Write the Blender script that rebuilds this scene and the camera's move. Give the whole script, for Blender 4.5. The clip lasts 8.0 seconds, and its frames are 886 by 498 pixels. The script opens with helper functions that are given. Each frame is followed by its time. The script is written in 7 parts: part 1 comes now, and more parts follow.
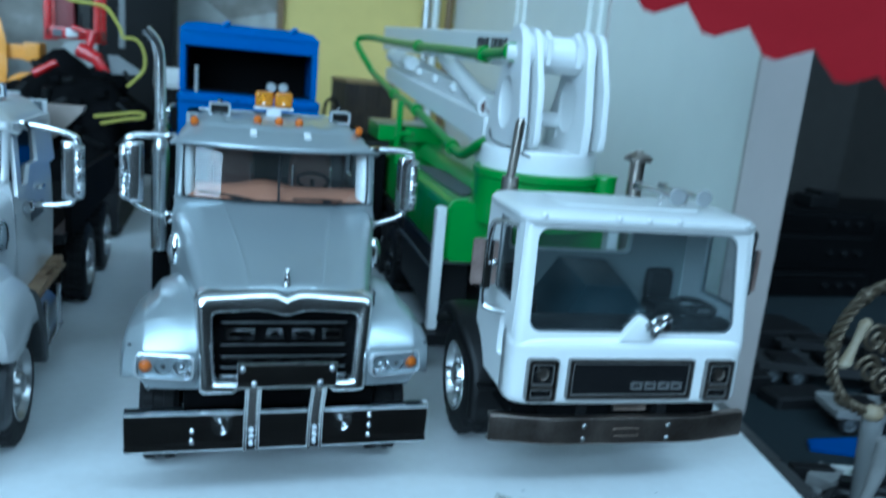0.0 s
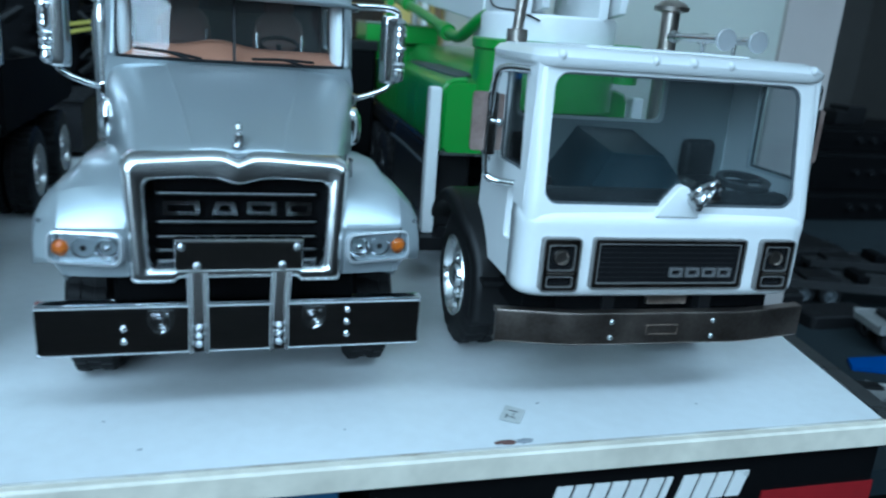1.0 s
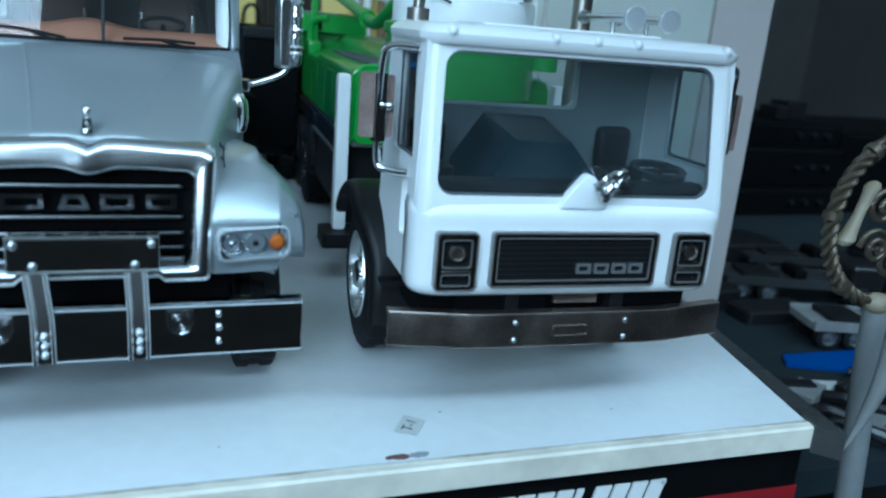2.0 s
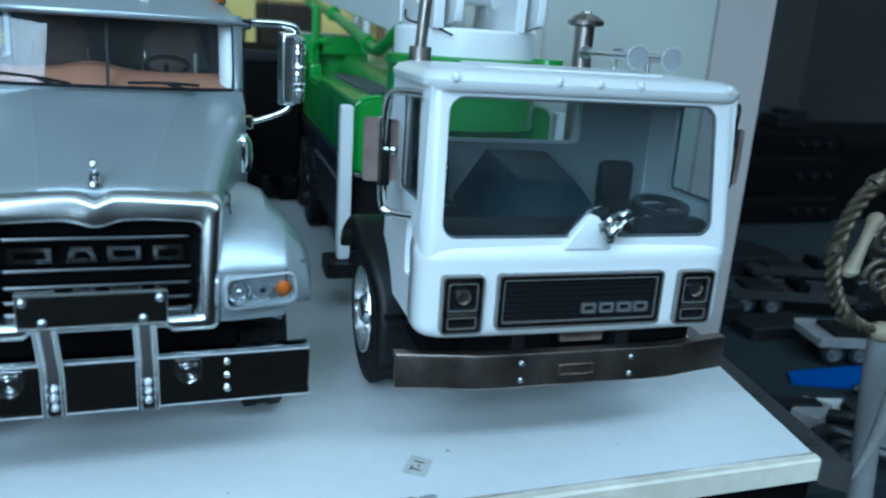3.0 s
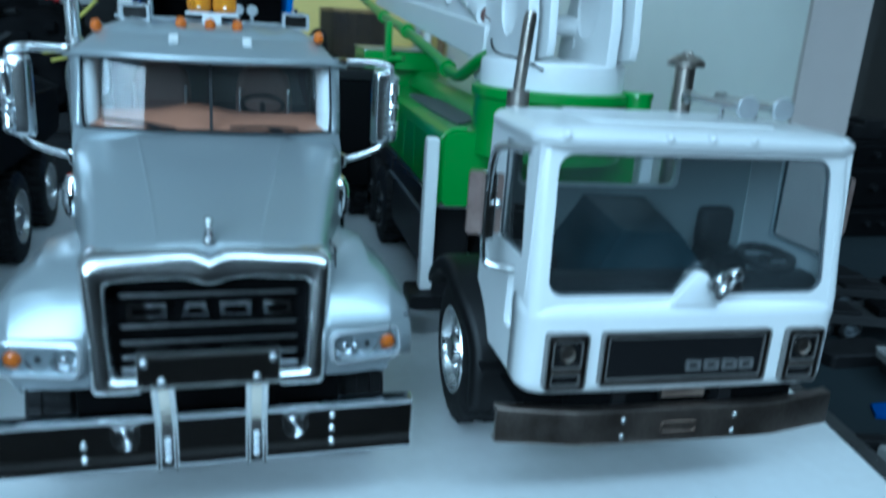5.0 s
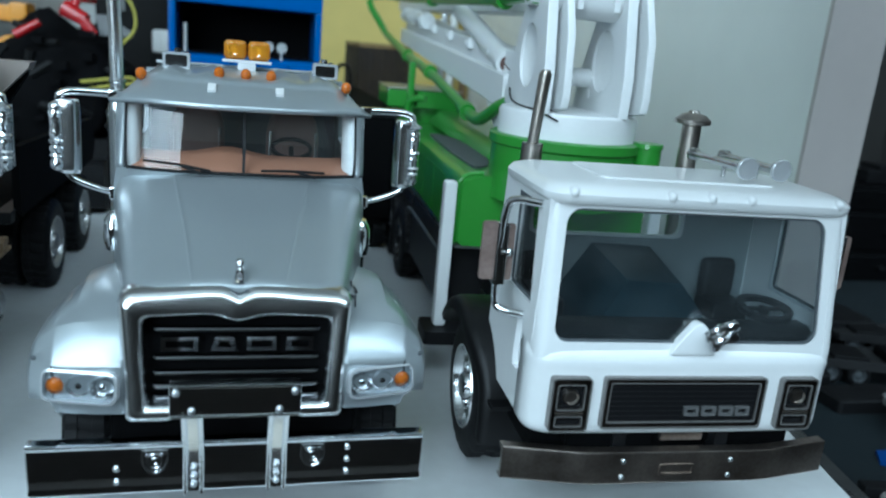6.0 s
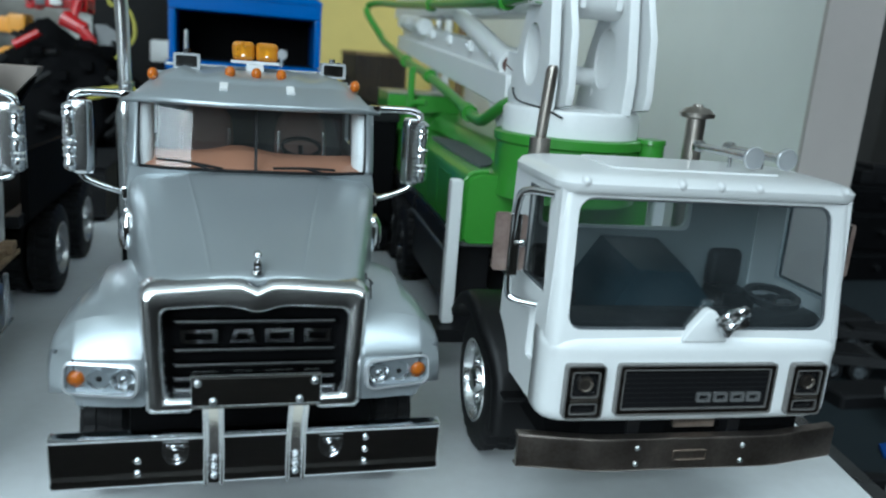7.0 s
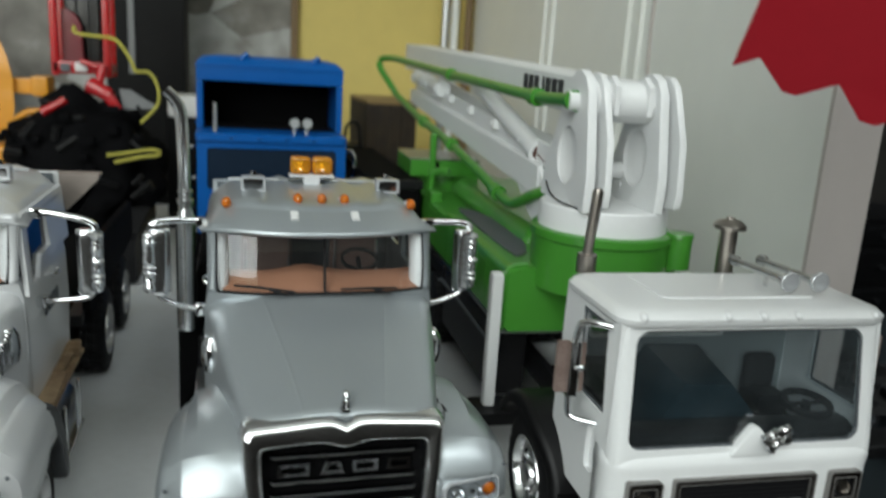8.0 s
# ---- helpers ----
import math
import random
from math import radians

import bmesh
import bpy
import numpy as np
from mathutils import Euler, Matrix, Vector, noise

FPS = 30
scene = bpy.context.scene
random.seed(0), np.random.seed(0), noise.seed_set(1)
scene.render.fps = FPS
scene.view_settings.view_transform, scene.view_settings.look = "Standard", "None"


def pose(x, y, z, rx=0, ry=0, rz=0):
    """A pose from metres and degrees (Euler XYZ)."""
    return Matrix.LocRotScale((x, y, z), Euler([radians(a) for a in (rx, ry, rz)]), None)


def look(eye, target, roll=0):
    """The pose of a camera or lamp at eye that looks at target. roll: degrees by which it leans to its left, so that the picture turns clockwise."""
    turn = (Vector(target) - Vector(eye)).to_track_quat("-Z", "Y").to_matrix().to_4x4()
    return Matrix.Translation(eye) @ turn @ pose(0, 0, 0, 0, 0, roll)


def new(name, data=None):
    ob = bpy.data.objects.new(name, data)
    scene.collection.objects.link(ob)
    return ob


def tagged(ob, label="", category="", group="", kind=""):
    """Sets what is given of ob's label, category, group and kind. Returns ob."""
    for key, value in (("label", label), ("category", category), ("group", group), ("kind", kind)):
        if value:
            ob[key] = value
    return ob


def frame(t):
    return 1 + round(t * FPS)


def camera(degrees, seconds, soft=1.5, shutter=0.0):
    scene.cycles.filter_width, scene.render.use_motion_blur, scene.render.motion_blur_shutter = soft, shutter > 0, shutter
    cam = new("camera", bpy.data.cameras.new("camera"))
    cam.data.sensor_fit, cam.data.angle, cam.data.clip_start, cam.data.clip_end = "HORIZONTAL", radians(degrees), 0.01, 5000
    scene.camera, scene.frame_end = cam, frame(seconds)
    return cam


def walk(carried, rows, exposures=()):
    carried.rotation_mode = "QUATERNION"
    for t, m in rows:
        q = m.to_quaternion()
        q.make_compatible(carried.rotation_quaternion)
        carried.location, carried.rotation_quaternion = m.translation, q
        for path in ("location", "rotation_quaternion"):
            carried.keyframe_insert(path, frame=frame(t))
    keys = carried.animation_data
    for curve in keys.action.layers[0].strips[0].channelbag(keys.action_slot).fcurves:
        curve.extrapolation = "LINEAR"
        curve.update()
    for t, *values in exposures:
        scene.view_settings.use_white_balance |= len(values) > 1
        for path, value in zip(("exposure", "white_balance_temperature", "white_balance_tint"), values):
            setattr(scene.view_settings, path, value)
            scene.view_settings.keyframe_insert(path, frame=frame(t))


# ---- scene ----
# camera and its path
cam = camera(59.91, 8.0, soft=2.1, shutter=0.5)
# a close view: the things far behind lie out of focus
cam.data.dof.use_dof = True
cam.data.dof.focus_distance = 0.19
cam.data.dof.aperture_fstop = 20.0
PATH = [
    (0, (-0.0175, -0.1778, 0.1115), (0.2617, 0.7566, -0.1096), 5.33),
    (0.2, (-0.0130, -0.1691, 0.0979), (0.2475, 0.7688, -0.1311), 4.55),
    (0.5, (-0.0122, -0.1550, 0.0844), (0.2422, 0.7769, -0.1743), 4.16),
    (1, (-0.0046, -0.1469, 0.0831), (0.2727, 0.7721, -0.1971), 4.38),
    (1.5, (0.0079, -0.1397, 0.0810), (0.3123, 0.7721, -0.1946), 4.48),
    (1.7, (0.0127, -0.1383, 0.0775), (0.3335, 0.7682, -0.1969), 4.99),
    (2.8, (0.0137, -0.1379, 0.0887), (0.3445, 0.7634, -0.1912), 4.11),
    (3, (0.0126, -0.1363, 0.0872), (0.3365, 0.7694, -0.1862), 3.85),
    (3.5, (0.0096, -0.1330, 0.0878), (0.3202, 0.7761, -0.1898), 4.00),
    (4, (0.0050, -0.1343, 0.0942), (0.2939, 0.7804, -0.1883), 3.34),
    (4.5, (0.0019, -0.1329, 0.0850), (0.2669, 0.7925, -0.1859), 3.34),
    (5, (0.0024, -0.1286, 0.0978), (0.2691, 0.7915, -0.1890), 3.79),
    (5.2, (-0.0002, -0.1315, 0.1113), (0.2376, 0.7941, -0.1832), 3.28),
    (6.3, (0.0010, -0.1388, 0.1015), (0.2508, 0.7992, -0.1387), 5.32),
    (6.5, (0.0019, -0.1405, 0.1008), (0.2487, 0.7991, -0.1364), 4.95),
    (7, (-0.0043, -0.1389, 0.1005), (0.2494, 0.7978, -0.1408), 4.46),
    (7.3, (-0.0091, -0.1387, 0.1061), (0.2370, 0.7968, -0.1474), 3.91),
    (7.5, (-0.0152, -0.1362, 0.1126), (0.2471, 0.7956, -0.1383), 4.29),
    (7.8, (-0.0169, -0.1404, 0.1301), (0.2387, 0.7909, -0.1297), 3.15),
    (8, (-0.0245, -0.1410, 0.1291), (0.2416, 0.7950, -0.1015), 3.58),
]
TINTS = [(0, 0.17, 4350, -11), (0.5, 0.24, 4600, -8), (3.0, 0.16, 4570, -9), (4.5, 0.18, 4510, -10), (5.0, 0.14, 4390, -12), (5.2, 0.12, 4600, -9), (6.3, 0.15, 5260, -5), (7.0, 0.15, 5600, -3), (7.5, 0.12, 5960, -2), (8.0, -0.08, 6620, 3)]
walk(cam, [(t, look(eye, target, roll)) for t, eye, target, roll in PATH], TINTS)

# world, window light, room lamp
world = bpy.data.worlds.new("world")
scene.world = world
world.use_nodes = True
_wt = world.node_tree
_sky = _wt.nodes.new("ShaderNodeTexSky")
_sky.sky_type = "NISHITA"
_sky.sun_disc = False
_sky.sun_elevation = radians(32)
_sky.sun_rotation = radians(200)
_bg = _wt.nodes["Background"]
_bg.inputs["Strength"].default_value = 0.08
_wt.links.new(_sky.outputs["Color"], _bg.inputs["Color"])


def area_lamp(name, m, sx, sy, power, colour):
    data = bpy.data.lights.new(name, "AREA")
    data.shape = "RECTANGLE"
    data.size, data.size_y = sx, sy
    data.energy, data.color = power, colour
    ob = new(name, data)
    ob.matrix_world = m
    return ob


# daylight in the openings behind the camera: a tall window, an added high strip
area_lamp("window_daylight", look((-0.95, -1.235, 1.02), (-0.95, 0.0, 0.72)), 1.20, 1.62, 33.0, (0.93, 0.97, 1.0))
# high strip added for the bright band along the chrome shell's top edge
area_lamp("transom_daylight", look((0.75, -1.235, 1.62), (0.75, 0.0, 1.2)), 1.96, 0.42, 20.0, (0.93, 0.97, 1.0))


# ---- materials ----
def material(name, colour, rough=0.5, metal=0.0, var=0.12, grain=300.0, blot=25.0, bump=0.0, bump_scale=900.0, coat=0.0, spec=0.5, dark=None, rough_var=0.12):
    """A principled surface with variation at two scales: blotches and grain."""
    mat = bpy.data.materials.new(name)
    mat.use_nodes = True
    nt = mat.node_tree
    b = nt.nodes["Principled BSDF"]
    b.inputs["Roughness"].default_value = rough
    b.inputs["Metallic"].default_value = metal
    b.inputs["Specular IOR Level"].default_value = spec
    b.inputs["Coat Weight"].default_value = coat
    b.inputs["Coat Roughness"].default_value = 0.08
    tc = nt.nodes.new("ShaderNodeTexCoord")
    n1 = nt.nodes.new("ShaderNodeTexNoise")
    n1.inputs["Scale"].default_value = blot
    n1.inputs["Detail"].default_value = 5
    n2 = nt.nodes.new("ShaderNodeTexNoise")
    n2.inputs["Scale"].default_value = grain
    n2.inputs["Detail"].default_value = 3
    nt.links.new(tc.outputs["Object"], n1.inputs["Vector"])
    nt.links.new(tc.outputs["Object"], n2.inputs["Vector"])
    add = nt.nodes.new("ShaderNodeMath")
    add.operation = "MULTIPLY_ADD"
    add.inputs[1].default_value = 0.4
    nt.links.new(n2.outputs["Fac"], add.inputs[0])
    nt.links.new(n1.outputs["Fac"], add.inputs[2])
    ramp = nt.nodes.new("ShaderNodeMapRange")
    ramp.inputs["From Min"].default_value = 0.5
    ramp.inputs["From Max"].default_value = 0.9
    nt.links.new(add.outputs[0], ramp.inputs["Value"])
    mix = nt.nodes.new("ShaderNodeMix")
    mix.data_type = "RGBA"
    low = dark if dark else tuple(c * (1 - var) for c in colour)
    mix.inputs["A"].default_value = (*low, 1)
    mix.inputs["B"].default_value = (*colour, 1)
    nt.links.new(ramp.outputs["Result"], mix.inputs["Factor"])
    nt.links.new(mix.outputs["Result"], b.inputs["Base Color"])
    rr = nt.nodes.new("ShaderNodeMapRange")
    rr.inputs["To Min"].default_value = max(0.0, rough * (1 - rough_var))
    rr.inputs["To Max"].default_value = min(1.0, rough * (1 + rough_var))
    nt.links.new(n1.outputs["Fac"], rr.inputs["Value"])
    nt.links.new(rr.outputs["Result"], b.inputs["Roughness"])
    if bump:
        n3 = nt.nodes.new("ShaderNodeTexNoise")
        n3.inputs["Scale"].default_value = bump_scale
        n3.inputs["Detail"].default_value = 3
        nt.links.new(tc.outputs["Object"], n3.inputs["Vector"])
        bp = nt.nodes.new("ShaderNodeBump")
        bp.inputs["Strength"].default_value = bump
        bp.inputs["Distance"].default_value = 0.0003
        nt.links.new(n3.outputs["Fac"], bp.inputs["Height"])
        nt.links.new(bp.outputs["Normal"], b.inputs["Normal"])
    return mat


def clear_material(name, tint, rough=0.03, gloss=0.9, veil=0.022, veil_colour=(0.6, 0.6, 0.58)):
    """Thin clear plastic: sees through, with a Fresnel sheen."""
    mat = bpy.data.materials.new(name)
    mat.use_nodes = True
    nt = mat.node_tree
    nt.nodes.remove(nt.nodes["Principled BSDF"])
    out = nt.nodes["Material Output"]
    tr = nt.nodes.new("ShaderNodeBsdfTransparent")
    tr.inputs["Color"].default_value = (*tint, 1)
    gl = nt.nodes.new("ShaderNodeBsdfGlossy")
    gl.inputs["Roughness"].default_value = rough
    gl.inputs["Color"].default_value = (gloss, gloss, gloss, 1)
    fr = nt.nodes.new("ShaderNodeLayerWeight")
    fr.inputs["Blend"].default_value = 0.5
    pw = nt.nodes.new("ShaderNodeMath")
    pw.operation = "POWER"
    pw.inputs[1].default_value = 4.0
    ma = nt.nodes.new("ShaderNodeMath")
    ma.operation = "MULTIPLY_ADD"
    ma.inputs[1].default_value = 0.8
    ma.inputs[2].default_value = 0.06
    nt.links.new(fr.outputs["Facing"], pw.inputs[0])
    nt.links.new(pw.outputs[0], ma.inputs[0])
    mx = nt.nodes.new("ShaderNodeMixShader")
    nt.links.new(ma.outputs[0], mx.inputs["Fac"])
    nt.links.new(tr.outputs["BSDF"], mx.inputs[1])
    nt.links.new(gl.outputs["BSDF"], mx.inputs[2])
    # an uneven diffuse veil: hazy reflections, and the amber body, put into colour
    df = nt.nodes.new("ShaderNodeBsdfDiffuse")
    df.inputs["Color"].default_value = (*veil_colour, 1)
    tc = nt.nodes.new("ShaderNodeTexCoord")
    no = nt.nodes.new("ShaderNodeTexNoise")
    no.inputs["Scale"].default_value = 45.0
    no.inputs["Detail"].default_value = 6
    nt.links.new(tc.outputs["Object"], no.inputs["Vector"])
    rg = nt.nodes.new("ShaderNodeMapRange")
    rg.inputs["From Min"].default_value = 0.3
    rg.inputs["From Max"].default_value = 0.75
    rg.inputs["To Min"].default_value = veil * 0.3
    rg.inputs["To Max"].default_value = veil * 1.7
    nt.links.new(no.outputs["Fac"], rg.inputs["Value"])
    m2 = nt.nodes.new("ShaderNodeMixShader")
    nt.links.new(rg.outputs["Result"], m2.inputs["Fac"])
    nt.links.new(mx.outputs["Shader"], m2.inputs[1])
    nt.links.new(df.outputs["BSDF"], m2.inputs[2])
    nt.links.new(m2.outputs["Shader"], out.inputs["Surface"])
    return mat


def lens_material(name, colour, rough=0.08):
    mat = material(name, colour, rough, var=0.1)
    b = mat.node_tree.nodes["Principled BSDF"]
    b.inputs["Transmission Weight"].default_value = 0.55
    b.inputs["IOR"].default_value = 1.45
    return mat


silver_paint = material("silver_paint", (0.40, 0.435, 0.455), 0.33, 0.55, var=0.06, grain=2500, blot=30, coat=0.35, bump=0.03, bump_scale=2500)
white_paint = material("white_paint", (0.80, 0.81, 0.81), 0.32, var=0.03, grain=900, blot=40, coat=0.3, bump=0.03, bump_scale=700)
pearl_paint = material("pearl_paint", (0.68, 0.69, 0.70), 0.3, 0.2, var=0.04, grain=1500, coat=0.35)
green_paint = material("green_paint", (0.06, 0.26, 0.03), 0.3, var=0.1, grain=600, blot=30, coat=0.35, bump=0.04, bump_scale=800)
blue_paint = material("blue_paint", (0.003, 0.085, 0.33), 0.33, var=0.12, grain=500, coat=0.15, spec=0.3)
boom_white = material("boom_white", (0.78, 0.79, 0.79), 0.4, var=0.05, grain=700, coat=0.1, bump=0.05, bump_scale=600)
chrome = material("chrome", (0.80, 0.81, 0.82), 0.06, 1.0, var=0.04, grain=900, bump=0.06, bump_scale=170, rough_var=0.5)
dull_chrome = material("dull_chrome", (0.5, 0.435, 0.385), 0.35, 1.0, var=0.4, grain=1200, blot=90, bump=0.08, bump_scale=1500, dark=(0.27, 0.23, 0.205), rough_var=0.4)
nickel = material("nickel", (0.45, 0.41, 0.37), 0.33, 1.0, var=0.2, grain=900, blot=120)
aluminium = material("aluminium", (0.62, 0.64, 0.66), 0.3, 1.0, var=0.12, grain=800)
black_plastic = material("black_plastic", (0.009, 0.009, 0.01), 0.45, var=0.3, grain=900, bump=0.1, spec=0.3)
black_gloss = material("black_gloss", (0.012, 0.012, 0.013), 0.2, var=0.2)
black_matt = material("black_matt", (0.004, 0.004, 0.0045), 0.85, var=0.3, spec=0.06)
wheel_chrome = material("wheel_chrome", (0.74, 0.75, 0.76), 0.2, 1.0, var=0.1, grain=900)
rubber = material("rubber", (0.007, 0.007, 0.0075), 0.62, spec=0.22, var=0.35, grain=700, blot=80, bump=0.25, bump_scale=1500, dark=(0.01, 0.01, 0.011))
grey_plastic = material("grey_plastic", (0.09, 0.1, 0.11), 0.5, var=0.2, bump=0.1)
tan_plastic = material("tan_plastic", (0.42, 0.20, 0.12), 0.5, var=0.12, bump=0.05)
seat_brown = material("seat_brown", (0.2, 0.125, 0.105), 0.55, var=0.2, bump=0.15)
amber = lens_material("amber", (0.95, 0.25, 0.02))
amber_deep = clear_material("amber_deep", (0.95, 0.6, 0.1), 0.06, 0.9, 0.3, (0.9, 0.4, 0.03))
clear_lens = lens_material("clear_lens", (0.86, 0.9, 0.92))
windscreen_glass = clear_material("windscreen_glass", (0.84, 0.86, 0.87))
smoked_glass = clear_material("smoked_glass", (0.84, 0.87, 0.88), veil=0.02, veil_colour=(0.5, 0.58, 0.62))
dark_pane = clear_material("dark_pane", (0.1, 0.11, 0.12), gloss=0.6, veil=0.02)
side_glass = clear_material("side_glass", (0.88, 0.9, 0.91), veil=0.012)
lens_cover = clear_material("lens_cover", (0.93, 0.94, 0.95), gloss=0.3, veil=0.006)
shelf_white = material("shelf_white", (0.74, 0.76, 0.77), 0.38, var=0.05, grain=260, blot=14, bump=0.05, bump_scale=350, dark=(0.66, 0.67, 0.67))
edge_cream = material("edge_cream", (0.72, 0.67, 0.56), 0.35, var=0.3, grain=200, blot=45, bump=0.1, bump_scale=300)


# ---- modelling helpers; shapes are drawn in millimetres ----
def link_mesh(name, bm, mat, smooth=40.0):
    bmesh.ops.recalc_face_normals(bm, faces=bm.faces[:])
    bmesh.ops.scale(bm, vec=(0.001, 0.001, 0.001), verts=bm.verts[:])
    me = bpy.data.meshes.new(name)
    bm.to_mesh(me)
    bm.free()
    me.materials.append(mat)
    if smooth:
        me.shade_smooth()
        me.set_sharp_from_angle(angle=radians(smooth))
    ob = new(name, me)
    if smooth and len(me.polygons) < 3000:
        # flat faces stay flat beside their rounded edges
        mod = ob.modifiers.new("face_normals", "WEIGHTED_NORMAL")
        mod.keep_sharp = True
    return ob


def thing(name, m, label, category, group="", kind=""):
    ob = new(name)
    ob.empty_display_size = 0.01
    ob.matrix_world = m
    return tagged(ob, label, category, group, kind)


def part(name, bm, mat, parent, label="", smooth=40.0):
    ob = link_mesh(name, bm, mat, smooth)
    ob.parent = parent
    if label:
        ob["label"] = label
    return ob


def solid(name, bm, mat, m, label, category, group="", kind="", smooth=40.0):
    ob = link_mesh(name, bm, mat, smooth)
    ob.matrix_world = m
    return tagged(ob, label, category, group, kind)


def B():
    return bmesh.new()


def bevel(bm, geom_edges, w, seg=2):
    bmesh.ops.bevel(bm, geom=geom_edges, offset=w, offset_type="OFFSET", segments=seg, profile=0.5, affect="EDGES", clamp_overlap=True)


def box(bm, x0, x1, y0, y1, z0, z1, r=0.0, seg=2, m=None):
    made = bmesh.ops.create_cube(bm, size=1.0)["verts"]
    for v in made:
        v.co = Vector(((x0 + x1) / 2 + v.co.x * (x1 - x0), (y0 + y1) / 2 + v.co.y * (y1 - y0), (z0 + z1) / 2 + v.co.z * (z1 - z0)))
    if m is not None:
        for v in made:
            v.co = m @ v.co
    if r:
        bevel(bm, list({e for v in made for e in v.link_edges}), r, seg)
    return bm


def loft(bm, rings, closed=True, cap=True):
    """Skin between rings that have the same number of points."""
    rows = [[bm.verts.new(p) for p in ring] for ring in rings]
    n = len(rows[0])
    for a, b in zip(rows, rows[1:]):
        for i in range(n if closed else n - 1):
            j = (i + 1) % n
            bm.faces.new((a[i], a[j], b[j], b[i]))
    if cap and closed:
        bm.faces.new(rows[0])
        bm.faces.new(rows[-1])
    return rows


def rod(bm, p0, p1, r0, r1=None, seg=12, cap=True):
    p0, p1 = Vector(p0), Vector(p1)
    r1 = r0 if r1 is None else r1
    q = (p1 - p0).to_track_quat("Z", "Y").to_matrix()
    rings = []
    for p, r in ((p0, r0), (p1, r1)):
        rings.append([p + q @ Vector((r * math.cos(2 * math.pi * k / seg), r * math.sin(2 * math.pi * k / seg), 0)) for k in range(seg)])
    loft(bm, rings, cap=cap)
    return bm


def pipe(bm, pts, r, seg=10, rounds=2):
    """A tube along a bent line, its corners rounded off."""
    pts = [Vector(p) for p in pts]
    for _ in range(rounds):
        out = [pts[0]]
        for a, b in zip(pts, pts[1:]):
            out += [a.lerp(b, 0.25), a.lerp(b, 0.75)]
        pts = out + [pts[-1]]
    rings = []
    up = Vector((0.13, 0.27, 0.95)).normalized()
    for i, p in enumerate(pts):
        d = (pts[min(i + 1, len(pts) - 1)] - pts[max(i - 1, 0)]).normalized()
        s = d.cross(up)
        if s.length < 0.05:
            s = d.cross(Vector((1, 0, 0)))
        s.normalize()
        u = s.cross(d).normalized()
        rings.append([p + s * r * math.cos(2 * math.pi * k / seg) + u * r * math.sin(2 * math.pi * k / seg) for k in range(seg)])
    loft(bm, rings)
    return bm


def lathe(bm, profile, centre, axis="x", seg=28):
    """A turned body: profile rows of (along the axis, radius)."""
    c = Vector(centre)
    rings = []
    for a, r in profile:
        ring = []
        for k in range(seg):
            t = 2 * math.pi * k / seg
            u, v = r * math.cos(t), r * math.sin(t)
            ring.append(c + {"x": Vector((a, u, v)), "y": Vector((u, a, v)), "z": Vector((u, v, a))}[axis])
        rings.append(ring)
    rows = loft(bm, rings, cap=False)
    for end, row in ((0, rows[0]), (-1, rows[-1])):
        if profile[end][1] < 1.3:
            bm.faces.new(row)
    return bm


def ball(bm, c, rx, ry=None, rz=None, u=12, v=8):
    ry, rz = ry or rx, rz or rx
    made = bmesh.ops.create_uvsphere(bm, u_segments=u, v_segments=v, radius=1.0)["verts"]
    for w in made:
        w.co = Vector((c[0] + w.co.x * rx, c[1] + w.co.y * ry, c[2] + w.co.z * rz))
    return bm


def rrect(u0, u1, v0, v1, r, n=4):
    """Corner-rounded rectangle as a list of (u, v)."""
    pts = []
    for cu, cv, a0 in ((u1 - r, v0 + r, -90), (u1 - r, v1 - r, 0), (u0 + r, v1 - r, 90), (u0 + r, v0 + r, 180)):
        for k in range(n + 1):
            a = radians(a0 + 90 * k / n)
            pts.append((cu + r * math.cos(a), cv + r * math.sin(a)))
    return pts


def oval(cu, cv, ru, rv, n=20):
    return [(cu + ru * math.cos(2 * math.pi * k / n), cv + rv * math.sin(2 * math.pi * k / n)) for k in range(n)]


def plate(bm, outer, holes, place, thick):
    """A flat sheet with holes through it: loops of (u, v), place(u, v) -> point, thick: vector."""
    edges = []
    for loop in [outer, *holes]:
        vs = [bm.verts.new(place(u, v)) for u, v in loop]
        edges += [bm.edges.new((vs[i], vs[(i + 1) % len(vs)])) for i in range(len(vs))]
    faces = [f for f in bmesh.ops.triangle_fill(bm, use_beauty=True, use_dissolve=False, edges=edges)["geom"] if isinstance(f, bmesh.types.BMFace)]
    made = bmesh.ops.extrude_face_region(bm, geom=faces)["geom"]
    bmesh.ops.translate(bm, vec=Vector(thick), verts=[g for g in made if isinstance(g, bmesh.types.BMVert)])
    return bm


def soften(bm, w, seg=2):
    """Round off the sharp edges of a flat-sided body."""
    bevel(bm, [e for e in bm.edges if len(e.link_faces) == 2 and e.calc_face_angle() > 0.7], w, seg)
    return bm


def prism(bm, pts, x0, x1):
    """A side outline of (y, z) drawn out from x0 to x1."""
    loft(bm, [[Vector((x0, y, z)) for y, z in pts], [Vector((x1, y, z)) for y, z in pts]])
    return bm


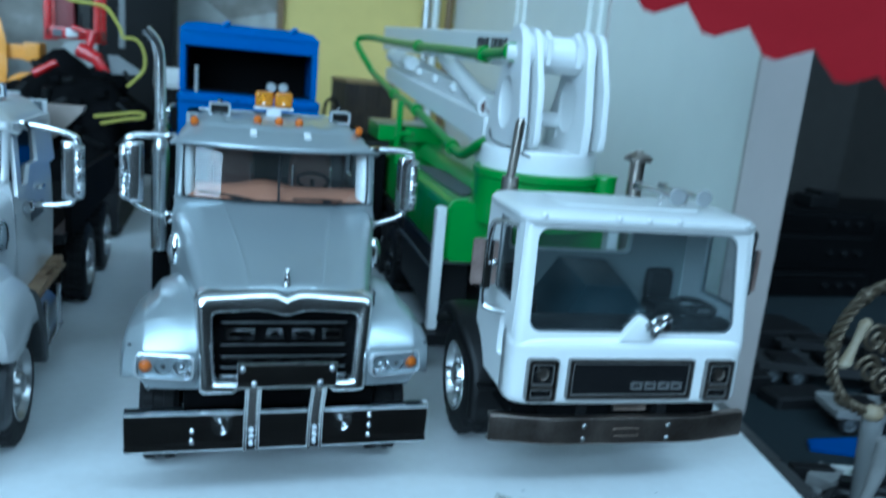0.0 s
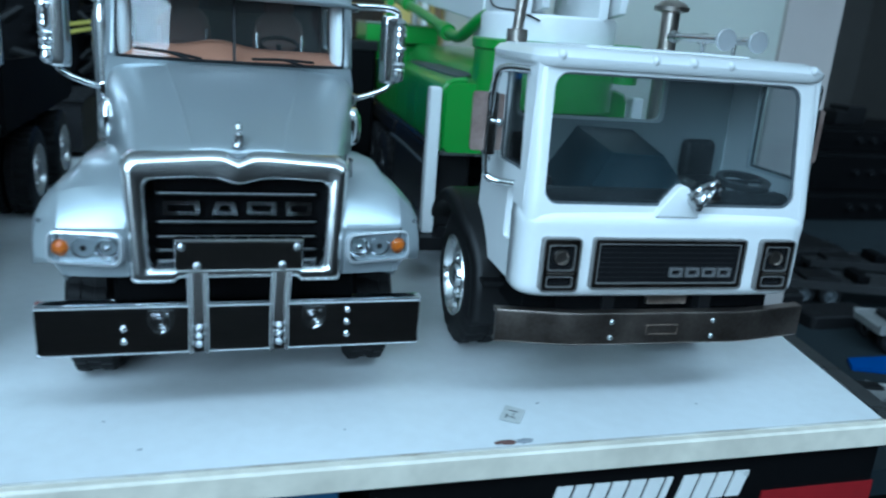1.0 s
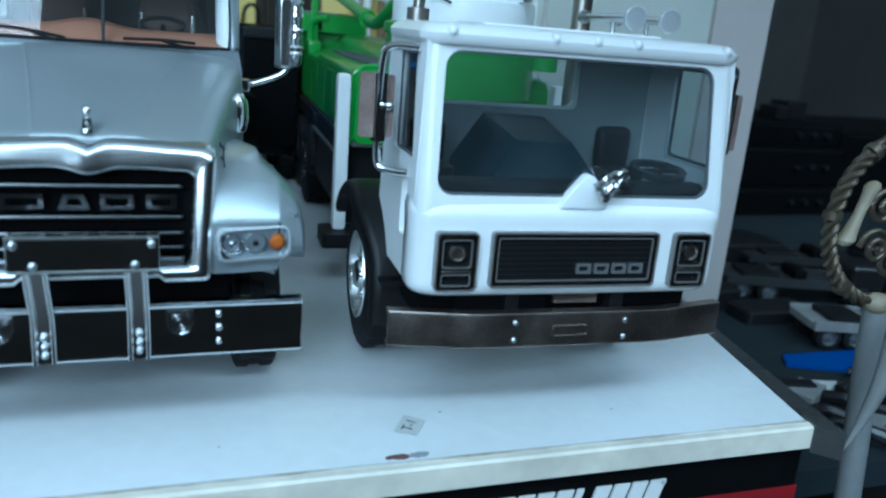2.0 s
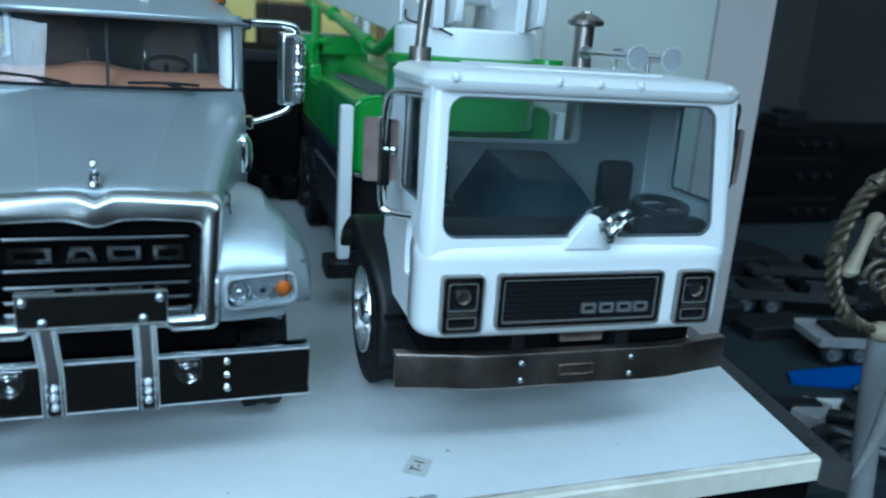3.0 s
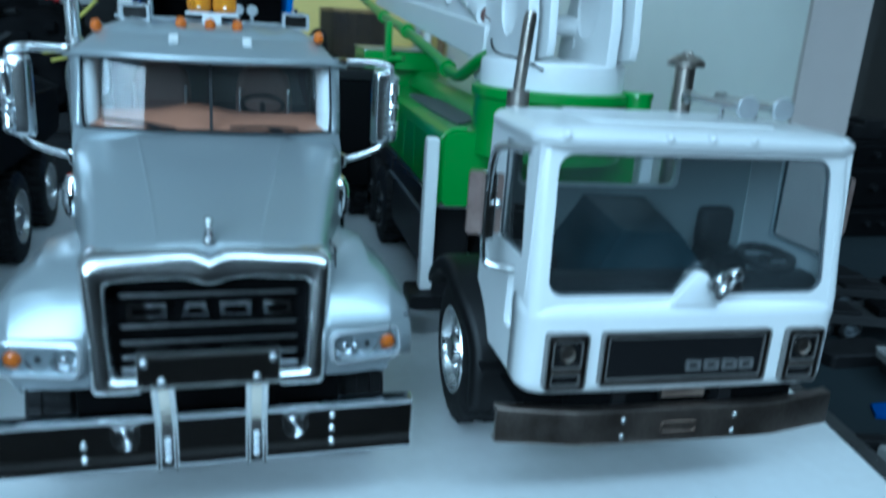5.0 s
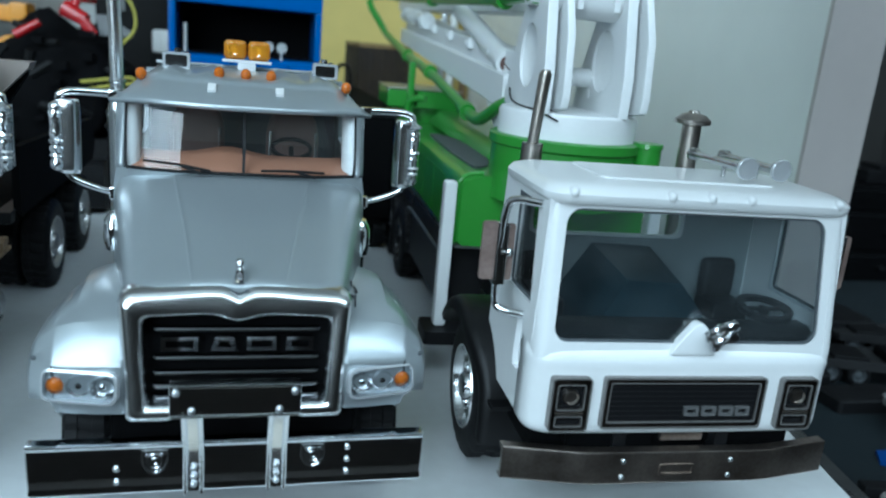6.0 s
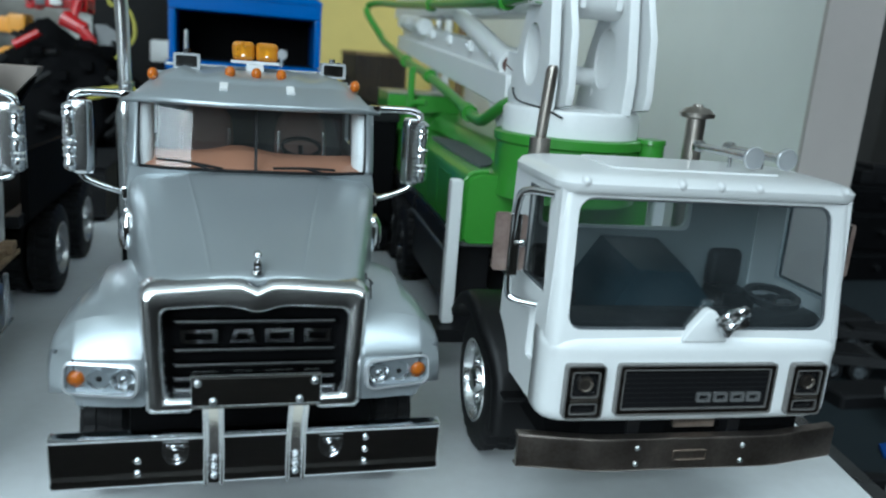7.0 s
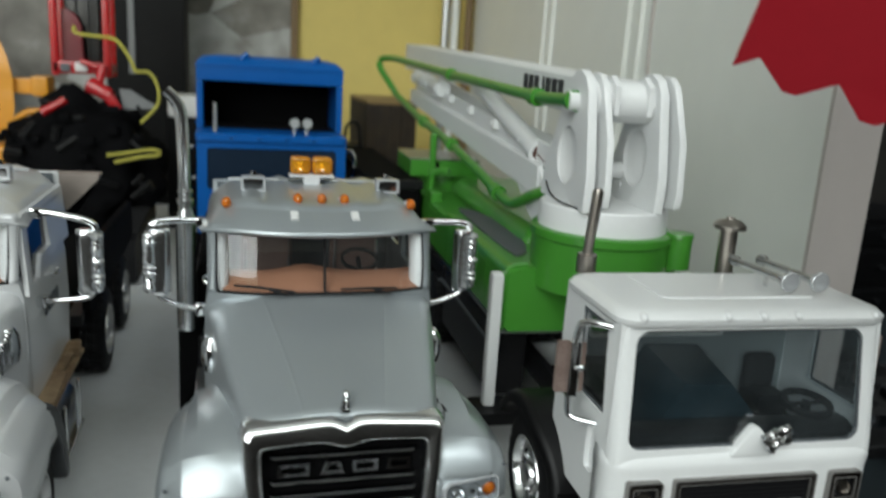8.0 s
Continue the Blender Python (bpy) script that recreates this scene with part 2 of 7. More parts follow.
def letters(text, size, m, depth=0.05):
    """Printed characters in the built-in font, as a bmesh in millimetres."""
    cu = bpy.data.curves.new("letters", "FONT")
    cu.body, cu.size, cu.extrude = text, size, depth
    cu.align_x, cu.align_y = "CENTER", "CENTER"
    ob = bpy.data.objects.new("letters", cu)
    me = bpy.data.meshes.new_from_object(ob)
    bm = B()
    bm.from_mesh(me)
    bmesh.ops.transform(bm, matrix=m, verts=bm.verts[:])
    bpy.data.objects.remove(ob)
    bpy.data.curves.remove(cu)
    bpy.data.meshes.remove(me)
    return bm


def solidify(ob, t):
    mod = ob.modifiers.new("thickness", "SOLIDIFY")
    mod.thickness = t * 0.001
    mod.offset = -1
    return ob


def make_wheel(parent, x, y, side, r=17.0, width=9.5, rim_mat=None, name="wheel"):
    """A truck wheel: grooved tyre, dished rim with hub, nuts and hand holes. side: +1 faces +x."""
    w = new(name)
    w.empty_display_size = 0.005
    w.parent = parent
    w.location = (x * 0.001, y * 0.001, r * 0.001)
    h = width / 2
    s = side
    bm = B()
    prof = [(-h, 0.6), (-h * 1.03, 0.66), (-h * 1.04, 0.8), (-h * 0.93, 0.94), (-h * 0.78, 1.0), (-h * 0.3, 1.0), (-h * 0.28, 0.975), (h * 0.28, 0.975), (h * 0.3, 1.0), (h * 0.78, 1.0), (h * 0.93, 0.94), (h * 1.04, 0.8), (h * 1.03, 0.66), (h, 0.6), (0, 0.5), (-h, 0.6)]
    n = 72
    rings = []
    for i, (a, f) in enumerate(prof):
        ring = []
        for k in range(n):
            t = 2 * math.pi * (k + (0.6 if a > 0 else 0)) / n
            q = r * f
            if f > 0.93 and k % 3 == 0:
                q -= 0.045 * r
            ring.append(Vector((a, q * math.cos(t), q * math.sin(t))))
        rings.append(ring)
    loft(bm, rings, cap=False)
    part("tyre", bm, rubber, w)
    bm = B()
    lathe(bm, [(s * h * 0.96, r * 0.605), (s * h * 1.06, r * 0.595), (s * h * 1.05, r * 0.565), (s * h * 0.9, r * 0.545), (s * h * 0.62, r * 0.52), (s * h * 0.5, r * 0.45), (s * h * 0.55, r * 0.36), (s * h * 0.72, r * 0.27), (s * h * 0.74, r * 0.21), (s * h * 1.0, r * 0.19), (s * h * 1.12, r * 0.15), (s * h * 1.14, 0.05)], (0, 0, 0), "x", 32)
    rim = part("rim", bm, rim_mat or wheel_chrome, w)
    for k in range(10):
        a = 2 * math.pi * k / 10
        bm = B()
        c = (r * 0.315 * math.cos(a), r * 0.315 * math.sin(a))
        rod(bm, (s * h * 0.55, c[0], c[1]), (s * h * 0.86, c[0], c[1]), r * 0.045, r * 0.032, 6)
        part("wheel_nut", bm, rim_mat or wheel_chrome, rim)
    for k in range(8):
        a = 2 * math.pi * (k + 0.5) / 8
        c = (r * 0.43 * math.cos(a), r * 0.43 * math.sin(a))
        bm = B()
        rod(bm, (s * h * 0.45, c[0], c[1]), (s * h * 0.56, c[0], c[1]), r * 0.055, r * 0.055, 10)
        part("hand_hole", bm, black_matt, rim)
    return w


# ---- setting: shelf board, cabinet, room ----
SHELF = pose(0.0, 0.0, 0.0, 0, 0, -0.9)
yellow_board = material("yellow_board", (0.7, 0.56, 0.17), 0.55, var=0.1, grain=80, blot=5, bump=0.05, bump_scale=120)
wall_paint = material("wall_paint", (0.81, 0.82, 0.78), 0.5, var=0.06, grain=60, blot=5, bump=0.05, bump_scale=150)
edge_taupe = material("edge_taupe", (0.5, 0.455, 0.43), 0.5, var=0.1, grain=80, blot=6)
room_dark = material("room_dark", (0.022, 0.021, 0.02), 0.9, spec=0.08, var=0.3, grain=20, blot=2)
room_floor = material("room_floor", (0.10, 0.088, 0.08), 0.6, var=0.3, grain=20, blot=2)
room_light = material("room_light", (0.5, 0.49, 0.475), 0.7, var=0.06, grain=20, blot=2)
room_grey = material("room_grey", (0.10, 0.095, 0.09), 0.8, var=0.2, grain=20, blot=2)
# base colour lowered to hold the shade this side shelf lies in
shaded_teal_felt = material("shaded_teal_felt", (0.0015, 0.008, 0.012), 0.85, var=0.3, grain=500, blot=20, bump=0.2, bump_scale=900)
chip_brown = material("chip_brown", (0.16, 0.085, 0.07), 0.7, var=0.4, grain=900, blot=200)
grey_mark = material("grey_mark", (0.34, 0.36, 0.39), 0.6, var=0.3, grain=900, blot=200)
dull_strip = material("dull_strip", (0.16, 0.16, 0.16), 0.28, 0.7, var=0.3, grain=300, blot=60, bump=0.1)
paper = material("paper", (0.55, 0.56, 0.54), 0.6, var=0.12, grain=600)
ink = material("ink", (0.03, 0.03, 0.035), 0.6)


def stone_material():
    """A masonry photograph print: grey and buff stones with pale joints."""
    mat = material("stone_print", (0.4, 0.4, 0.38), 0.5)
    nt = mat.node_tree
    b = nt.nodes["Principled BSDF"]
    tc = nt.nodes.new("ShaderNodeTexCoord")
    mp = nt.nodes.new("ShaderNodeMapping")
    mp.inputs["Scale"].default_value = (1.0, 1.0, 1.9)
    vo = nt.nodes.new("ShaderNodeTexVoronoi")
    vo.inputs["Scale"].default_value = 13.0
    vo.inputs["Randomness"].default_value = 0.8
    hs = nt.nodes.new("ShaderNodeSeparateColor")
    ns = nt.nodes.new("ShaderNodeTexNoise")
    ns.inputs["Scale"].default_value = 30.0
    ns.inputs["Detail"].default_value = 6
    nt.links.new(tc.outputs["Object"], mp.inputs["Vector"])
    nt.links.new(mp.outputs["Vector"], vo.inputs["Vector"])
    nt.links.new(tc.outputs["Object"], ns.inputs["Vector"])
    nt.links.new(vo.outputs["Color"], hs.inputs["Color"])
    ad = nt.nodes.new("ShaderNodeMath")
    ad.operation = "MULTIPLY_ADD"
    ad.inputs[1].default_value = 0.55
    nt.links.new(hs.outputs["Red"], ad.inputs[0])
    nt.links.new(ns.outputs["Fac"], ad.inputs[2])
    rp = nt.nodes.new("ShaderNodeValToRGB")
    rp.color_ramp.elements[0].position = 0.4
    rp.color_ramp.elements[0].color = (0.07, 0.062, 0.05, 1)
    rp.color_ramp.elements[1].position = 1.05
    rp.color_ramp.elements[1].color = (0.46, 0.47, 0.45, 1)
    e = rp.color_ramp.elements.new(0.68)
    e.color = (0.2, 0.19, 0.165, 1)
    nt.links.new(ad.outputs[0], rp.inputs["Fac"])
    nt.links.new(rp.outputs["Color"], b.inputs["Base Color"])
    return mat


stone_print = stone_material()

# shelf board with a cream front lipping and an aluminium side strip
bm = B()
loft(bm, [[Vector((x, y, z)) for x, y in ((-620, -14.8), (148.2, -14.8), (158.0, 34), (183, 160), (200, 590), (-620, 590))] for z in (-5.9, -0.3, 0.0)])
shelf = solid("shelf_board", bm, shelf_white, SHELF, "white melamine shelf board, scuffed near its front edge", "shelf", kind="structure")
bm = B()
loft(bm, [[Vector((x, y, z)) for y, z in ((-14.8, -6.2), (-16.6, -6.2), (-17.2, -5.7), (-17.2, -0.8), (-16.7, -0.3), (-14.8, -0.2))] for x in (-620, -200, 60, 149)])
part("lipping", bm, edge_cream, shelf, "yellowed cream plastic lipping")
bm = B()
loft(bm, [[Vector((x, y, z)) for x, y in ((148.6, -17.6), (153.2, -22.0), (157.4, 4), (162.6, 34), (189, 160), (206, 590), (200.4, 590), (183.4, 160), (158.4, 34))] for z in (-6.6, -0.6, 0.1)])
part("side_strip", bm, dull_strip, shelf, "dull aluminium edge strip")

bm = B()
box(bm, -620, 148.3, -15.2, -14.7, -0.3, 0.06)
part("joint_line", bm, material("joint_grime", (0.3, 0.27, 0.22), 0.7, var=0.6, grain=260, blot=40, dark=(0.62, 0.62, 0.6)), shelf)

# a small square price sticker, scuffs and specks on the board
bm = B()
box(bm, -3.3, 3.3, -2.3, 2.3, 0.0, 0.12, 0.0, m=Matrix.Identity(4))
sticker = solid("sticker", bm, paper, pose(0.0579, -0.0033, 0.0004, 4, 0, 58), "small pale sticker with black printed characters", "sticker", smooth=0)
part("print", letters("T-1", 3.3, Matrix.Translation((-0.2, 0, 0.16)), 0.03), ink, sticker, smooth=0)


def blotch(name, x, y, rx, ry, mat, label, seed):
    rnd = random.Random(seed)
    bm = B()
    n = 18
    pts = [(rx * (0.6 + 0.5 * rnd.random()) * math.cos(2 * math.pi * k / n), ry * (0.6 + 0.5 * rnd.random()) * math.sin(2 * math.pi * k / n)) for k in range(n)]
    loft(bm, [[Vector((u, v, 0.0)) for u, v in pts], [Vector((u * 0.9, v * 0.9, 0.08)) for u, v in pts]])
    return solid(name, bm, mat, pose(x, y, 0.0001), label, "stain", kind="structure")


blotch("chip_stain", 0.0525, -0.0140, 3.0, 1.1, chip_brown, "brown chipped spot at the shelf edge", 3)
blotch("chip_stain", 0.0565, -0.0140, 2.4, 1.2, grey_mark, "blue-grey scuff at the shelf edge", 5)
for k, (x, y, r) in enumerate(((0.066, 0.0015, 0.45), (-0.02, -0.006, 0.5), (-0.028, 0.006, 0.35), (0.02, -0.004, 0.3), (0.105, -0.004, 0.3), (-0.05, -0.002, 0.4))):
    blotch("speck", x, y, r, r * 0.7, grey_mark, "tiny dark speck on the white board", 20 + k)

# cabinet: side panel with shelf standards, back boards
PANEL = pose(0.0, 0.0, 0.0)
bm = B()
box(bm, 212.6, 239, 127, 640, -860, 900, 0.3, 1)
panel = solid("wall_right", bm, wall_paint, PANEL, "painted off-white side panel of the cabinet", "wall", kind="structure")
bm = B()
box(bm, 212.5, 239.1, 124.6, 126.95, -860, 900, 0.2, 2)
part("edge_band", bm, edge_taupe, panel, "grey-brown edge band of the panel")
for y in (300, 436):
    bm = B()
    for dy in (-9, 7):
        box(bm, 210.0, 212.7, y + dy - 3.2, y + dy + 3.2, -100, 880, 0.5, 1)
    part("shelf_standard", bm, wall_paint, panel, "white vertical shelf standard")
bm = B()
pipe(bm, [(211.4, 281, 320), (211.4, 278, 220), (211.4, 276, 174), (211.4, 277, 161), (211.4, 276, 145), (211.4, 274, 120), (211.4, 274, 40)], 0.9, 8, 2)
part("cable", bm, edge_taupe, panel, "thin brown cable down the panel")
bm = B()
box(bm, 37, 240, 632, 640, -860, 900)
solid("wall_back_right", bm, yellow_board, PANEL, "yellow painted back board", "wall", kind="structure")
bm = B()
box(bm, -900, 37, 630, 640, -860, 900)
solid("wall_back_left", bm, stone_print, PANEL, "grey stone-pattern printed back board", "wall", kind="structure")
bm = B()
box(bm, 31, 37.5, 624, 630, -100, 880, 0.5, 1)
solid("trim", bm, material("dark_trim", (0.2, 0.13, 0.06), 0.6), PANEL, "thin brown vertical joint strip", "trim", kind="structure")
for x, mat_ in ((180, aluminium), (190, wall_paint), (204, bpy.data.materials["dark_trim"])):
    bm = B()
    pipe(bm, [(x, 622, -90), (x, 622, 880)], 4.0, 12, 0)
    solid("wall_pipe", bm, mat_, PANEL, "slim upright metal tube before the back board", "pipe")

# cabinet base that carries the cartons and shelves
bm = B()
box(bm, -900, 210.5, -12, 629, -860, -151.2, 1.0, 1)
solid("cabinet_base", bm, room_dark, PANEL, "dark closed base of the cabinet", "cabinet", kind="structure")
bm = B()
box(bm, 239.5, 900, 20, 629, -860, -52.5, 1.0, 1)
box(bm, 150, 530, -40, 19, -860, -151.2, 1.0, 1)
solid("cabinet_base_right", bm, room_dark, PANEL, "dark closed base beneath the lower shelf", "cabinet", kind="structure")
for x in (-900, 0):
    bm = B()
    box(bm, x, x + 18, 245, 629, -151, -6.3, 0.4, 1)
    solid("shelf_support", bm, wall_paint, PANEL, "upright board carrying the shelf", "board", kind="structure")

# unseen upper shelf, added to shade the deep end of the cabinet
bm = B()
box(bm, -900, 210.5, 8, 629, 620, 638, 0.5, 1)
solid("upper_shelf", bm, shelf_white, PANEL, "unseen white upper shelf that shades the cabinet's depth", "shelf", kind="structure")

# the dim room around: floor, ceiling, walls with one window
bm = B()
box(bm, -2600, 2600, -1340, 2600, -880, -860)
solid("floor", bm, room_floor, PANEL, "dark floor of the dim room", "floor", kind="structure")
bm = B()
box(bm, -2600, 2600, -1340, 2600, 1900, 1920)
solid("ceiling", bm, wall_paint, PANEL, "plain white ceiling", "ceiling", kind="structure")
for nm, b6 in (("wall_left", (-2620, -2600, -1340, 2600, -860, 1900)), ("wall_far_right", (2600, 2620, -1340, 2600, -860, 1900)), ("wall_north", (-2600, 2600, 2600, 2620, -860, 1900))):
    bm = B()
    box(bm, *b6)
    solid(nm, bm, room_light if nm == "wall_left" else room_grey, PANEL, "plain dim room wall", "wall", kind="structure")
bm = B()
plate(bm, [(-2600, -860), (2600, -860), (2600, 1900), (-2600, 1900)], [[(-1560, 150), (-340, 150), (-340, 1850), (-1560, 1850)], [(-240, 1400), (1740, 1400), (1740, 1840), (-240, 1840)]], lambda u, v: Vector((u, -1250, v)), (0, -90, 0))
solid("wall_south", bm, wall_paint, PANEL, "room wall with a tall window and an added high opening", "wall", kind="structure", smooth=0)
# unseen dark panels, added so the chrome reflects a dark lower room
for x0, x1, z1 in ((-2590, -1580, 560), (-1579, -321, 140), (-320, 2590, 560)):
    bm = B()
    box(bm, x0, x1, -1249, -1220, -859, z1)
    solid("wainscot", bm, room_floor, PANEL, "added dark panel on the lower wall, for the chrome to reflect", "wall", kind="structure")


# ---- conventional-cab truck ----
brushed = material("brushed", (0.7, 0.71, 0.72), 0.24, 1.0, var=0.08, grain=900)
carton_pale = material("stud_white", (0.75, 0.75, 0.74), 0.4)
dim_cab_grey = material("dim_cab_grey", (0.10, 0.115, 0.125), 0.7, var=0.3, bump=0.1)
mirror_chrome = material("mirror_chrome", (0.84, 0.85, 0.87), 0.2, 1.0, var=0.06, grain=900, bump=0.1, bump_scale=260)
bumper_chrome = material("bumper_chrome", (0.78, 0.8, 0.83), 0.07, 1.0, var=0.05, grain=900, bump=0.3, bump_scale=75, rough_var=0.6)
bar_chrome = material("bar_chrome", (0.2, 0.205, 0.215), 0.2, 1.0, var=0.12, grain=700)
badge_grey = material("badge_grey", (0.42, 0.42, 0.43), 0.16, 1.0, var=0.15)
shell_chrome = material("shell_chrome", (0.86, 0.87, 0.88), 0.2, 1.0, var=0.05, grain=900, rough_var=0.3)
lamp_reflector = material("lamp_reflector", (0.32, 0.33, 0.35), 0.25, 1.0, var=0.3, grain=500, blot=160, bump=0.3, bump_scale=420)
lamp_bowl = material("lamp_bowl", (0.84, 0.86, 0.88), 0.16, 1.0, var=0.1, bump=0.15, bump_scale=500)
lamp_silver = material("lamp_silver", (0.66, 0.68, 0.7), 0.22, 0.5, var=0.08)
def shell_outline(w_top, w_bot, z_top, z_bot, r, top_line, notch=0.0, n=24):
    """Round-cornered outline of a radiator shell; top_line(x) bends its upper edge."""
    pts = []

    def add(u, z):
        f = (z - z_bot) / (z_top - z_bot)
        pts.append((u * (w_bot + (w_top - w_bot) * f) / w_top, z))

    for k in range(n + 1):
        x = -(w_top - r) + 2 * (w_top - r) * k / n
        add(x, z_top + top_line(x))
    for k in range(1, 6):
        a = radians(90 - 15 * k)
        add(w_top - r + r * math.cos(a), z_top + top_line(w_top - r) - r + r * math.sin(a))
    for k in range(6):
        a = radians(-15 * k)
        add(w_top - r * 0.5 + r * 0.5 * math.cos(a), z_bot + r * 0.5 + r * 0.5 * math.sin(a))
    for x in (13.4, 12.2, 0, -12.2, -13.4):
        add(x, z_bot + (notch if abs(x) < 13 else 0))
    for k in range(6):
        a = radians(-90 - 15 * k)
        add(-w_top + r * 0.5 + r * 0.5 * math.cos(a), z_bot + r * 0.5 + r * 0.5 * math.sin(a))
    for k in range(1, 6):
        a = radians(180 - 15 * k)
        add(-w_top + r + r * math.cos(a), z_top + top_line(-w_top + r) - r + r * math.sin(a))
    return pts


def bonnet_front(z):
    return 3.8 + (z - 33) * 0.14


def bonnet(truck, paint):
    bm = B()
    rings = []
    for y, w, zt in ((7.6, 20.3, 56.0), (8.2, 20.6, 56.9), (9.8, 21.0, 57.7), (13, 21.7, 58.9), (20, 23.0, 61.2), (30, 25.0, 64.3), (40, 27.0, 67.0), (48, 28.4, 69.2), (53, 29.2, 70.2), (56.5, 29.6, 70.4)):
        half = []
        crease = 0.42 + 0.14 * (y - 8) / 48
        ridge = 0.16 if 12 < y < 50 else 0.0
        dip = 0.9 * max(0, 1 - (y - 7) / 3.0)
        for u, drop in ((0, dip), (0.1, dip * 0.6), (0.2, 0.02), (crease - 0.05, 0.14), (crease - 0.022, 0.22), (crease - 0.006, 0.22 - ridge), (crease + 0.008, 0.24 - ridge), (crease + 0.022, 0.4), (0.72, 0.9), (0.86, 1.5), (0.93, 2.4), (0.98, 4.0), (1.0, 6.0)):
            half.append((u * w, zt - drop))
        half += [(w + 0.4, zt - 12), (w + 0.5, 42), (w + 0.2, 36)]
        line = [(-x, z) for x, z in reversed(half[1:])] + half
        rings.append([Vector((x, y - max(0, 54 - z) * 0.14 * max(0, 1 - (y - 7) / 25), z)) for x, z in line])
    loft(bm, rings, closed=False, cap=False)
    ob = part("bonnet", bm, paint, truck)
    solidify(ob, 0.8)
    if paint is silver_paint:
        place = Matrix.Translation((22.95, 15.5, 52.2)) @ Matrix.Rotation(radians(4), 4, "Z") @ Matrix.Rotation(radians(90), 4, "Z") @ Matrix.Rotation(radians(87), 4, "X")
        part("print", letters("T-2", 6.0, place, 0.12), ink, ob, smooth=0)
    return ob


def fender(truck, paint, s):
    """A creased wing: flat top sloping outwards, a chamfer round its outer edge, rounded lower corner."""
    def sweep(x, y):
        return 0.011 * max(0.0, x - 21) ** 2 * max(0.0, 1 - (y - 4) / 16)

    bm = B()
    rings = []
    for y, xo, zt, low in ((4.0, 33.4, 41.6, 34.8), (4.35, 34.1, 42.6, 34.4), (6.6, 38.0, 46.0, 33.2), (9.4, 38.8, 48.8, 32.5), (13.5, 39.0, 50.9, 32), (19, 39.0, 52.4, 32), (27, 38.8, 53.0, 32), (35, 38.2, 52.5, 32), (41, 37.8, 50.6, 32), (46, 37.3, 46.8, 32), (50, 36.8, 41.0, 32)):
        k = max(0.0, min(1.0, (y - 4) / 18))
        xi = 19.0 + max(0, y - 8) * 0.17
        d = y - 34.5
        zb = low
        if abs(d) < 19.2 and y > 15:
            zb = max(32.0, 15 + math.sqrt(19.2 ** 2 - d * d))
        if y > 40:
            zb = min(zb, zt - 8)
        xc, zc = 33.2 + 0.3 * k, zt - (0.4 + 4.4 * k)
        line = [(xi, zt + 1.6), (xi + 2, zt), (xi + (xc - xi) * 0.4, zt - 0.2 * k), (xi + (xc - xi) * 0.75, zt - (0.2 + 1.4 * k)), (xc - 0.4, zc + 0.15), (xc, zc)]
        for f, g in ((0.14, 0.03), (0.62, 0.2), (0.86, 0.36), (0.97, 0.56), (1.0, 0.78), (1.0, 1.0)):
            line.append((xc + (xo - xc) * f, zc - max(1.0, zc - zb) * g))
        ring = []
        for i, (x, z) in enumerate(line):
            ring.append(Vector((s * x, y + sweep(x, y) + (1.5 if i == 0 else 0), z)))
        rings.append(ring)
    rows = loft(bm, rings, closed=False, cap=False)
    # front face down to its rounded-under lower lip
    first = rows[0]
    low = [bm.verts.new((v.co.x if i < 5 else s * 31.8, 4.0 + sweep(abs(v.co.x), 4.0) + (0.3 if i else 1.5), 31.9)) for i, v in enumerate(first[:6])]
    under = [bm.verts.new((v.co.x, v.co.y + 1.6, 31.3)) for v in low]
    for i in range(5):
        bm.faces.new((first[i], first[i + 1], low[i + 1], low[i]))
        bm.faces.new((low[i], low[i + 1], under[i + 1], under[i]))
    corner = bm.verts.new((s * 33.0, 4.1 + sweep(33, 4), 33.0))
    for a, b in zip(first[5:], first[6:]):
        bm.faces.new((a, b, low[5]))
    bm.faces.new((first[-1], corner, low[5]))
    bm.faces.new((first[-1], rows[1][-1], corner))
    ob = part("fender", bm, paint, truck, smooth=18.0)
    solidify(ob, 0.9)
    # small rivet low on the outer chamfer
    bm = B()
    ball(bm, (s * 36.2, 6.6, 42.6), 0.5, 0.4, 0.5, 8, 6)
    part("rivet", bm, grey_plastic, ob)
    return ob


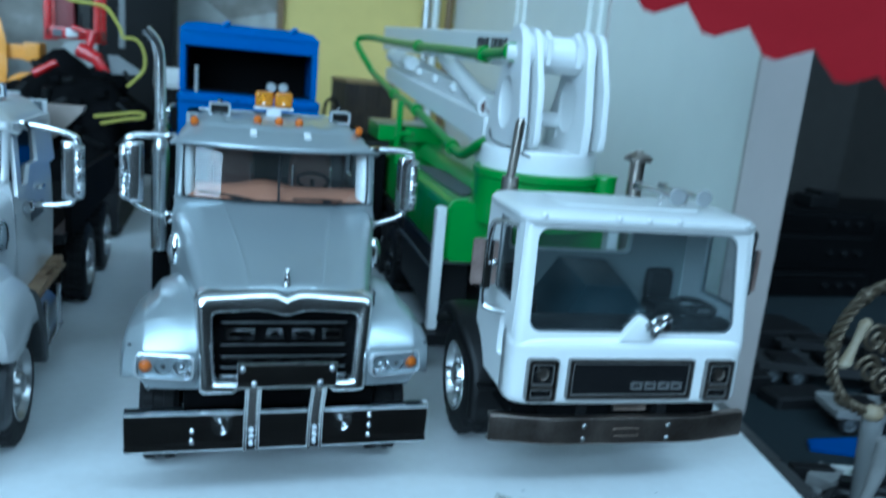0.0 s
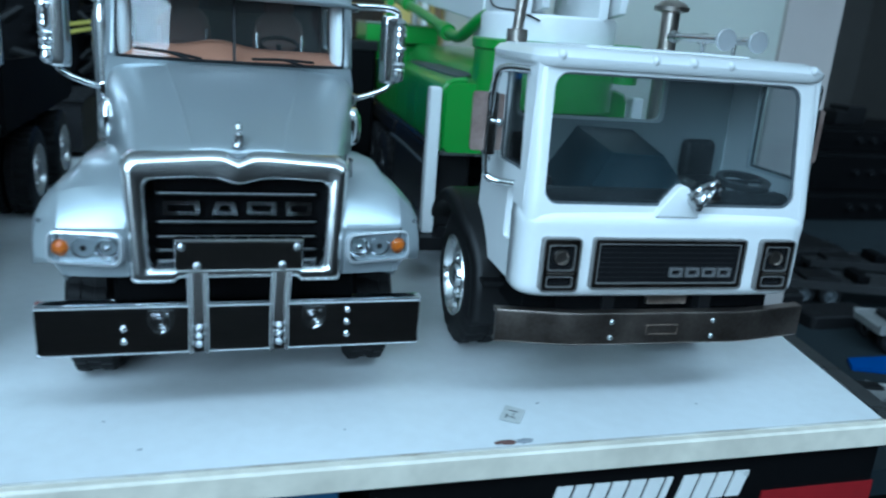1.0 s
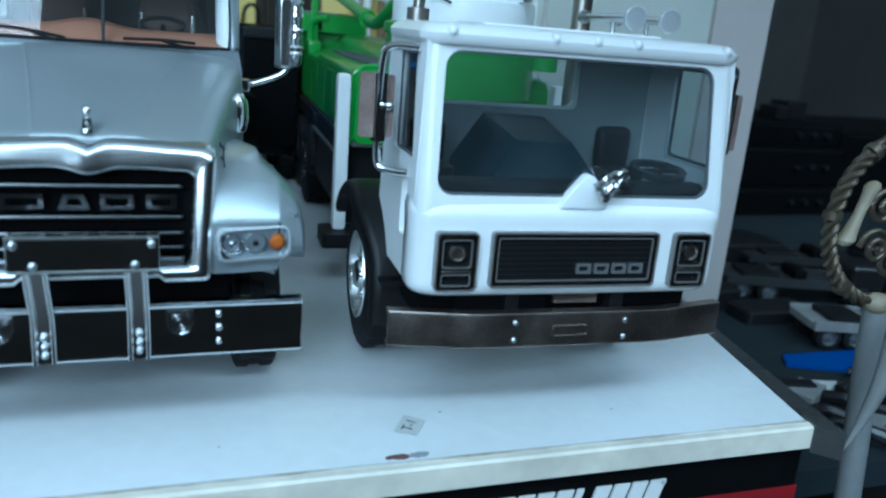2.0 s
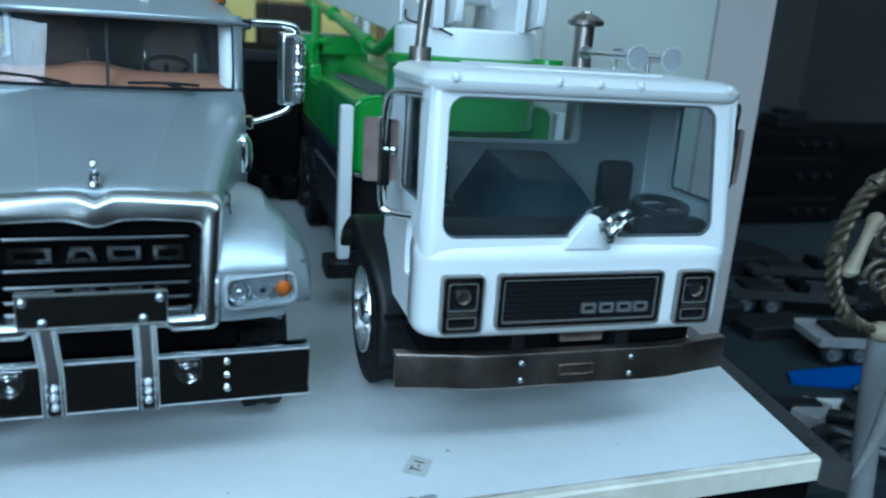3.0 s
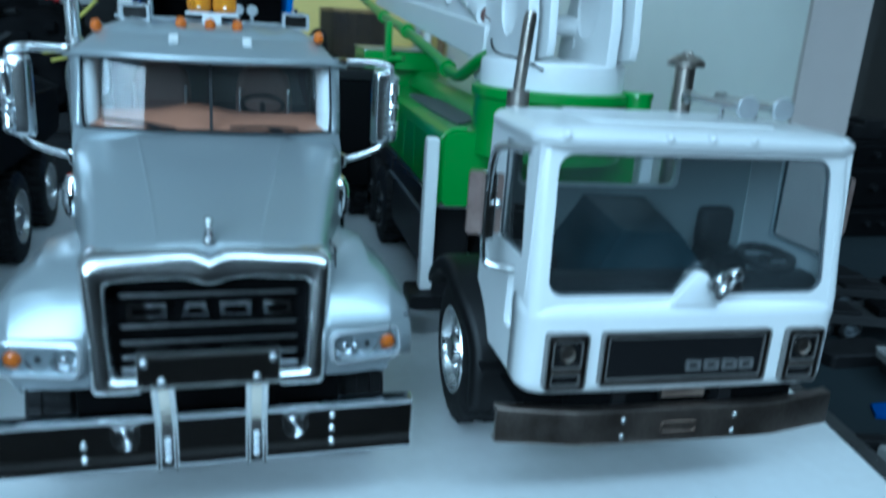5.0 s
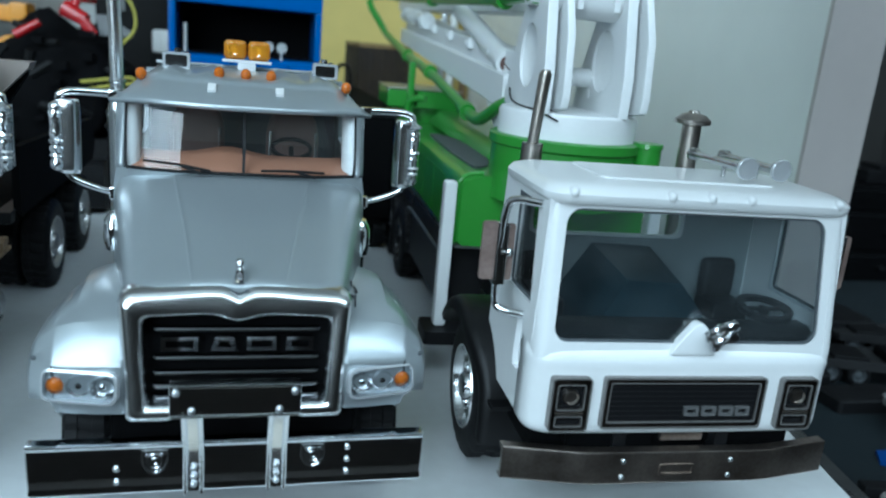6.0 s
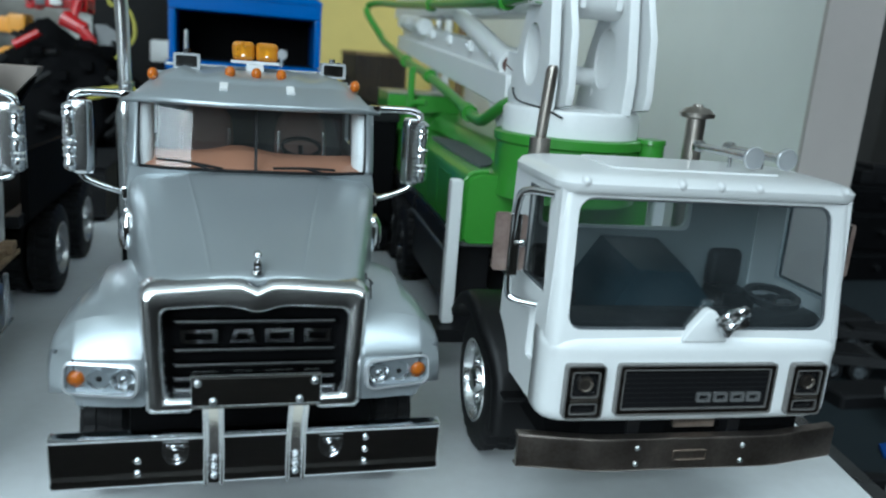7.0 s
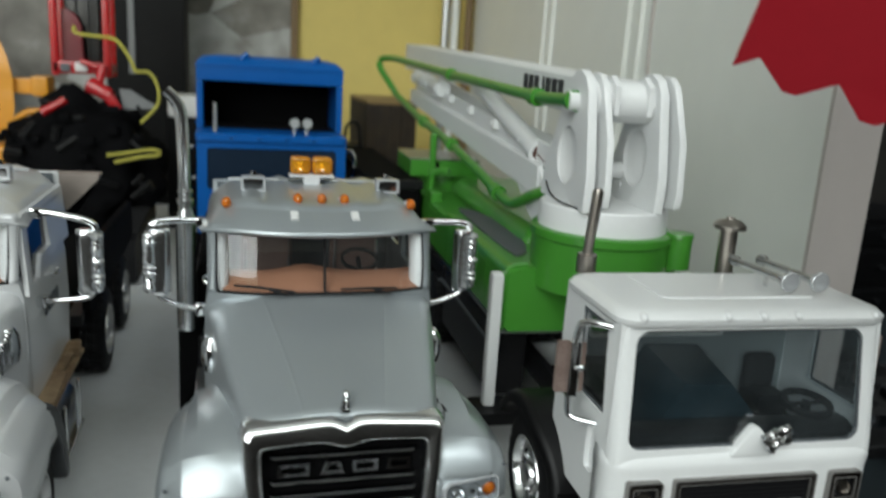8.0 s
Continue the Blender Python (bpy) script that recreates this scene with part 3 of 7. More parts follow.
def headlight(truck, s):
    """A chrome bezel with an indicator and two lamps behind a clear cover."""
    tilt = Matrix.Translation((s * 28.4, 4.25, 37.6)) @ Matrix.Rotation(radians(13 * s), 4, "Z") @ Matrix.Rotation(radians(-8), 4, "X") @ Matrix.Translation((-s * 28.6, 0, 0))

    def at(u, y, v):
        return tilt @ Vector((s * (28.6 + u), y, v))

    bm = B()
    outer = rrect(-7.2, 6.8, -3.1, 3.2, 1.7)
    inner = rrect(-6.75, 6.35, -2.65, 2.75, 1.4)
    for loop_a, loop_b, ya, yb in ((outer, outer, 1.4, -0.25), (outer, inner, -0.25, -0.4), (inner, inner, -0.4, 1.5)):
        loft(bm, [[at(u, ya, v) for u, v in loop_a], [at(u, yb, v) for u, v in loop_b]], cap=False)
    h = part("headlight", bm, lamp_silver, truck, "silver headlight bezel with amber indicator")
    bm = B()
    bm.faces.new([bm.verts.new(at(u, 1.5, v)) for u, v in inner])
    part("reflector", bm, lamp_reflector, h)
    for name, u, mat, r in (("indicator_lens", 4.2, amber, 1.65), ("lamp", 0.2, clear_lens, 1.95), ("lamp", -4.2, clear_lens, 1.95)):
        c = at(u, 0.6, 0.1)
        bm = B()
        ball(bm, c, r * 0.95, 1.1, r * 0.95, 16, 10) if mat is amber else ball(bm, c + Vector((0, 0.4, 0)), r * 0.4, 0.7, r * 0.4, 14, 8)
        lens = part(name, bm, amber if mat is amber else chrome, h)
        bm = B()
        lathe(bm, [(0.8, r * 1.1), (-0.3, r * 1.1), (-0.5, r * 1.05), (-0.35, r * 0.97), (0.25, r * 0.82), (0.65, r * 0.5), (0.8, 0.05)], c, "y", 24)
        part("bowl", bm, lamp_bowl, lens)
        if u == 0.2:
            bm = B()
            ball(bm, c + Vector((0, -0.1, 0)), 0.62, 0.4, 0.62, 10, 6)
            part("bulb", bm, black_gloss, lens)
    bm = B()
    plate(bm, rrect(-6.7, 6.3, -2.6, 2.7, 1.4), [], lambda u, v: at(u, -0.28, v), (0, 0.15, 0))
    cover = part("cover", bm, lens_cover, h, "clear plastic lamp cover")
    cover.visible_shadow = False
    return h


def front_bumper(truck):
    bm = B()
    prof = [(3.2, 27.65), (0.7, 27.8), (0.1, 27.5), (0.1, 27.2), (0.35, 26.9), (0.35, 26.6), (0.34, 22.5), (0.38, 20.6), (0.46, 19.3), (0.58, 18.0), (0.42, 17.75), (0.4, 17.5), (0.6, 17.15), (4.5, 17.2), (4.5, 17.8), (1.3, 18.0), (1.3, 26.8), (3.2, 26.95)]
    xs = (-36.9, -36.4, 36.4, 36.9)
    rings = []
    for x in xs:
        e = 0.3 if abs(x) > 36.6 else 0.0
        rings.append([Vector((x, y + e, z)) for y, z in prof])
    loft(bm, rings)
    bumper = part("front_bumper", bm, bumper_chrome, truck, "mirror-polished chrome front bumper")
    for s in (-1, 1):
        # embossed shield badges
        bm = B()
        shield = [(-2.3, 2.3), (2.3, 2.3), (2.4, -0.4), (1.5, -2.1), (0, -2.8), (-1.5, -2.1), (-2.4, -0.4)]
        inner = [(u * 0.86, v * 0.86) for u, v in shield]
        plate(bm, shield, [inner], lambda u, v: Vector((s * 14.7 + u, 0.42, 24.0 + v)), (0, -0.4, 0))
        for ra, rb in ((1.5, 1.22), (0.8, 0.5)):
            plate(bm, oval(s * 14.7, 23.9, ra, ra * 1.08, 16), [oval(s * 14.7, 23.9, rb, rb * 1.08, 16)], lambda u, v: Vector((u, 0.42, v)), (0, -0.4, 0))
        for e in (-1, 1):
            box(bm, s * 14.7 + e * 1.35 - 0.3, s * 14.7 + e * 1.35 + 0.3, 0.05, 0.42, 25.1, 25.6, 0.1)
        part("badge", bm, brushed, bumper)
        for z in (20.0, 22.7, 25.4) if s > 0 else (20.0, 22.7):
            bm = B()
            ball(bm, (s * 21.5, 0.2, z), 0.62, 0.45, 0.62, 10, 6)
            part("bolt", bm, chrome, bumper)
    return bumper


def guard(truck):
    """A plate on two channel uprights in front of the radiator."""
    g = B()
    box(g, -11.6, 11.6, -5.9, -5.1, 36.0, 41.9, 0.35, 3)
    box(g, -11.6, 11.6, -5.9, -3.2, 41.5, 42.2, 0.3, 3)
    for z in (36.15, 42.0):
        rod(g, (-11.5, -5.85, z), (11.5, -5.85, z), 0.28, 0.28, 8)
    gd = part("radiator_guard", g, chrome, truck, "polished guard plate on two uprights")
    for s in (-1, 1):
        bm = B()
        for z0, z1, y0, y1 in ((17.4, 37.0, -1.6, -5.2),):
            rings = []
            prof = [(-1.95, 0), (-1.95, -0.9)] + [(-1.5 + 0.45 * math.cos(radians(a)), -0.9 - 0.45 * math.sin(radians(a))) for a in (150, 120, 90, 60, 30, 0)] + [(-1.0, -0.5), (-0.9, -0.3), (0.9, -0.3), (1.0, -0.5)] + [(1.5 + 0.45 * math.cos(radians(a)), -0.9 - 0.45 * math.sin(radians(a))) for a in (180, 150, 120, 90, 60, 30)] + [(1.95, -0.9), (1.95, 0)]
            for f in (0, 0.45, 1.0):
                yy = 0.35 + (-4.6 - 0.35) * max(0, (f - 0.45) / 0.55)
                rings.append([Vector((s * 7.7 + u, yy + v, z0 + (z1 - z0) * f)) for u, v in prof])
            loft(bm, rings)
        up = part("upright", bm, chrome, gd, smooth=60.0)
        for z in (19.0, 20.7, 22.4):
            bm = B()
            ball(bm, (s * 7.7, -0.2, z), 0.72, 0.6, 0.62, 10, 6)
            part("bolt", bm, aluminium, up)
        for x, z in ((s * 10.4, 40.8), (s * 7.7, 37.2)):
            bm = B()
            ball(bm, (x, -6.0, z), 0.75, 0.5, 0.75, 10, 6)
            part("screw", bm, aluminium, gd)
    return gd


def radiator(truck):
    """Chrome shell, black core, bars and a row of raised blocks for the maker's name."""
    def crown(x):
        return 0.25 * math.exp(-((abs(x) - 5.5) / 4.5) ** 2) - 1.25 * math.exp(-((x / 1.8) ** 2)) - 0.0022 * x * x

    def opening(x):
        return -1.3 * math.exp(-((x / 3.2) ** 2)) - 0.002 * x * x

    outer = [shell_outline(22.2 - d, 20.5 - d, 56.6 - d, 30.5 + d, 3.2 - d * 0.5, crown, 0.9) for d in (0.0, 0.3, 0.8, 1.4, 2.2)]
    inner = [shell_outline(17.7 - d, 16.7 - d, 51.3 - d, 33.9 + d, 1.9, opening) for d in (-0.7, -0.25, 0.2)]
    bm = B()
    rings = []
    for loop, dy in ((outer[0], 3.0), (outer[0], 1.0), (outer[1], 0.2), (outer[2], -0.35), (outer[3], -0.72), (outer[4], -0.88), (inner[0], -0.6), (inner[1], -0.25), (inner[2], 0.5), (inner[2], 4.0)):
        # the upper edge leans back towards the bonnet
        rings.append([Vector((x, bonnet_front(z) + dy - (0.6 if dy < 0.9 else 0.0) + 0.07 * max(0.0, z - 51.9) ** 2, z)) for x, z in loop])
    loft(bm, rings, cap=False)
    shell = part("radiator_shell", bm, shell_chrome, truck, "chrome radiator shell with a V-dipped top edge", smooth=70.0)
    bm = B()
    bm.faces.new([bm.verts.new((x, bonnet_front(z) + 3.6, z)) for x, z in inner[2]])
    part("radiator_core", bm, black_matt, shell)
    for z in (47.8, 42.3, 39.4, 36.8, 34.7):
        bm = B()
        prof = [(0.9, -0.6), (0.2, -0.55), (-0.2, -0.3), (-0.3, 0.05), (-0.15, 0.35), (0.2, 0.5), (0.9, 0.55)]
        y0 = bonnet_front(z) + 1.2
        loft(bm, [[Vector((x, y0 + a + (0.6 if abs(x) > 15 else 0), z + b)) for a, b in prof] for x in (-15.6, -15.0, 15.0, 15.6)])
        part("grille_bar", bm, bar_chrome, shell)
    y0 = bonnet_front(45.2) + 1.0
    for x0, x1 in ((-14.2, -7.4), (-5.2, 0.0), (1.6, 7.2), (9.2, 14.4)):
        bm = B()
        lean = 0.9 if x0 > -6 and x0 < 0 else 0.0
        plate(bm, [(x0, 43.6), (x1, 43.6), (x1 - lean, 46.5), (x0 + lean, 46.5)], [[(x0 + 0.9 + lean * 0.4, 44.4), (x1 - 0.9 - lean * 0.4, 44.4), (x1 - 0.9 - lean, 45.7), (x0 + 0.9 + lean, 45.7)]], lambda u, v: Vector((u, y0, v)), (0, 0.9, 0))
        part("badge_block", bm, badge_grey, shell)
    bm = B()
    box(bm, -17.5, 17.5, bonnet_front(44) + 3.9, 16, 33, 52)
    part("radiator_box", bm, black_matt, shell)
    return shell


def ornament(truck):
    """A small chrome bonnet mascot, kept to plain rounded masses."""
    bm = B()
    lathe(bm, [(0, 1.3), (0.5, 1.2), (0.8, 0.8)], (0, 8.6, 57.2), "z", 12)
    ball(bm, (0, 8.8, 59.2), 0.85, 1.2, 1.1, 10, 8)
    ball(bm, (0, 8.2, 60.9), 0.95, 0.95, 0.9, 10, 8)
    ball(bm, (0, 7.5, 60.7), 0.6, 0.5, 0.5, 8, 6)
    rod(bm, (-0.6, 8.0, 57.4), (-0.5, 8.2, 59.4), 0.35, 0.4, 8)
    rod(bm, (0.6, 8.0, 57.4), (0.5, 8.2, 59.4), 0.35, 0.4, 8)
    part("mascot", bm, chrome, truck, "small chrome bonnet mascot")


def windscreen_line(x):
    return 49.5 + 3.4 * (abs(x) / 26.0) ** 4.4


def cab(truck, paint):
    # lower cab: cowl, doors, back
    bm = B()
    rings = []
    for z, w in ((29, 28.6), (31, 29.4), (52, 30.0), (66, 29.6), (70.3, 28.8)):
        ring = []
        for k in range(13):
            x = -w + 2 * w * k / 12
            ring.append((x, windscreen_line(x * 26 / w) + (0.8 if z > 68 else 1.8), z))
        ring += [(w, 70, z), (w, 107, z), (w - 2, 109, z), (0, 109, z), (-w + 2, 109, z), (-w, 107, z), (-w, 70, z)]
        rings.append([Vector(p) for p in ring])
    rows = loft(bm, rings, cap=False)
    bm.faces.new(rows[0])
    body = part("cab", bm, paint, truck)
    # side upper frames with a window each, and the back
    for s in (-1, 1):
        bm = B()
        outer = [(55.5, 70.2), (108.5, 70.2), (108.5, 86.3), (60.5, 86.3), (58.0, 84.5)]
        hole = [(62, 71.5), (86, 71.5), (86, 84.6), (63.5, 84.6)]
        hole2 = rrect(91, 104, 73, 84.6, 1.5, 2)
        if paint is pearl_paint:
            # the sill drops towards the front of the door
            outer = [(55.5, 66.0), (70, 66.0), (74, 70.2), (108.5, 70.2), (108.5, 86.3), (60.5, 86.3), (58.0, 84.5)]
            hole = [(60.5, 68.0), (67.5, 68.0), (73, 73.0), (84, 73.0), (84, 84.6), (63.5, 84.6)]
        plate(bm, outer, [hole] if paint is pearl_paint else [hole, hole2], lambda u, v: Vector((s * (28.7 + (1.8 if paint is pearl_paint else 0.4) * (90.5 - v) / 20), u, v)), (-s * 1.2, 0, 0))
        side = part("cab_side", bm, paint, truck)
        bm = B()
        lip = 1.35 if paint is pearl_paint else 0.0
        plate(bm, [(60, 67.5), (68, 67.5), (73.5, 72.5), (84.5, 72.5), (84.5, 85.2), (63, 85.2)] if lip else [(61.5, 71), (86.5, 71), (86.5, 85.2), (63, 85.2)], [], lambda u, v: Vector((s * (28.1 + lip * (90.5 - v) / 22), u, v)), (-s * 0.3, 0, 0))
        g = part("side_window", bm, dark_pane if paint is pearl_paint else windscreen_glass, side)
        g.visible_shadow = False
        # chrome door handle and the black seam round the door
        bm = B()
        pipe(bm, [(s * 29.9, 84, 64), (s * 31.0, 84, 64), (s * 31.0, 90, 64), (s * 29.9, 90, 64)], 0.5, 8, 1)
        part("door_handle", bm, chrome, side)
    bm = B()
    plate(bm, [(-28.6, 70), (28.6, 70), (28.6, 90.5), (-28.6, 90.5)], [rrect(-22, -3, 74, 87, 2, 3), rrect(3, 22, 74, 87, 2, 3)], lambda u, v: Vector((u, 107.4, v)), (0, 1.2, 0))
    part("cab_back", bm, paint, truck)
    # added sheet: closes the rear windows to keep the cab dim
    bm = B()
    plate(bm, [(-27.3, 57), (27.3, 57), (27.3, 90), (-27.3, 90)], [], lambda u, v: Vector((u, 106.2, v)), (0, 0.6, 0))
    part("cab_lining", bm, dim_cab_grey, truck)
    # windscreen: frame, two panes, centre strip, wipers
    frame_rows = []
    bm = B()
    for z, dy in ((70.2, 0.0), (71.1, 0.15), (85.0, 3.6), (87.0, 4.2)):
        frame_rows.append([Vector((x, windscreen_line(x) + dy, z)) for x in [-28.5] + [-26.8 + 53.6 * k / 14 for k in range(15)] + [28.5]])
    vs = [[bm.verts.new(p) for p in row] for row in frame_rows]
    for r in range(3):
        for k in range(16):
            if r < 2 and 1 <= k <= 14:
                continue
            bm.faces.new((vs[r][k], vs[r][k + 1], vs[r + 1][k + 1], vs[r + 1][k]))
    fr = part("windscreen_frame", bm, paint, truck)
    solidify(fr, 1.0)
    for s in (-1, 1):
        bm = B()
        rows_ = []
        for z, dy in ((70.3, 0.1), (74.0, 0.65), (78.0, 1.55), (82.0, 2.75), (86.0, 4.2)):
            rows_.append([Vector((s * x, windscreen_line(x) + dy, z)) for x in [0.35 + 26.5 * k / 12 for k in range(13)]])
        loft(bm, rows_, closed=False, cap=False)
        g = part("windscreen_pane", bm, windscreen_glass, truck)
        g.visible_shadow = False
        bm = B()
        x0 = -22.5 if s < 0 else 4.0
        pipe(bm, [(x0, windscreen_line(x0) - 0.5, 72.6 if s < 0 else 71.6), (x0 + 8, windscreen_line(x0 + 8) - 0.6, 72.2 if s < 0 else 71.9), (x0 + 15, windscreen_line(x0 + 15) - 0.4, 71.0 if s < 0 else 71.5)], 0.35, 6, 1)
        pipe(bm, [(x0 + 8, windscreen_line(x0 + 8) - 0.6, 72.1 if s < 0 else 71.8), (x0 + 13, windscreen_line(x0 + 13) - 0.9, 70.4)], 0.4, 6, 1)
        part("wiper", bm, black_plastic, truck)
    bm = B()
    prism(bm, [(49.2, 70.6), (49.8, 70.6), (53.9, 86.2), (53.2, 86.2)], -0.35, 0.35)
    part("centre_strip", bm, black_plastic, truck)
    bm = B()
    pipe(bm, [(x, windscreen_line(x) - 0.15, 70.5) for x in (-26.5, -18, -9, 0, 9, 18, 26.5)], 0.42, 6, 1)
    for s in (-1, 1):
        pipe(bm, [(s * 26.5, windscreen_line(26.5) - 0.15, 70.5), (s * 26.9, windscreen_line(26.9) + 0.5, 74), (s * 26.9, windscreen_line(26.9) + 1.5, 78), (s * 26.9, windscreen_line(26.9) + 4.0, 86)], 0.3, 6, 1)
    part("windscreen_seal", bm, black_plastic, truck)
    # inside: dashboard, wheel, seats
    bm = B()
    prof = [(1.6, 66), (1.6, 70.9), (6, 72.3), (12, 73.4), (14, 72.0), (15, 66)]
    loft(bm, [[Vector((x, windscreen_line(x) + a, z)) for a, z in [(a, z + (1.9 * math.exp(-((x + 4) / 6.5) ** 2) if 1 < a - 1 < 13 else 0)) for a, z in prof]] for x in (-25.5, -22, -18, -15, -12, -9, -6, -3, 0, 3, 6, 9, 12, 18, 22, 25.5)])
    part("dashboard", bm, tan_plastic, truck)
    bm = B()
    rod(bm, (12, 68, 71.5), (12, 72, 74.2), 0.7)
    lathe(bm, [(-0.45, 4.6), (0.45, 4.6), (0.45, 5.4), (-0.45, 5.4), (-0.45, 4.6)], (0, 0, 0), "y", 22)
    for v in bm.verts:
        if abs(v.co.y) < 0.6 and math.hypot(v.co.x, v.co.z) < 6:
            v.co = Matrix.Translation((12, 69.5, 74.4)) @ Matrix.Rotation(radians(-68), 4, "X") @ v.co
    part("steering_wheel", bm, black_plastic, truck)
    for x in (-13, 13):
        bm = B()
        box(bm, x - 7, x + 7, 76, 89, 60, 67, 2.0, 3)
        loft(bm, [[Vector((x + u, 86.5 + v + (z - 66) * 0.12, z)) for u, v in rrect(-w, w, -d, d, d * 0.8, 4)] for z, w, d in ((64, 6.8, 2.4), (67, 7.4, 2.8), (76, 7.2, 2.8), (80, 6.4, 2.5), (81.6, 5.0, 2.0), (82.4, 3.8, 1.8), (83.4, 4.2, 1.9), (86.2, 4.0, 1.8), (87.2, 2.8, 1.2))])
        part("seat", bm, seat_brown, truck)
        bm = B()
        for dx in (-6.2, 6.2):
            rod(bm, (x + dx, 83.4, 67), (x + dx, 83.6, 77), 0.55, 0.45, 8)
        part("belt_post", bm, brushed, truck)
    # white strips paint the bright reflection at the windscreen's curved corners
    for s in (-1, 1):
        bm = B()
        loft(bm, [[Vector((s * a, b, z)) for a, b in ((27.4, 54.6 + dy), (26.6, 54.0 + dy), (25.2, 54.2 + dy), (24.1, 55.4 + dy), (23.8, 57 + dy), (24.6, 58.6 + dy), (27.3, 60 + dy * 0.6))] for z, dy in ((70.4, 0), (75, 0.9), (81, 2.4), (86.2, 4.0))])
        part("pillar_trim", bm, white_paint, truck, "white strip for the bright reflection at the windscreen corner")
    bm = B()
    box(bm, -27.5, 27.5, 57, 107, 55, 56)
    part("cab_floor", bm, grey_plastic, truck)


def cab_roof(truck, paint):
    bm = B()
    n = 20
    rows_ = []
    for f, dz, w in ((0.0, 0.0, 31.0), (0.9, 0.8, 31.0), (4.0, 2.6, 30.7), (7.6, 4.2, 30.2), (8.6, 4.5, 30.0), (9.2, 5.1, 29.9), (10.5, 5.9, 29.7), (14, 6.4, 29.6), (26, 6.8, 29.6), (44, 6.7, 29.6), (52, 5.6, 29.4), (54, 3.0, 29.2)):
        row = []
        for k in range(n + 1):
            u = -1 + 2 * k / n
            x = u * w
            y0 = 47.6 + 10.5 * abs(u) ** 2.3
            y = y0 + f if f < 12 else max(y0 + f, 48 + f * 1.12) if f < 30 else 47.6 + f * 1.14
            edge = max(0, (abs(u) - 0.66) / 0.34)
            z = 86.0 + dz - ((dz * 1.0 + 2.0) if paint is pearl_paint else (dz * 1.0 + 0.4)) * edge ** 2.0 + (0.8 if dz > 5.5 and (0.24 < abs(u) < 0.31 or 0.56 < abs(u) < 0.62) else 0)
            row.append(Vector((x, y, z)))
        rows_.append(row)
    loft(bm, rows_, closed=False, cap=False)
    roof = part("roof", bm, paint, truck, "rounded cab roof with a projecting sun visor")
    solidify(roof, 1.0)
    for x in (-24.4, -6.3, 0.0, 6.0) if paint is pearl_paint else (-24.4, -6.3, 0.0, 6.0, 24.8):
        bm = B()
        y = 63.5 if abs(x) < 10 else 66.0
        z = 91.6 if abs(x) < 10 else 90.0
        ball(bm, (x, y - 2.4, z + 1.4), 1.3, 1.7, 1.5, 14, 10)
        mk = part("marker_light", bm, amber, roof)
        bm = B()
        ball(bm, (x, y + 0.8, z + 0.6), 1.5, 3.6, 1.2, 12, 8)
        part("pod", bm, paint, mk)
    for x in (-17.3, 20.3):
        bm = B()
        plate(bm, rrect(x - 3.3, x + 3.3, 92.6, 96.6, 0.5, 2), [rrect(x - 2.6, x + 2.6, 93.2, 96.0, 0.4, 2)], lambda u, v: Vector((u, 74.0, v)), (0, 3.4, 0))
        lamp = part("spot_lamp", bm, lamp_silver, roof)
        bm = B()
        box(bm, x - 2.6, x + 2.6, 74.6, 75.2, 93.2, 96.0)
        part("lens", bm, badge_grey, lamp)
        bm = B()
        ball(bm, (x + 0.3, 76.4, 94.6), 1.2, 0.8, 1.0, 12, 8)
        part("bulb", bm, aluminium, lamp)
        bm = B()
        rod(bm, (x, 78, 92.5), (x, 78.5, 97.6), 1.1, 0.8, 8)
        rod(bm, (x + 1.8, 79, 92.5), (x + 1.8, 79.4, 96.8), 0.9, 0.7, 8)
        part("lamp_mount", bm, black_gloss, lamp)
    bm = B()
    box(bm, -6.6, 6.6, 88, 93, 94.6, 95.4, 0.2)
    box(bm, -2.4, 2.4, 86.8, 91, 91.8, 94.6, 0.3)
    beacon = part("beacon", bm, pearl_paint, roof, "double amber beacon on a bracket")
    for x in (-3.2, 3.2):
        bm = B()
        box(bm, x - 3.0, x + 3.0, 88.4, 92.8, 95.4, 100.6, 1.2, 3)
        part("beacon_lens", bm, amber_deep, beacon)
        bm = B()
        lathe(bm, [(0, 0.5), (1.0, 1.9), (1.3, 1.9), (3.4, 0.6)], (x, 90.2, 95.6), "z", 12)
        box(bm, x - 2.3, x + 2.3, 91.6, 92.0, 95.8, 99.6, 0.2)
        part("reflector", bm, brushed, beacon)
    bm = B()
    pipe(bm, [(-24, 92, 93.2), (24, 92, 93.2)], 0.45, 8, 0)
    part("roof_rail", bm, aluminium, roof)
    for x in (-7.6, 8.0):
        bm = B()
        box(bm, -1.0, 1.0, -1.7, 1.7, -0.45, 0.45, 0.2, m=Matrix.Translation((x, 54.4, 89.8)) @ Matrix.Rotation(radians(24), 4, "X"))
        part("visor_stud", bm, carton_pale, roof)


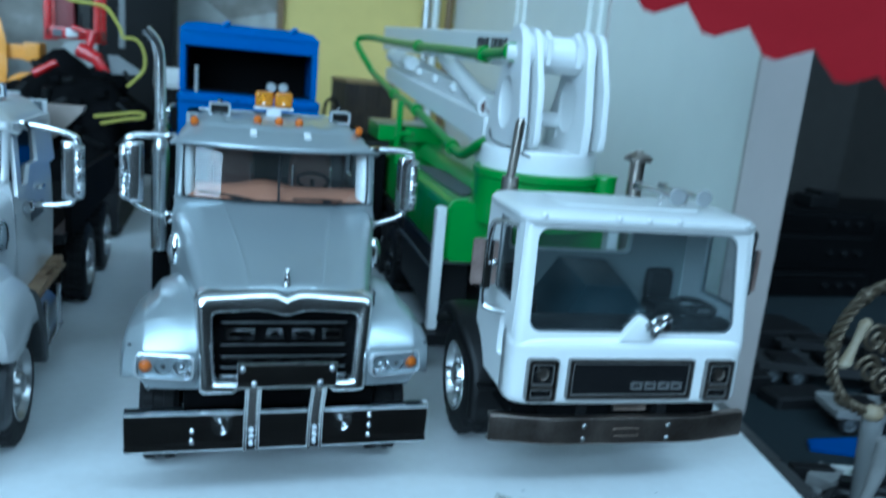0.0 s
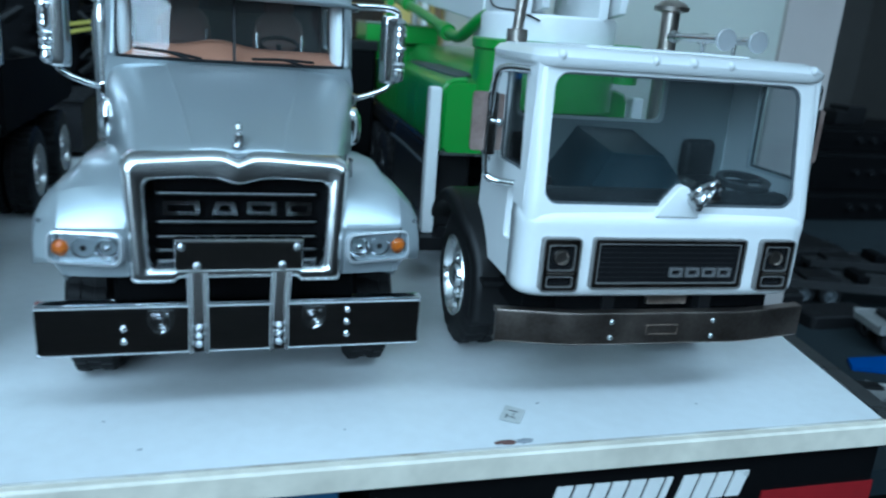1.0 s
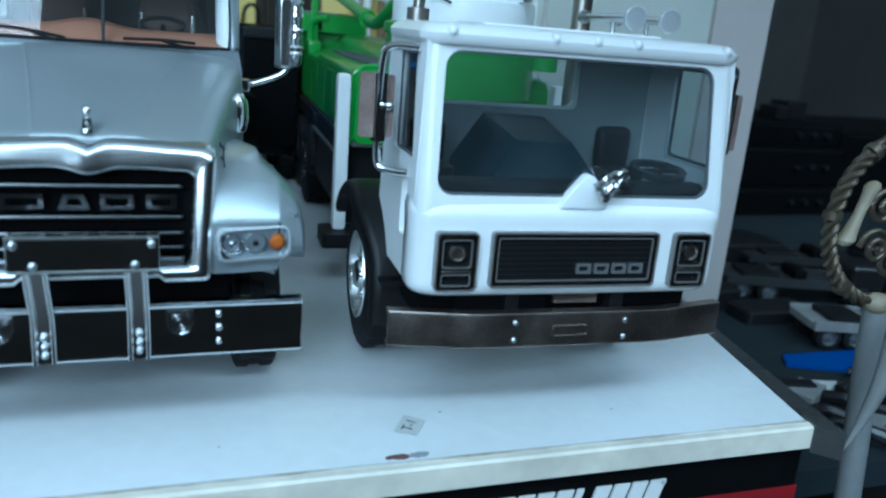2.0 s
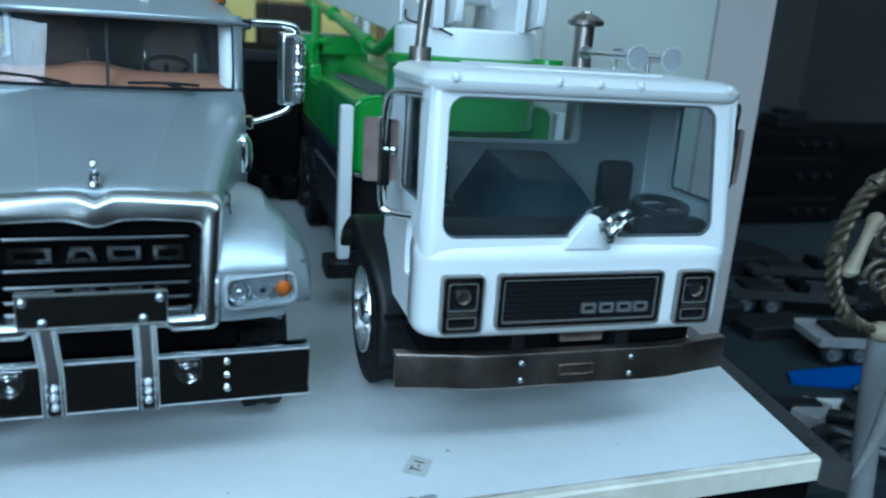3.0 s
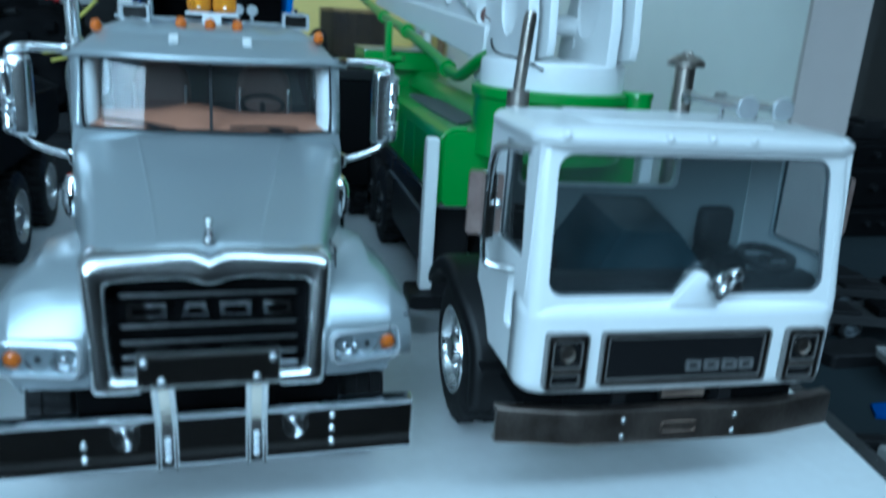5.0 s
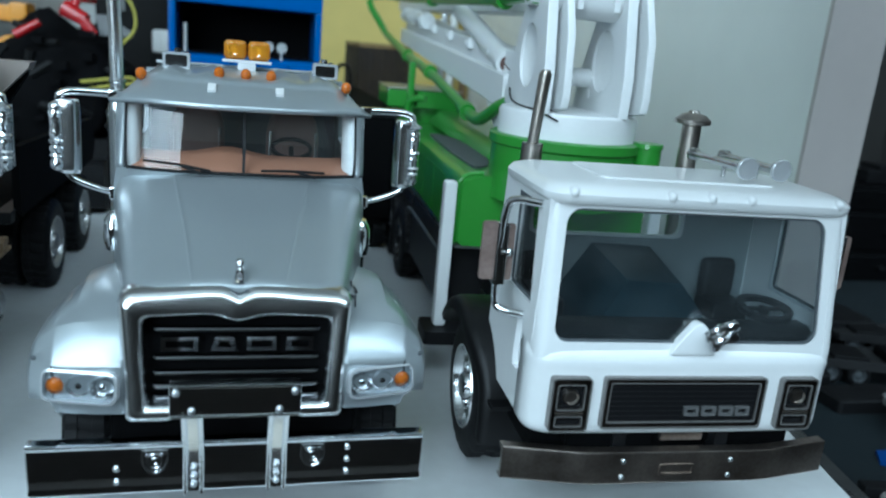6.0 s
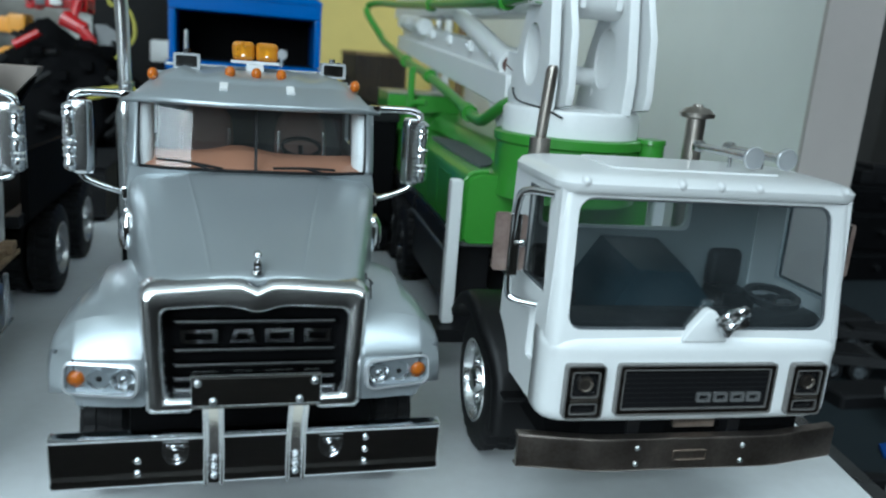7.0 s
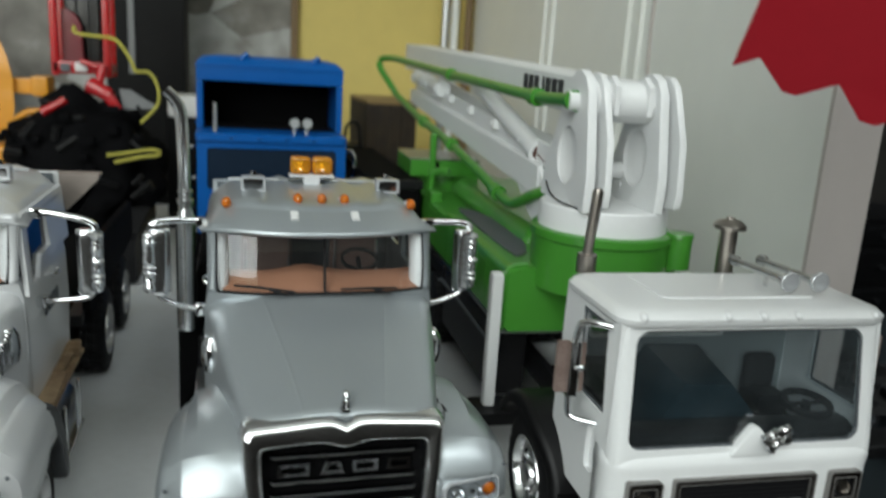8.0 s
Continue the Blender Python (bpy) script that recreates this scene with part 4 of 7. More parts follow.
def mirror(truck, s, out=0.0, down=0.0):
    bm = B()
    mx = s * (41.2 + out)
    rings = []
    for z, f in ((66.2, 0.6), (66.6, 0.86), (67.6, 0.98), (69, 1.0), (81.5, 1.0), (82.8, 0.98), (83.8, 0.86), (84.2, 0.6)):
        rings.append([Vector((mx + u * f, 65.2 + v * f - 0.9 * (1 - (u / 2.7) ** 2), z - down)) for u, v in rrect(-2.7, 2.7, -1.7, 2.0, 1.4, 5)])
    loft(bm, rings)
    # the outer rim is a lumpy moulded edge
    rings = []
    for k2 in range(33):
        z = 66.9 + 16.6 * k2 / 32
        f = 0.45 if k2 in (0, 32) else 0.85 if k2 in (1, 31) else 1.0 + 0.34 * noise.noise(Vector((k2 * 0.62, s * 3.0, 1.0)))
        rings.append([Vector((s * (43.5 + out) + 1.7 * f * math.cos(2 * math.pi * k / 14), 63.9 + 1.8 * f * math.sin(2 * math.pi * k / 14) + 0.25 * noise.noise(Vector((k2 * 0.8, k, 4))), z - down)) for k in range(14)])
    loft(bm, rings)
    mi = part("mirror", bm, mirror_chrome, truck, "tall chrome door mirror on tubular arms")
    bm = B()
    loop = [Vector((s * (39.0 + out) + s * 0.2 * math.cos(a * 2), 64.4 + 0.4 * math.cos(a), 75.2 - down + 8.6 * math.sin(a))) for a in [-1.45 + 2.9 * k / 14 for k in range(15)]]
    pipe(bm, [Vector((s * (41.5 + out), 64.0, 66.7 - down))] + loop + [Vector((s * (41.5 + out), 64.0, 83.7 - down))], 0.5, 8, 1)
    part("mirror_rim", bm, chrome, mi)
    bm = B()
    pipe(bm, [(s * 29, 67, 85.5), (s * 33, 66.4, 86.0), (s * (42.8 + out), 65.4, 86.0 - down), (s * (43.2 + out), 65.4, 83 - down)], 1.0, 10, 2)
    pipe(bm, [(s * (41.6 + out), 65.4, 67.5 - down), (s * (41.4 + out), 65.4, 64.8 - down), (s * 33, 66.2, 61.6), (s * 29, 67, 61.6)], 0.8, 10, 2)
    box(bm, s * 30.8 - 1.5, s * 30.8 + 1.5, 65.5, 68, 84.2, 86.8, 0.5)
    box(bm, s * 31.2 - 1.4, s * 31.2 + 1.4, 65.5, 68, 59.6, 63.0, 0.6)
    part("mirror_arm", bm, chrome, mi)
    bm = B()
    box(bm, s * (42.0 + out) - 2.7, s * (42.0 + out) + 2.7, 66.9, 67.2, 67.4 - down, 83.0 - down, 0.1)
    part("mirror_glass", bm, aluminium, mi)


def chassis(truck, length, rear_axles, rim, step=None, rear_x=31.0):
    for s in (-1, 1):
        bm = B()
        box(bm, s * 13 - 1.5, s * 13 + 1.5, 10, length, 20, 28, 0.3)
        part("frame_rail", bm, black_plastic, truck)
        make_wheel(truck, s * 30.5, 34.5, s, rim_mat=rim)
        for y in rear_axles:
            make_wheel(truck, s * rear_x, y, s, rim_mat=rim)
            make_wheel(truck, s * (rear_x - 10.2), y, s, rim_mat=black_plastic)
        # step, tank and intake pod
        bm = B()
        lathe(bm, [(60, 0.1), (60, 8.5), (60.8, 9), (95.2, 9), (96, 8.5), (96, 0.1)], (s * 25.5, 0, 18.5), "y", 20)
        part("fuel_tank", bm, aluminium, truck)
        bm = B()
        zb = 32.0 if step else 27.2
        box(bm, s * 30 - 4, s * 30 + 4, 56, 106, zb, zb + 1.4, 0.4)
        part("running_board", bm, step or aluminium, truck)
        bm = B()
        rings = []
        for z, a, b in ((52.2, 0.8, 1.6), (53, 1.6, 3.2), (56, 2.0, 4.0), (59.4, 1.8, 3.6), (61.4, 1.0, 2.0)):
            rings.append([Vector((s * 28.0 + a * 1.3 * math.cos(2 * math.pi * k / 14), 45.5 + b * math.sin(2 * math.pi * k / 14), z)) for k in range(14)])
        loft(bm, rings)
        part("air_intake", bm, chrome, truck)
        bm = B()
        box(bm, s * 27 - 6, s * 27 + 6, 50, 58, 24, 36, 1.0)
        part("splash_guard", bm, black_plastic, truck)
    bm = B()
    box(bm, -24, 24, 9, 30, 22, 33, 1.0)
    part("engine_block", bm, black_matt, truck)
    for y in (34.5, *rear_axles):
        bm = B()
        rod(bm, (-26, y, 17), (26, y, 17), 2.6)
        part("axle", bm, black_matt, truck)
    for y in (46, 120, length - 2):
        bm = B()
        box(bm, -13, 13, y - 1.5, y + 1.5, 21, 26)
        part("crossmember", bm, black_matt, truck)


def conventional_truck(name, m, paint, label, length, rear_axles, stack, rim, step=None):
    truck = thing(name, m, label, "model truck")
    bonnet(truck, paint)
    for s in (-1, 1):
        fender(truck, paint, s)
        headlight(truck, s)
        mirror(truck, s, *((2.2, 2.4) if paint is pearl_paint else ()))
    front_bumper(truck)
    guard(truck)
    radiator(truck)
    ornament(truck)
    cab(truck, paint)
    cab_roof(truck, paint)
    chassis(truck, length, rear_axles, rim, step, 27.5 if step else 31.0)
    if stack:
        bm = B()
        lathe(bm, [(40, 0.1), (40, 2.8), (41, 3.1), (76, 3.1), (79, 2.6), (80, 2.2), (81.6, 2.2), (82, 2.8), (83.2, 2.8), (83.6, 2.1), (85, 2.1), (85.4, 2.5), (86.2, 2.5), (86.6, 1.9)], (-37.2, 112, 0), "z", 18)
        rings = []
        path = [(0, 80, 0), (-0.3, 98, 0), (-0.6, 107, 0), (-0.9, 110.4, 5), (-1.7, 113.0, 17), (-3.2, 115.2, 32), (-5.2, 117.0, 44)]
        for dx, z, tilt in path:
            rings.append([Vector((-37.2 + dx, 112 + 0.3 * dx, z)) + Matrix.Rotation(radians(-tilt), 3, "Y") @ Vector((1.95 * math.cos(2 * math.pi * k / 16), 1.95 * math.sin(2 * math.pi * k / 16), 0)) for k in range(16)])
        # the tip is a thin open tube
        tip = rings[-1]
        mid = sum(tip, Vector()) / 16
        rings.append([mid + (p - mid) * 0.84 for p in tip])
        rings.append([mid + (p - mid) * 0.8 + Vector((2.2, 0.4, -2.0)) for p in tip])
        loft(bm, rings)
        part("exhaust", bm, brushed, truck, "tall chrome exhaust stack with a curved tip")
    return truck


flare_grey = material("flare_grey", (0.055, 0.058, 0.062), 0.42, var=0.2, grain=900, bump=0.08)
rim_dark = material("rim_dark", (0.5, 0.5, 0.5), 0.3, 1.0, var=0.3)
sandy = material("sandy", (0.34, 0.25, 0.15), 0.7, var=0.5, grain=500, blot=70, bump=0.3, dark=(0.14, 0.08, 0.04))
silver_truck = conventional_truck("silver_model_truck", pose(-0.0012, 0.0, 0.0), silver_paint, "silver die-cast model truck with chrome bumper and guard", 205, (150, 186), True, None)
left_truck = conventional_truck("white_model_truck", pose(-0.1045, 0.010, 0.0), pearl_paint, "pearl white die-cast tipper truck with chrome mirrors", 246, (170, 222), False, rim_dark, sandy)

# wide grey arch flares and side vents of the pearl truck
for s in (-1, 1):
    bm = B()
    prof = [(19.3, 27.0), (19.1, 36.6), (19.5, 37.3), (20.6, 37.5), (23.6, 37.4), (25.2, 36.9), (25.9, 35.8), (25.6, 34.4)]
    rings = []
    for k in range(29):
        a = radians(-2 + 184 * k / 28)
        rings.append([Vector((s * x, 34.5 + r * math.cos(a), 16.5 + r * math.sin(a) * 1.06)) for r, x in prof])
    loft(bm, rings, closed=False, cap=False)
    flare = part("arch_flare", bm, flare_grey, left_truck, "dark grey plastic wheel-arch flare")
    solidify(flare, 0.7)
    for k in range(3):
        bm = B()
        box(bm, s * 28.4 - 0.9, s * 28.4 + 0.9, 33.5 + 4.2 * k, 36.7 + 4.2 * k, 53.5 + k * 0.8, 59.5 + k * 0.8, 0.5, 2)
        part("side_vent", bm, chrome, left_truck)
    # chrome step below the running board
    bm = B()
    box(bm, s * 33.5 - 3.5, s * 33.5 + 3.5, 60, 84, 17.6, 18.8, 0.4, 2)
    for y in (62, 82):
        box(bm, s * 36.0 - 0.6, s * 36.0 + 0.6, y - 1, y + 1, 18, 32.4, 0.3)
    part("step", bm, brushed, left_truck)

# black rear body of the silver truck
bm = B()
prof = [(-33.5, 37), (-34, 40), (-34, 59), (-33, 61), (33, 61), (34, 59), (34, 40), (33.5, 37)]
loft(bm, [[Vector((x, y, z)) for x, z in prof] for y in (116, 117, 208, 209)])
rear_body = part("rear_body", bm, black_matt, silver_truck, "low black body behind the cab")
for s in (-1, 1):
    for y in (122, 146, 170):
        bm = B()
        box(bm, s * 34.3 - 0.5, s * 34.3 + 0.5, y, y + 20, 42, 57, 0.3)
        part("locker_door", bm, black_plastic, rear_body)
    bm = B()
    box(bm, s * 29 - 5, s * 29 + 5, 115, 130, 12, 36, 1.5)
    part("side_box", bm, black_plastic, rear_body)
    bm = B()
    box(bm, min(s * 24, s * 40.5), max(s * 24, s * 40.5), 118, 131, 5, 38, 2.0, 3)
    part("battery_box", bm, black_matt, rear_body)
    bm = B()
    box(bm, min(s * 35.5, s * 41), max(s * 35.5, s * 41), 132, 206, 26, 52, 1.5, 3)
    part("side_skirt", bm, black_matt, rear_body)
# rough brown boards on the running board of the pearl truck
for k, (y0, y1, dx, rz) in enumerate(((60, 82, 0.6, 3), (80, 100, -0.8, -4), (96, 106, 0.5, 6))):
    bm = B()
    box(bm, -3.2, 3.2, -(y1 - y0) / 2, (y1 - y0) / 2, 0, 1.6 + 0.5 * k, 0.5, 2, m=Matrix.Translation((30 + dx, (y0 + y1) / 2, 33.5)) @ Matrix.Rotation(radians(rz), 4, "Z"))
    for v in bm.verts:
        v.co += Vector((0.5 * noise.noise(v.co * 0.3), 0, 0.6 * noise.noise(v.co * 0.25 + Vector((5, 0, 0)))))
    part("plank", bm, sandy, left_truck)


# ---- cab-over concrete pump truck ----
badge_silver = material("badge_silver", (0.3, 0.3, 0.3), 0.25, 0.6, var=0.2)
shaded_back_grey = material("shaded_back_grey", (0.33, 0.36, 0.37), 0.6, var=0.15)
rim_silver = material("rim_silver", (0.26, 0.25, 0.24), 0.3, 0.45, var=0.35, grain=900)
cover_navy = material("cover_navy", (0.012, 0.036, 0.05), 0.5, var=0.25, bump=0.1)
arch_black = material("arch_black", (0.007, 0.007, 0.0075), 0.45, var=0.3, spec=0.22, bump=0.08)
mirror_plate = material("mirror_plate", (0.33, 0.25, 0.22), 0.45, 0.45, var=0.3, grain=900, blot=140, bump=0.08, dark=(0.2, 0.14, 0.12))
tarnished = material("tarnished", (0.15, 0.125, 0.11), 0.34, 1.0, var=0.4, grain=1200, blot=120, bump=0.08, bump_scale=1500, dark=(0.05, 0.045, 0.04))


def cabover(truck):
    W = 34.3

    def face_y(z):
        return 0.6 + max(0, z - 48) * 0.14

    # lower front and corners: one wrapped skin
    bm = B()
    rings = []
    for z, w, dy in ((28.5, 33.2, 1.4), (29.2, 33.8, 0.5), (30.2, 34.2, 0.1), (31.4, 34.3, 0.0), (42.0, 34.3, 0.0), (43.6, 34.4, -0.1), (44.9, 34.5, -0.15), (45.8, 34.4, 0.1), (46.6, 34.1, 0.6), (47.4, 33.8, 1.2), (48.2, 33.5, 1.9)):
        pts = [(-w, 9.2), (-w, 5.0), (-w + 0.5, 3.0), (-w + 1.6, 1.4), (-w + 3.4, 0.4), (-w + 6, 0)]
        pts += [(-20, -0.15), (-10, -0.3), (0, -0.35), (10, -0.3), (20, -0.15)]
        pts += [(w - 6, 0), (w - 3.4, 0.4), (w - 1.6, 1.4), (w - 0.5, 3.0), (w, 5.0), (w, 9.2)]
        rings.append([Vector((x, y + 0.6 + dy, z)) for x, y in pts])
    loft(bm, rings, closed=False, cap=False)
    ob = part("front_panel", bm, white_paint, truck)
    solidify(ob, 1.2)
    # windscreen surround
    bm = B()
    outer = [(-31.3, 46.4), (31.3, 46.4), (30.9, 78.0), (-30.9, 78.0)]
    hole = [(x * (1 - (z - 51) * 0.0012), z) for x, z in rrect(-30.3, 29.0, 48.9, 75.7, 3.2, 6)]
    plate(bm, outer, [hole], lambda u, v: Vector((u, face_y(v) + 0.9, v)), (0, 1.6, 0))
    surround = part("windscreen_surround", bm, white_paint, truck)
    for s in (-1, 1):
        bm = B()
        rings = []
        for z, w in ((45.2, 33.9), (47.6, 33.85), (50, 33.75), (70, 33.4), (78, 33.1)):
            fy = face_y(z)
            rings.append([Vector((s * (w - 2.9), fy + 0.88, z)), Vector((s * (w - 2.0), fy + 0.95, z)), Vector((s * (w - 1.2), fy + 1.3, z)), Vector((s * (w - 0.5), fy + 2.0, z)), Vector((s * (w - 0.1), fy + 3.0, z)), Vector((s * w, fy + 4.2, z)), Vector((s * (w + 0.1), fy + 7.2, z)), Vector((s * (w - 1.2), fy + 7.2, z)), Vector((s * (w - 2.8), fy + 3.2, z))])
        loft(bm, rings)
        part("corner_pillar", bm, white_paint, truck)
    bm = B()
    plate(bm, rrect(-31.0, 29.2, 48.7, 75.9, 3.2, 4), [], lambda u, v: Vector((u, face_y(v) + 1.6, v)), (0, 0.3, 0))
    part("windscreen", bm, smoked_glass, truck)
    bm = B()
    plate(bm, [(x * (1 - (z - 51) * 0.0012), z) for x, z in rrect(-30.9, 29.1, 48.8, 75.8, 3.4, 6)], [[(x * (1 - (z - 51) * 0.0012), z) for x, z in rrect(-30.3, 28.5, 49.4, 75.2, 3.0, 6)]], lambda u, v: Vector((u, face_y(v) + 1.3, v)), (0, 0.4, 0))
    part("windscreen_seal", bm, grey_plastic, truck)
    # sides
    for s in (-1, 1):
        bm = B()
        arch = [(46.8 + 23.5 * math.cos(radians(a)), 18 + 23.5 * math.sin(radians(a))) for a in (115, 125, 135, 145)]
        outer = [(6, 29.8), (27.0, 29.8)] + [p for p in reversed(arch) if p[0] < 37.4] + [(37.6, 39.7), (37.6, 78.0), (6.0, 78.0), (4.8, 60), (4.6, 50)]
        hole = [(7.4, 55.0), (7.9, 54.4), (24.6, 54.4), (25.4, 55.2), (25.4, 74.0), (24.6, 74.8), (10.8, 74.9), (10.0, 74.2)]
        vent = [(10.5, 49.0), (11.3, 50.2), (14.6, 50.2), (15.3, 49.2), (15.9, 39.4), (15.2, 38.2), (12.0, 38.2), (11.1, 39.2)]
        plate(bm, outer, [hole, vent], lambda u, v: Vector((s * (33.9 - 0.03 * max(0, v - 50)), u, v)), (-s * 1.4, 0, 0))
        side = part("cab_side", bm, white_paint, truck)
        bm = B()
        plate(bm, [(6.6, 53.8), (9.4, 75.4), (26, 75.4), (26, 53.8)], [], lambda u, v: Vector((s * 32.4, u, v)), (-s * 0.3, 0, 0))
        part("side_window", bm, side_glass, side)
        bm = B()
        plate(bm, [(6.8, 54.1), (9.6, 75.1), (25.7, 75.1), (25.7, 54.1)], [[(8.0, 55.0), (10.7, 74.2), (24.8, 74.2), (24.8, 55.0)]], lambda u, v: Vector((s * 33.2, u, v)), (-s * 0.4, 0, 0))
        part("window_seal", bm, grey_plastic, side)
        # recess back in two tones: dark for its shaded front, white where lit
        bm = B()
        box(bm, s * 31.6 - 0.3, s * 31.6 + 0.3, 9.8, 13.0, 37.8, 50.6)
        part("grab_recess", bm, grey_plastic, side)
        bm = B()
        box(bm, s * 32.4 - 0.3, s * 32.4 + 0.3, 12.6, 16.6, 37.8, 50.6, 0.2)
        part("grab_bar", bm, white_paint, side)
        # mirror loop
        bm = B()
        x = s * 39.6
        pipe(bm, [(s * 33.4, 9.0, 75.4), (x - s * 1.5, 12.6, 75.6), (x, 14.0, 74.0), (x, 15.4, 62), (x, 15.6, 52.6), (x - s * 1.2, 14.6, 51.0), (s * 33.8, 11.5, 51.0)], 0.85, 12, 2)
        mi = part("mirror_bracket", bm, chrome, truck, "bent chrome mirror loop")
        bm = B()
        loft(bm, [[Vector((x + s * u, y, z)) for u, z in rrect(0.4, 3.9, 57.4, 70.0, 0.7, 3)] for y in (15.4, 16.2)])
        part("mirror", bm, mirror_plate, mi, "tarnished flat mirror plate")
        bm = B()
        loft(bm, [[Vector((x + s * u, y, z)) for u, z in rrect(-2.9, 0.3, 57.6, 69.8, 0.6, 3)] for y in (14.7, 15.3)])
        bracket = part("mirror_clamp", bm, mirror_plate, mi)
        bm = B()
        box(bm, x - 1.0, x + 1.0, 14.2, 14.6, 56.6, 70.2, 0.15)
        for dx in (-1.0, 1.0):
            box(bm, x + dx - 0.25, x + dx + 0.25, 13.6, 16.3, 56.8, 70.1, 0.1)
        part("mirror_channel", bm, chrome, mi)
        bm = B()
        rod(bm, (x, 14.3, 63.8), (x - s * 2.0, 14.2, 63.8), 0.55, 0.55, 8)
        ball(bm, (x - s * 1.8, 14.1, 63.8), 0.95, 0.7, 0.95, 10, 6)
        part("screw", bm, chrome, bracket)
        # black wheel arch flare and wheel
        bm = B()
        n = 18
        rings = []
        for k in range(n + 1):
            a = radians(38 + 152 * k / n)
            ring = []
            # the flare stands out over the tyre and draws in towards the front
            out = 2.6 * min(1.0, max(0.0, (152 - math.degrees(a)) / 34))
            for rr, xx in ((20.0, 24), (20.0, 36.6 + out), (20.4, 37.4 + out), (22.4, 37.4 + out), (23.6, 36.6 + out), (24.2, 35.0 + out), (24.2, 24)):
                ring.append(Vector((s * xx, 46.8 + rr * math.cos(a), 18 + rr * math.sin(a))))
            rings.append(ring)
        loft(bm, rings)
        part("wheel_arch", bm, arch_black, truck)
        make_wheel(truck, s * 31.4, 46.2, s, r=18.4, width=10.6)
        for y in (205, 240):
            make_wheel(truck, s * 29.0, y, s, rim_mat=black_gloss)
            make_wheel(truck, s * 19.0, y, s, rim_mat=black_plastic)
        bm = B()
        box(bm, s * 31 - 5, s * 31 + 5, 20, 27, 24.2, 25.4, 0.3)
        part("step", bm, arch_black, truck)
    # back with a window, roof, floor
    bm = B()
    plate(bm, [(-33, 38), (33, 38), (32.6, 78), (-32.6, 78)], [rrect(-26, 12, 63.5, 75, 1.8, 3)], lambda u, v: Vector((u, 36.4, v)), (0, 1.2, 0))
    part("cab_back", bm, white_paint, truck)
    # grey sheet carries the shade on the white back wall in its colour
    bm = B()
    plate(bm, [(-31.6, 43), (31.6, 43), (31.4, 76), (-31.4, 76)], [rrect(-27, 13, 62.8, 75.5, 1.8, 3)], lambda u, v: Vector((u, 35.9, v)), (0, 0.3, 0))
    part("cab_lining", bm, shaded_back_grey, truck)
    bm = B()
    rings = []
    for z, w, y0, y1, r in ((76.6, 33.4, 4.6, 37.6, 4.5), (77.4, 34.2, 3.9, 38.2, 5), (78.6, 34.3, 3.8, 38.4, 5), (79.8, 33.4, 5.0, 37.8, 5), (80.4, 31.6, 7.2, 36.2, 5), (80.7, 22, 12, 32, 4)):
        rings.append([Vector((u, v, z)) for u, v in rrect(-w, w, y0, y1, r, 5)])
    loft(bm, rings)
    roof = part("roof", bm, white_paint, truck)
    bm = B()
    plate(bm, rrect(-20, 20, 13, 33, 2, 3), [], lambda u, v: Vector((u, v, 80.5)), (0, 0, 0.55))
    part("roof_panel", bm, white_paint, roof)
    for x in (-28.9, -8.4, 0.3, 9.1, 29.4):
        bm = B()
        ball(bm, (x, 4.7, 79.0), 1.1, 1.5, 1.2, 12, 8)
        part("marker_light", bm, white_paint, roof)
    for x in (12.9, 21.0):
        bm = B()
        lathe(bm, [(0, 0.1), (0, 2.3), (0.6, 2.3), (1.0, 1.6), (3.5, 1.05), (19, 0.85), (20, 1.5), (21.5, 1.5), (22, 0.3)], (0, 0, 0), "y", 16)
        for v in bm.verts:
            v.co = Matrix.Translation((x, 14.0, 84.3)) @ Matrix.Rotation(radians(4), 4, "Z") @ v.co
        rod(bm, (x - 0.6, 22, 80.4), (x - 0.6, 22, 83.4), 0.5, 0.5, 8)
        horn = part("air_horn", bm, brushed, roof, "silver trumpet air horn")
        bm = B()
        lathe(bm, [(0.2, 2.45), (-0.3, 2.45), (-0.5, 2.25), (-0.42, 2.0), (-0.5, 1.2), (-0.55, 0.05)], (x, 13.9, 84.3), "y", 24)
        part("bell", bm, lamp_silver, horn)
    bm = B()
    box(bm, -32, 32, 6, 36, 40, 42)
    part("cab_floor", bm, black_matt, truck)
    # inside: engine cover, seats, dash, wheel
    bm = B()
    prof = [(-20, 42), (-18.5, 51), (-11, 61.4), (4, 61.0), (11, 54), (13.5, 42)]
    loft(bm, [[Vector((x * (0.86 if y < 20 else 1.0), y + 0.1 * (z - 42), z - (3.5 if y < 20 else 0))) for x, z in prof] for y in (14, 33)])
    soften(bm, 1.2, 2)
    part("engine_cover", bm, cover_navy, truck)
    for x in (-25.6, 20.6):
        bm = B()
        box(bm, x - 4.4, x + 5.0, 22, 32, 46, 51, 1.2)
        box(bm, x - 4.4, x + 4.4, 28.5, 32.5, 50, 60.0, 1.8, 3)
        part("seat", bm, black_plastic, truck)
    bm = B()
    prism(bm, [(5, 44), (5, 49.5), (8, 51), (13, 50.5), (14, 44)], -31, 31)
    part("dashboard", bm, black_plastic, truck)
    bm = B()
    lathe(bm, [(-0.7, 4.9), (0.7, 4.9), (0.7, 6.3), (-0.7, 6.3), (-0.7, 4.9)], (0, 0, 0), "z", 24)
    rod(bm, (-5.6, 0, 0), (5.6, 0, 0), 0.5, 0.5, 6)
    rod(bm, (0, 0, -5), (0, 0, 0.3), 1.3, 1.3, 10)
    for v in bm.verts:
        v.co = Matrix.Translation((24.4, 15.0, 52.4)) @ Matrix.Rotation(radians(8), 4, "X") @ v.co
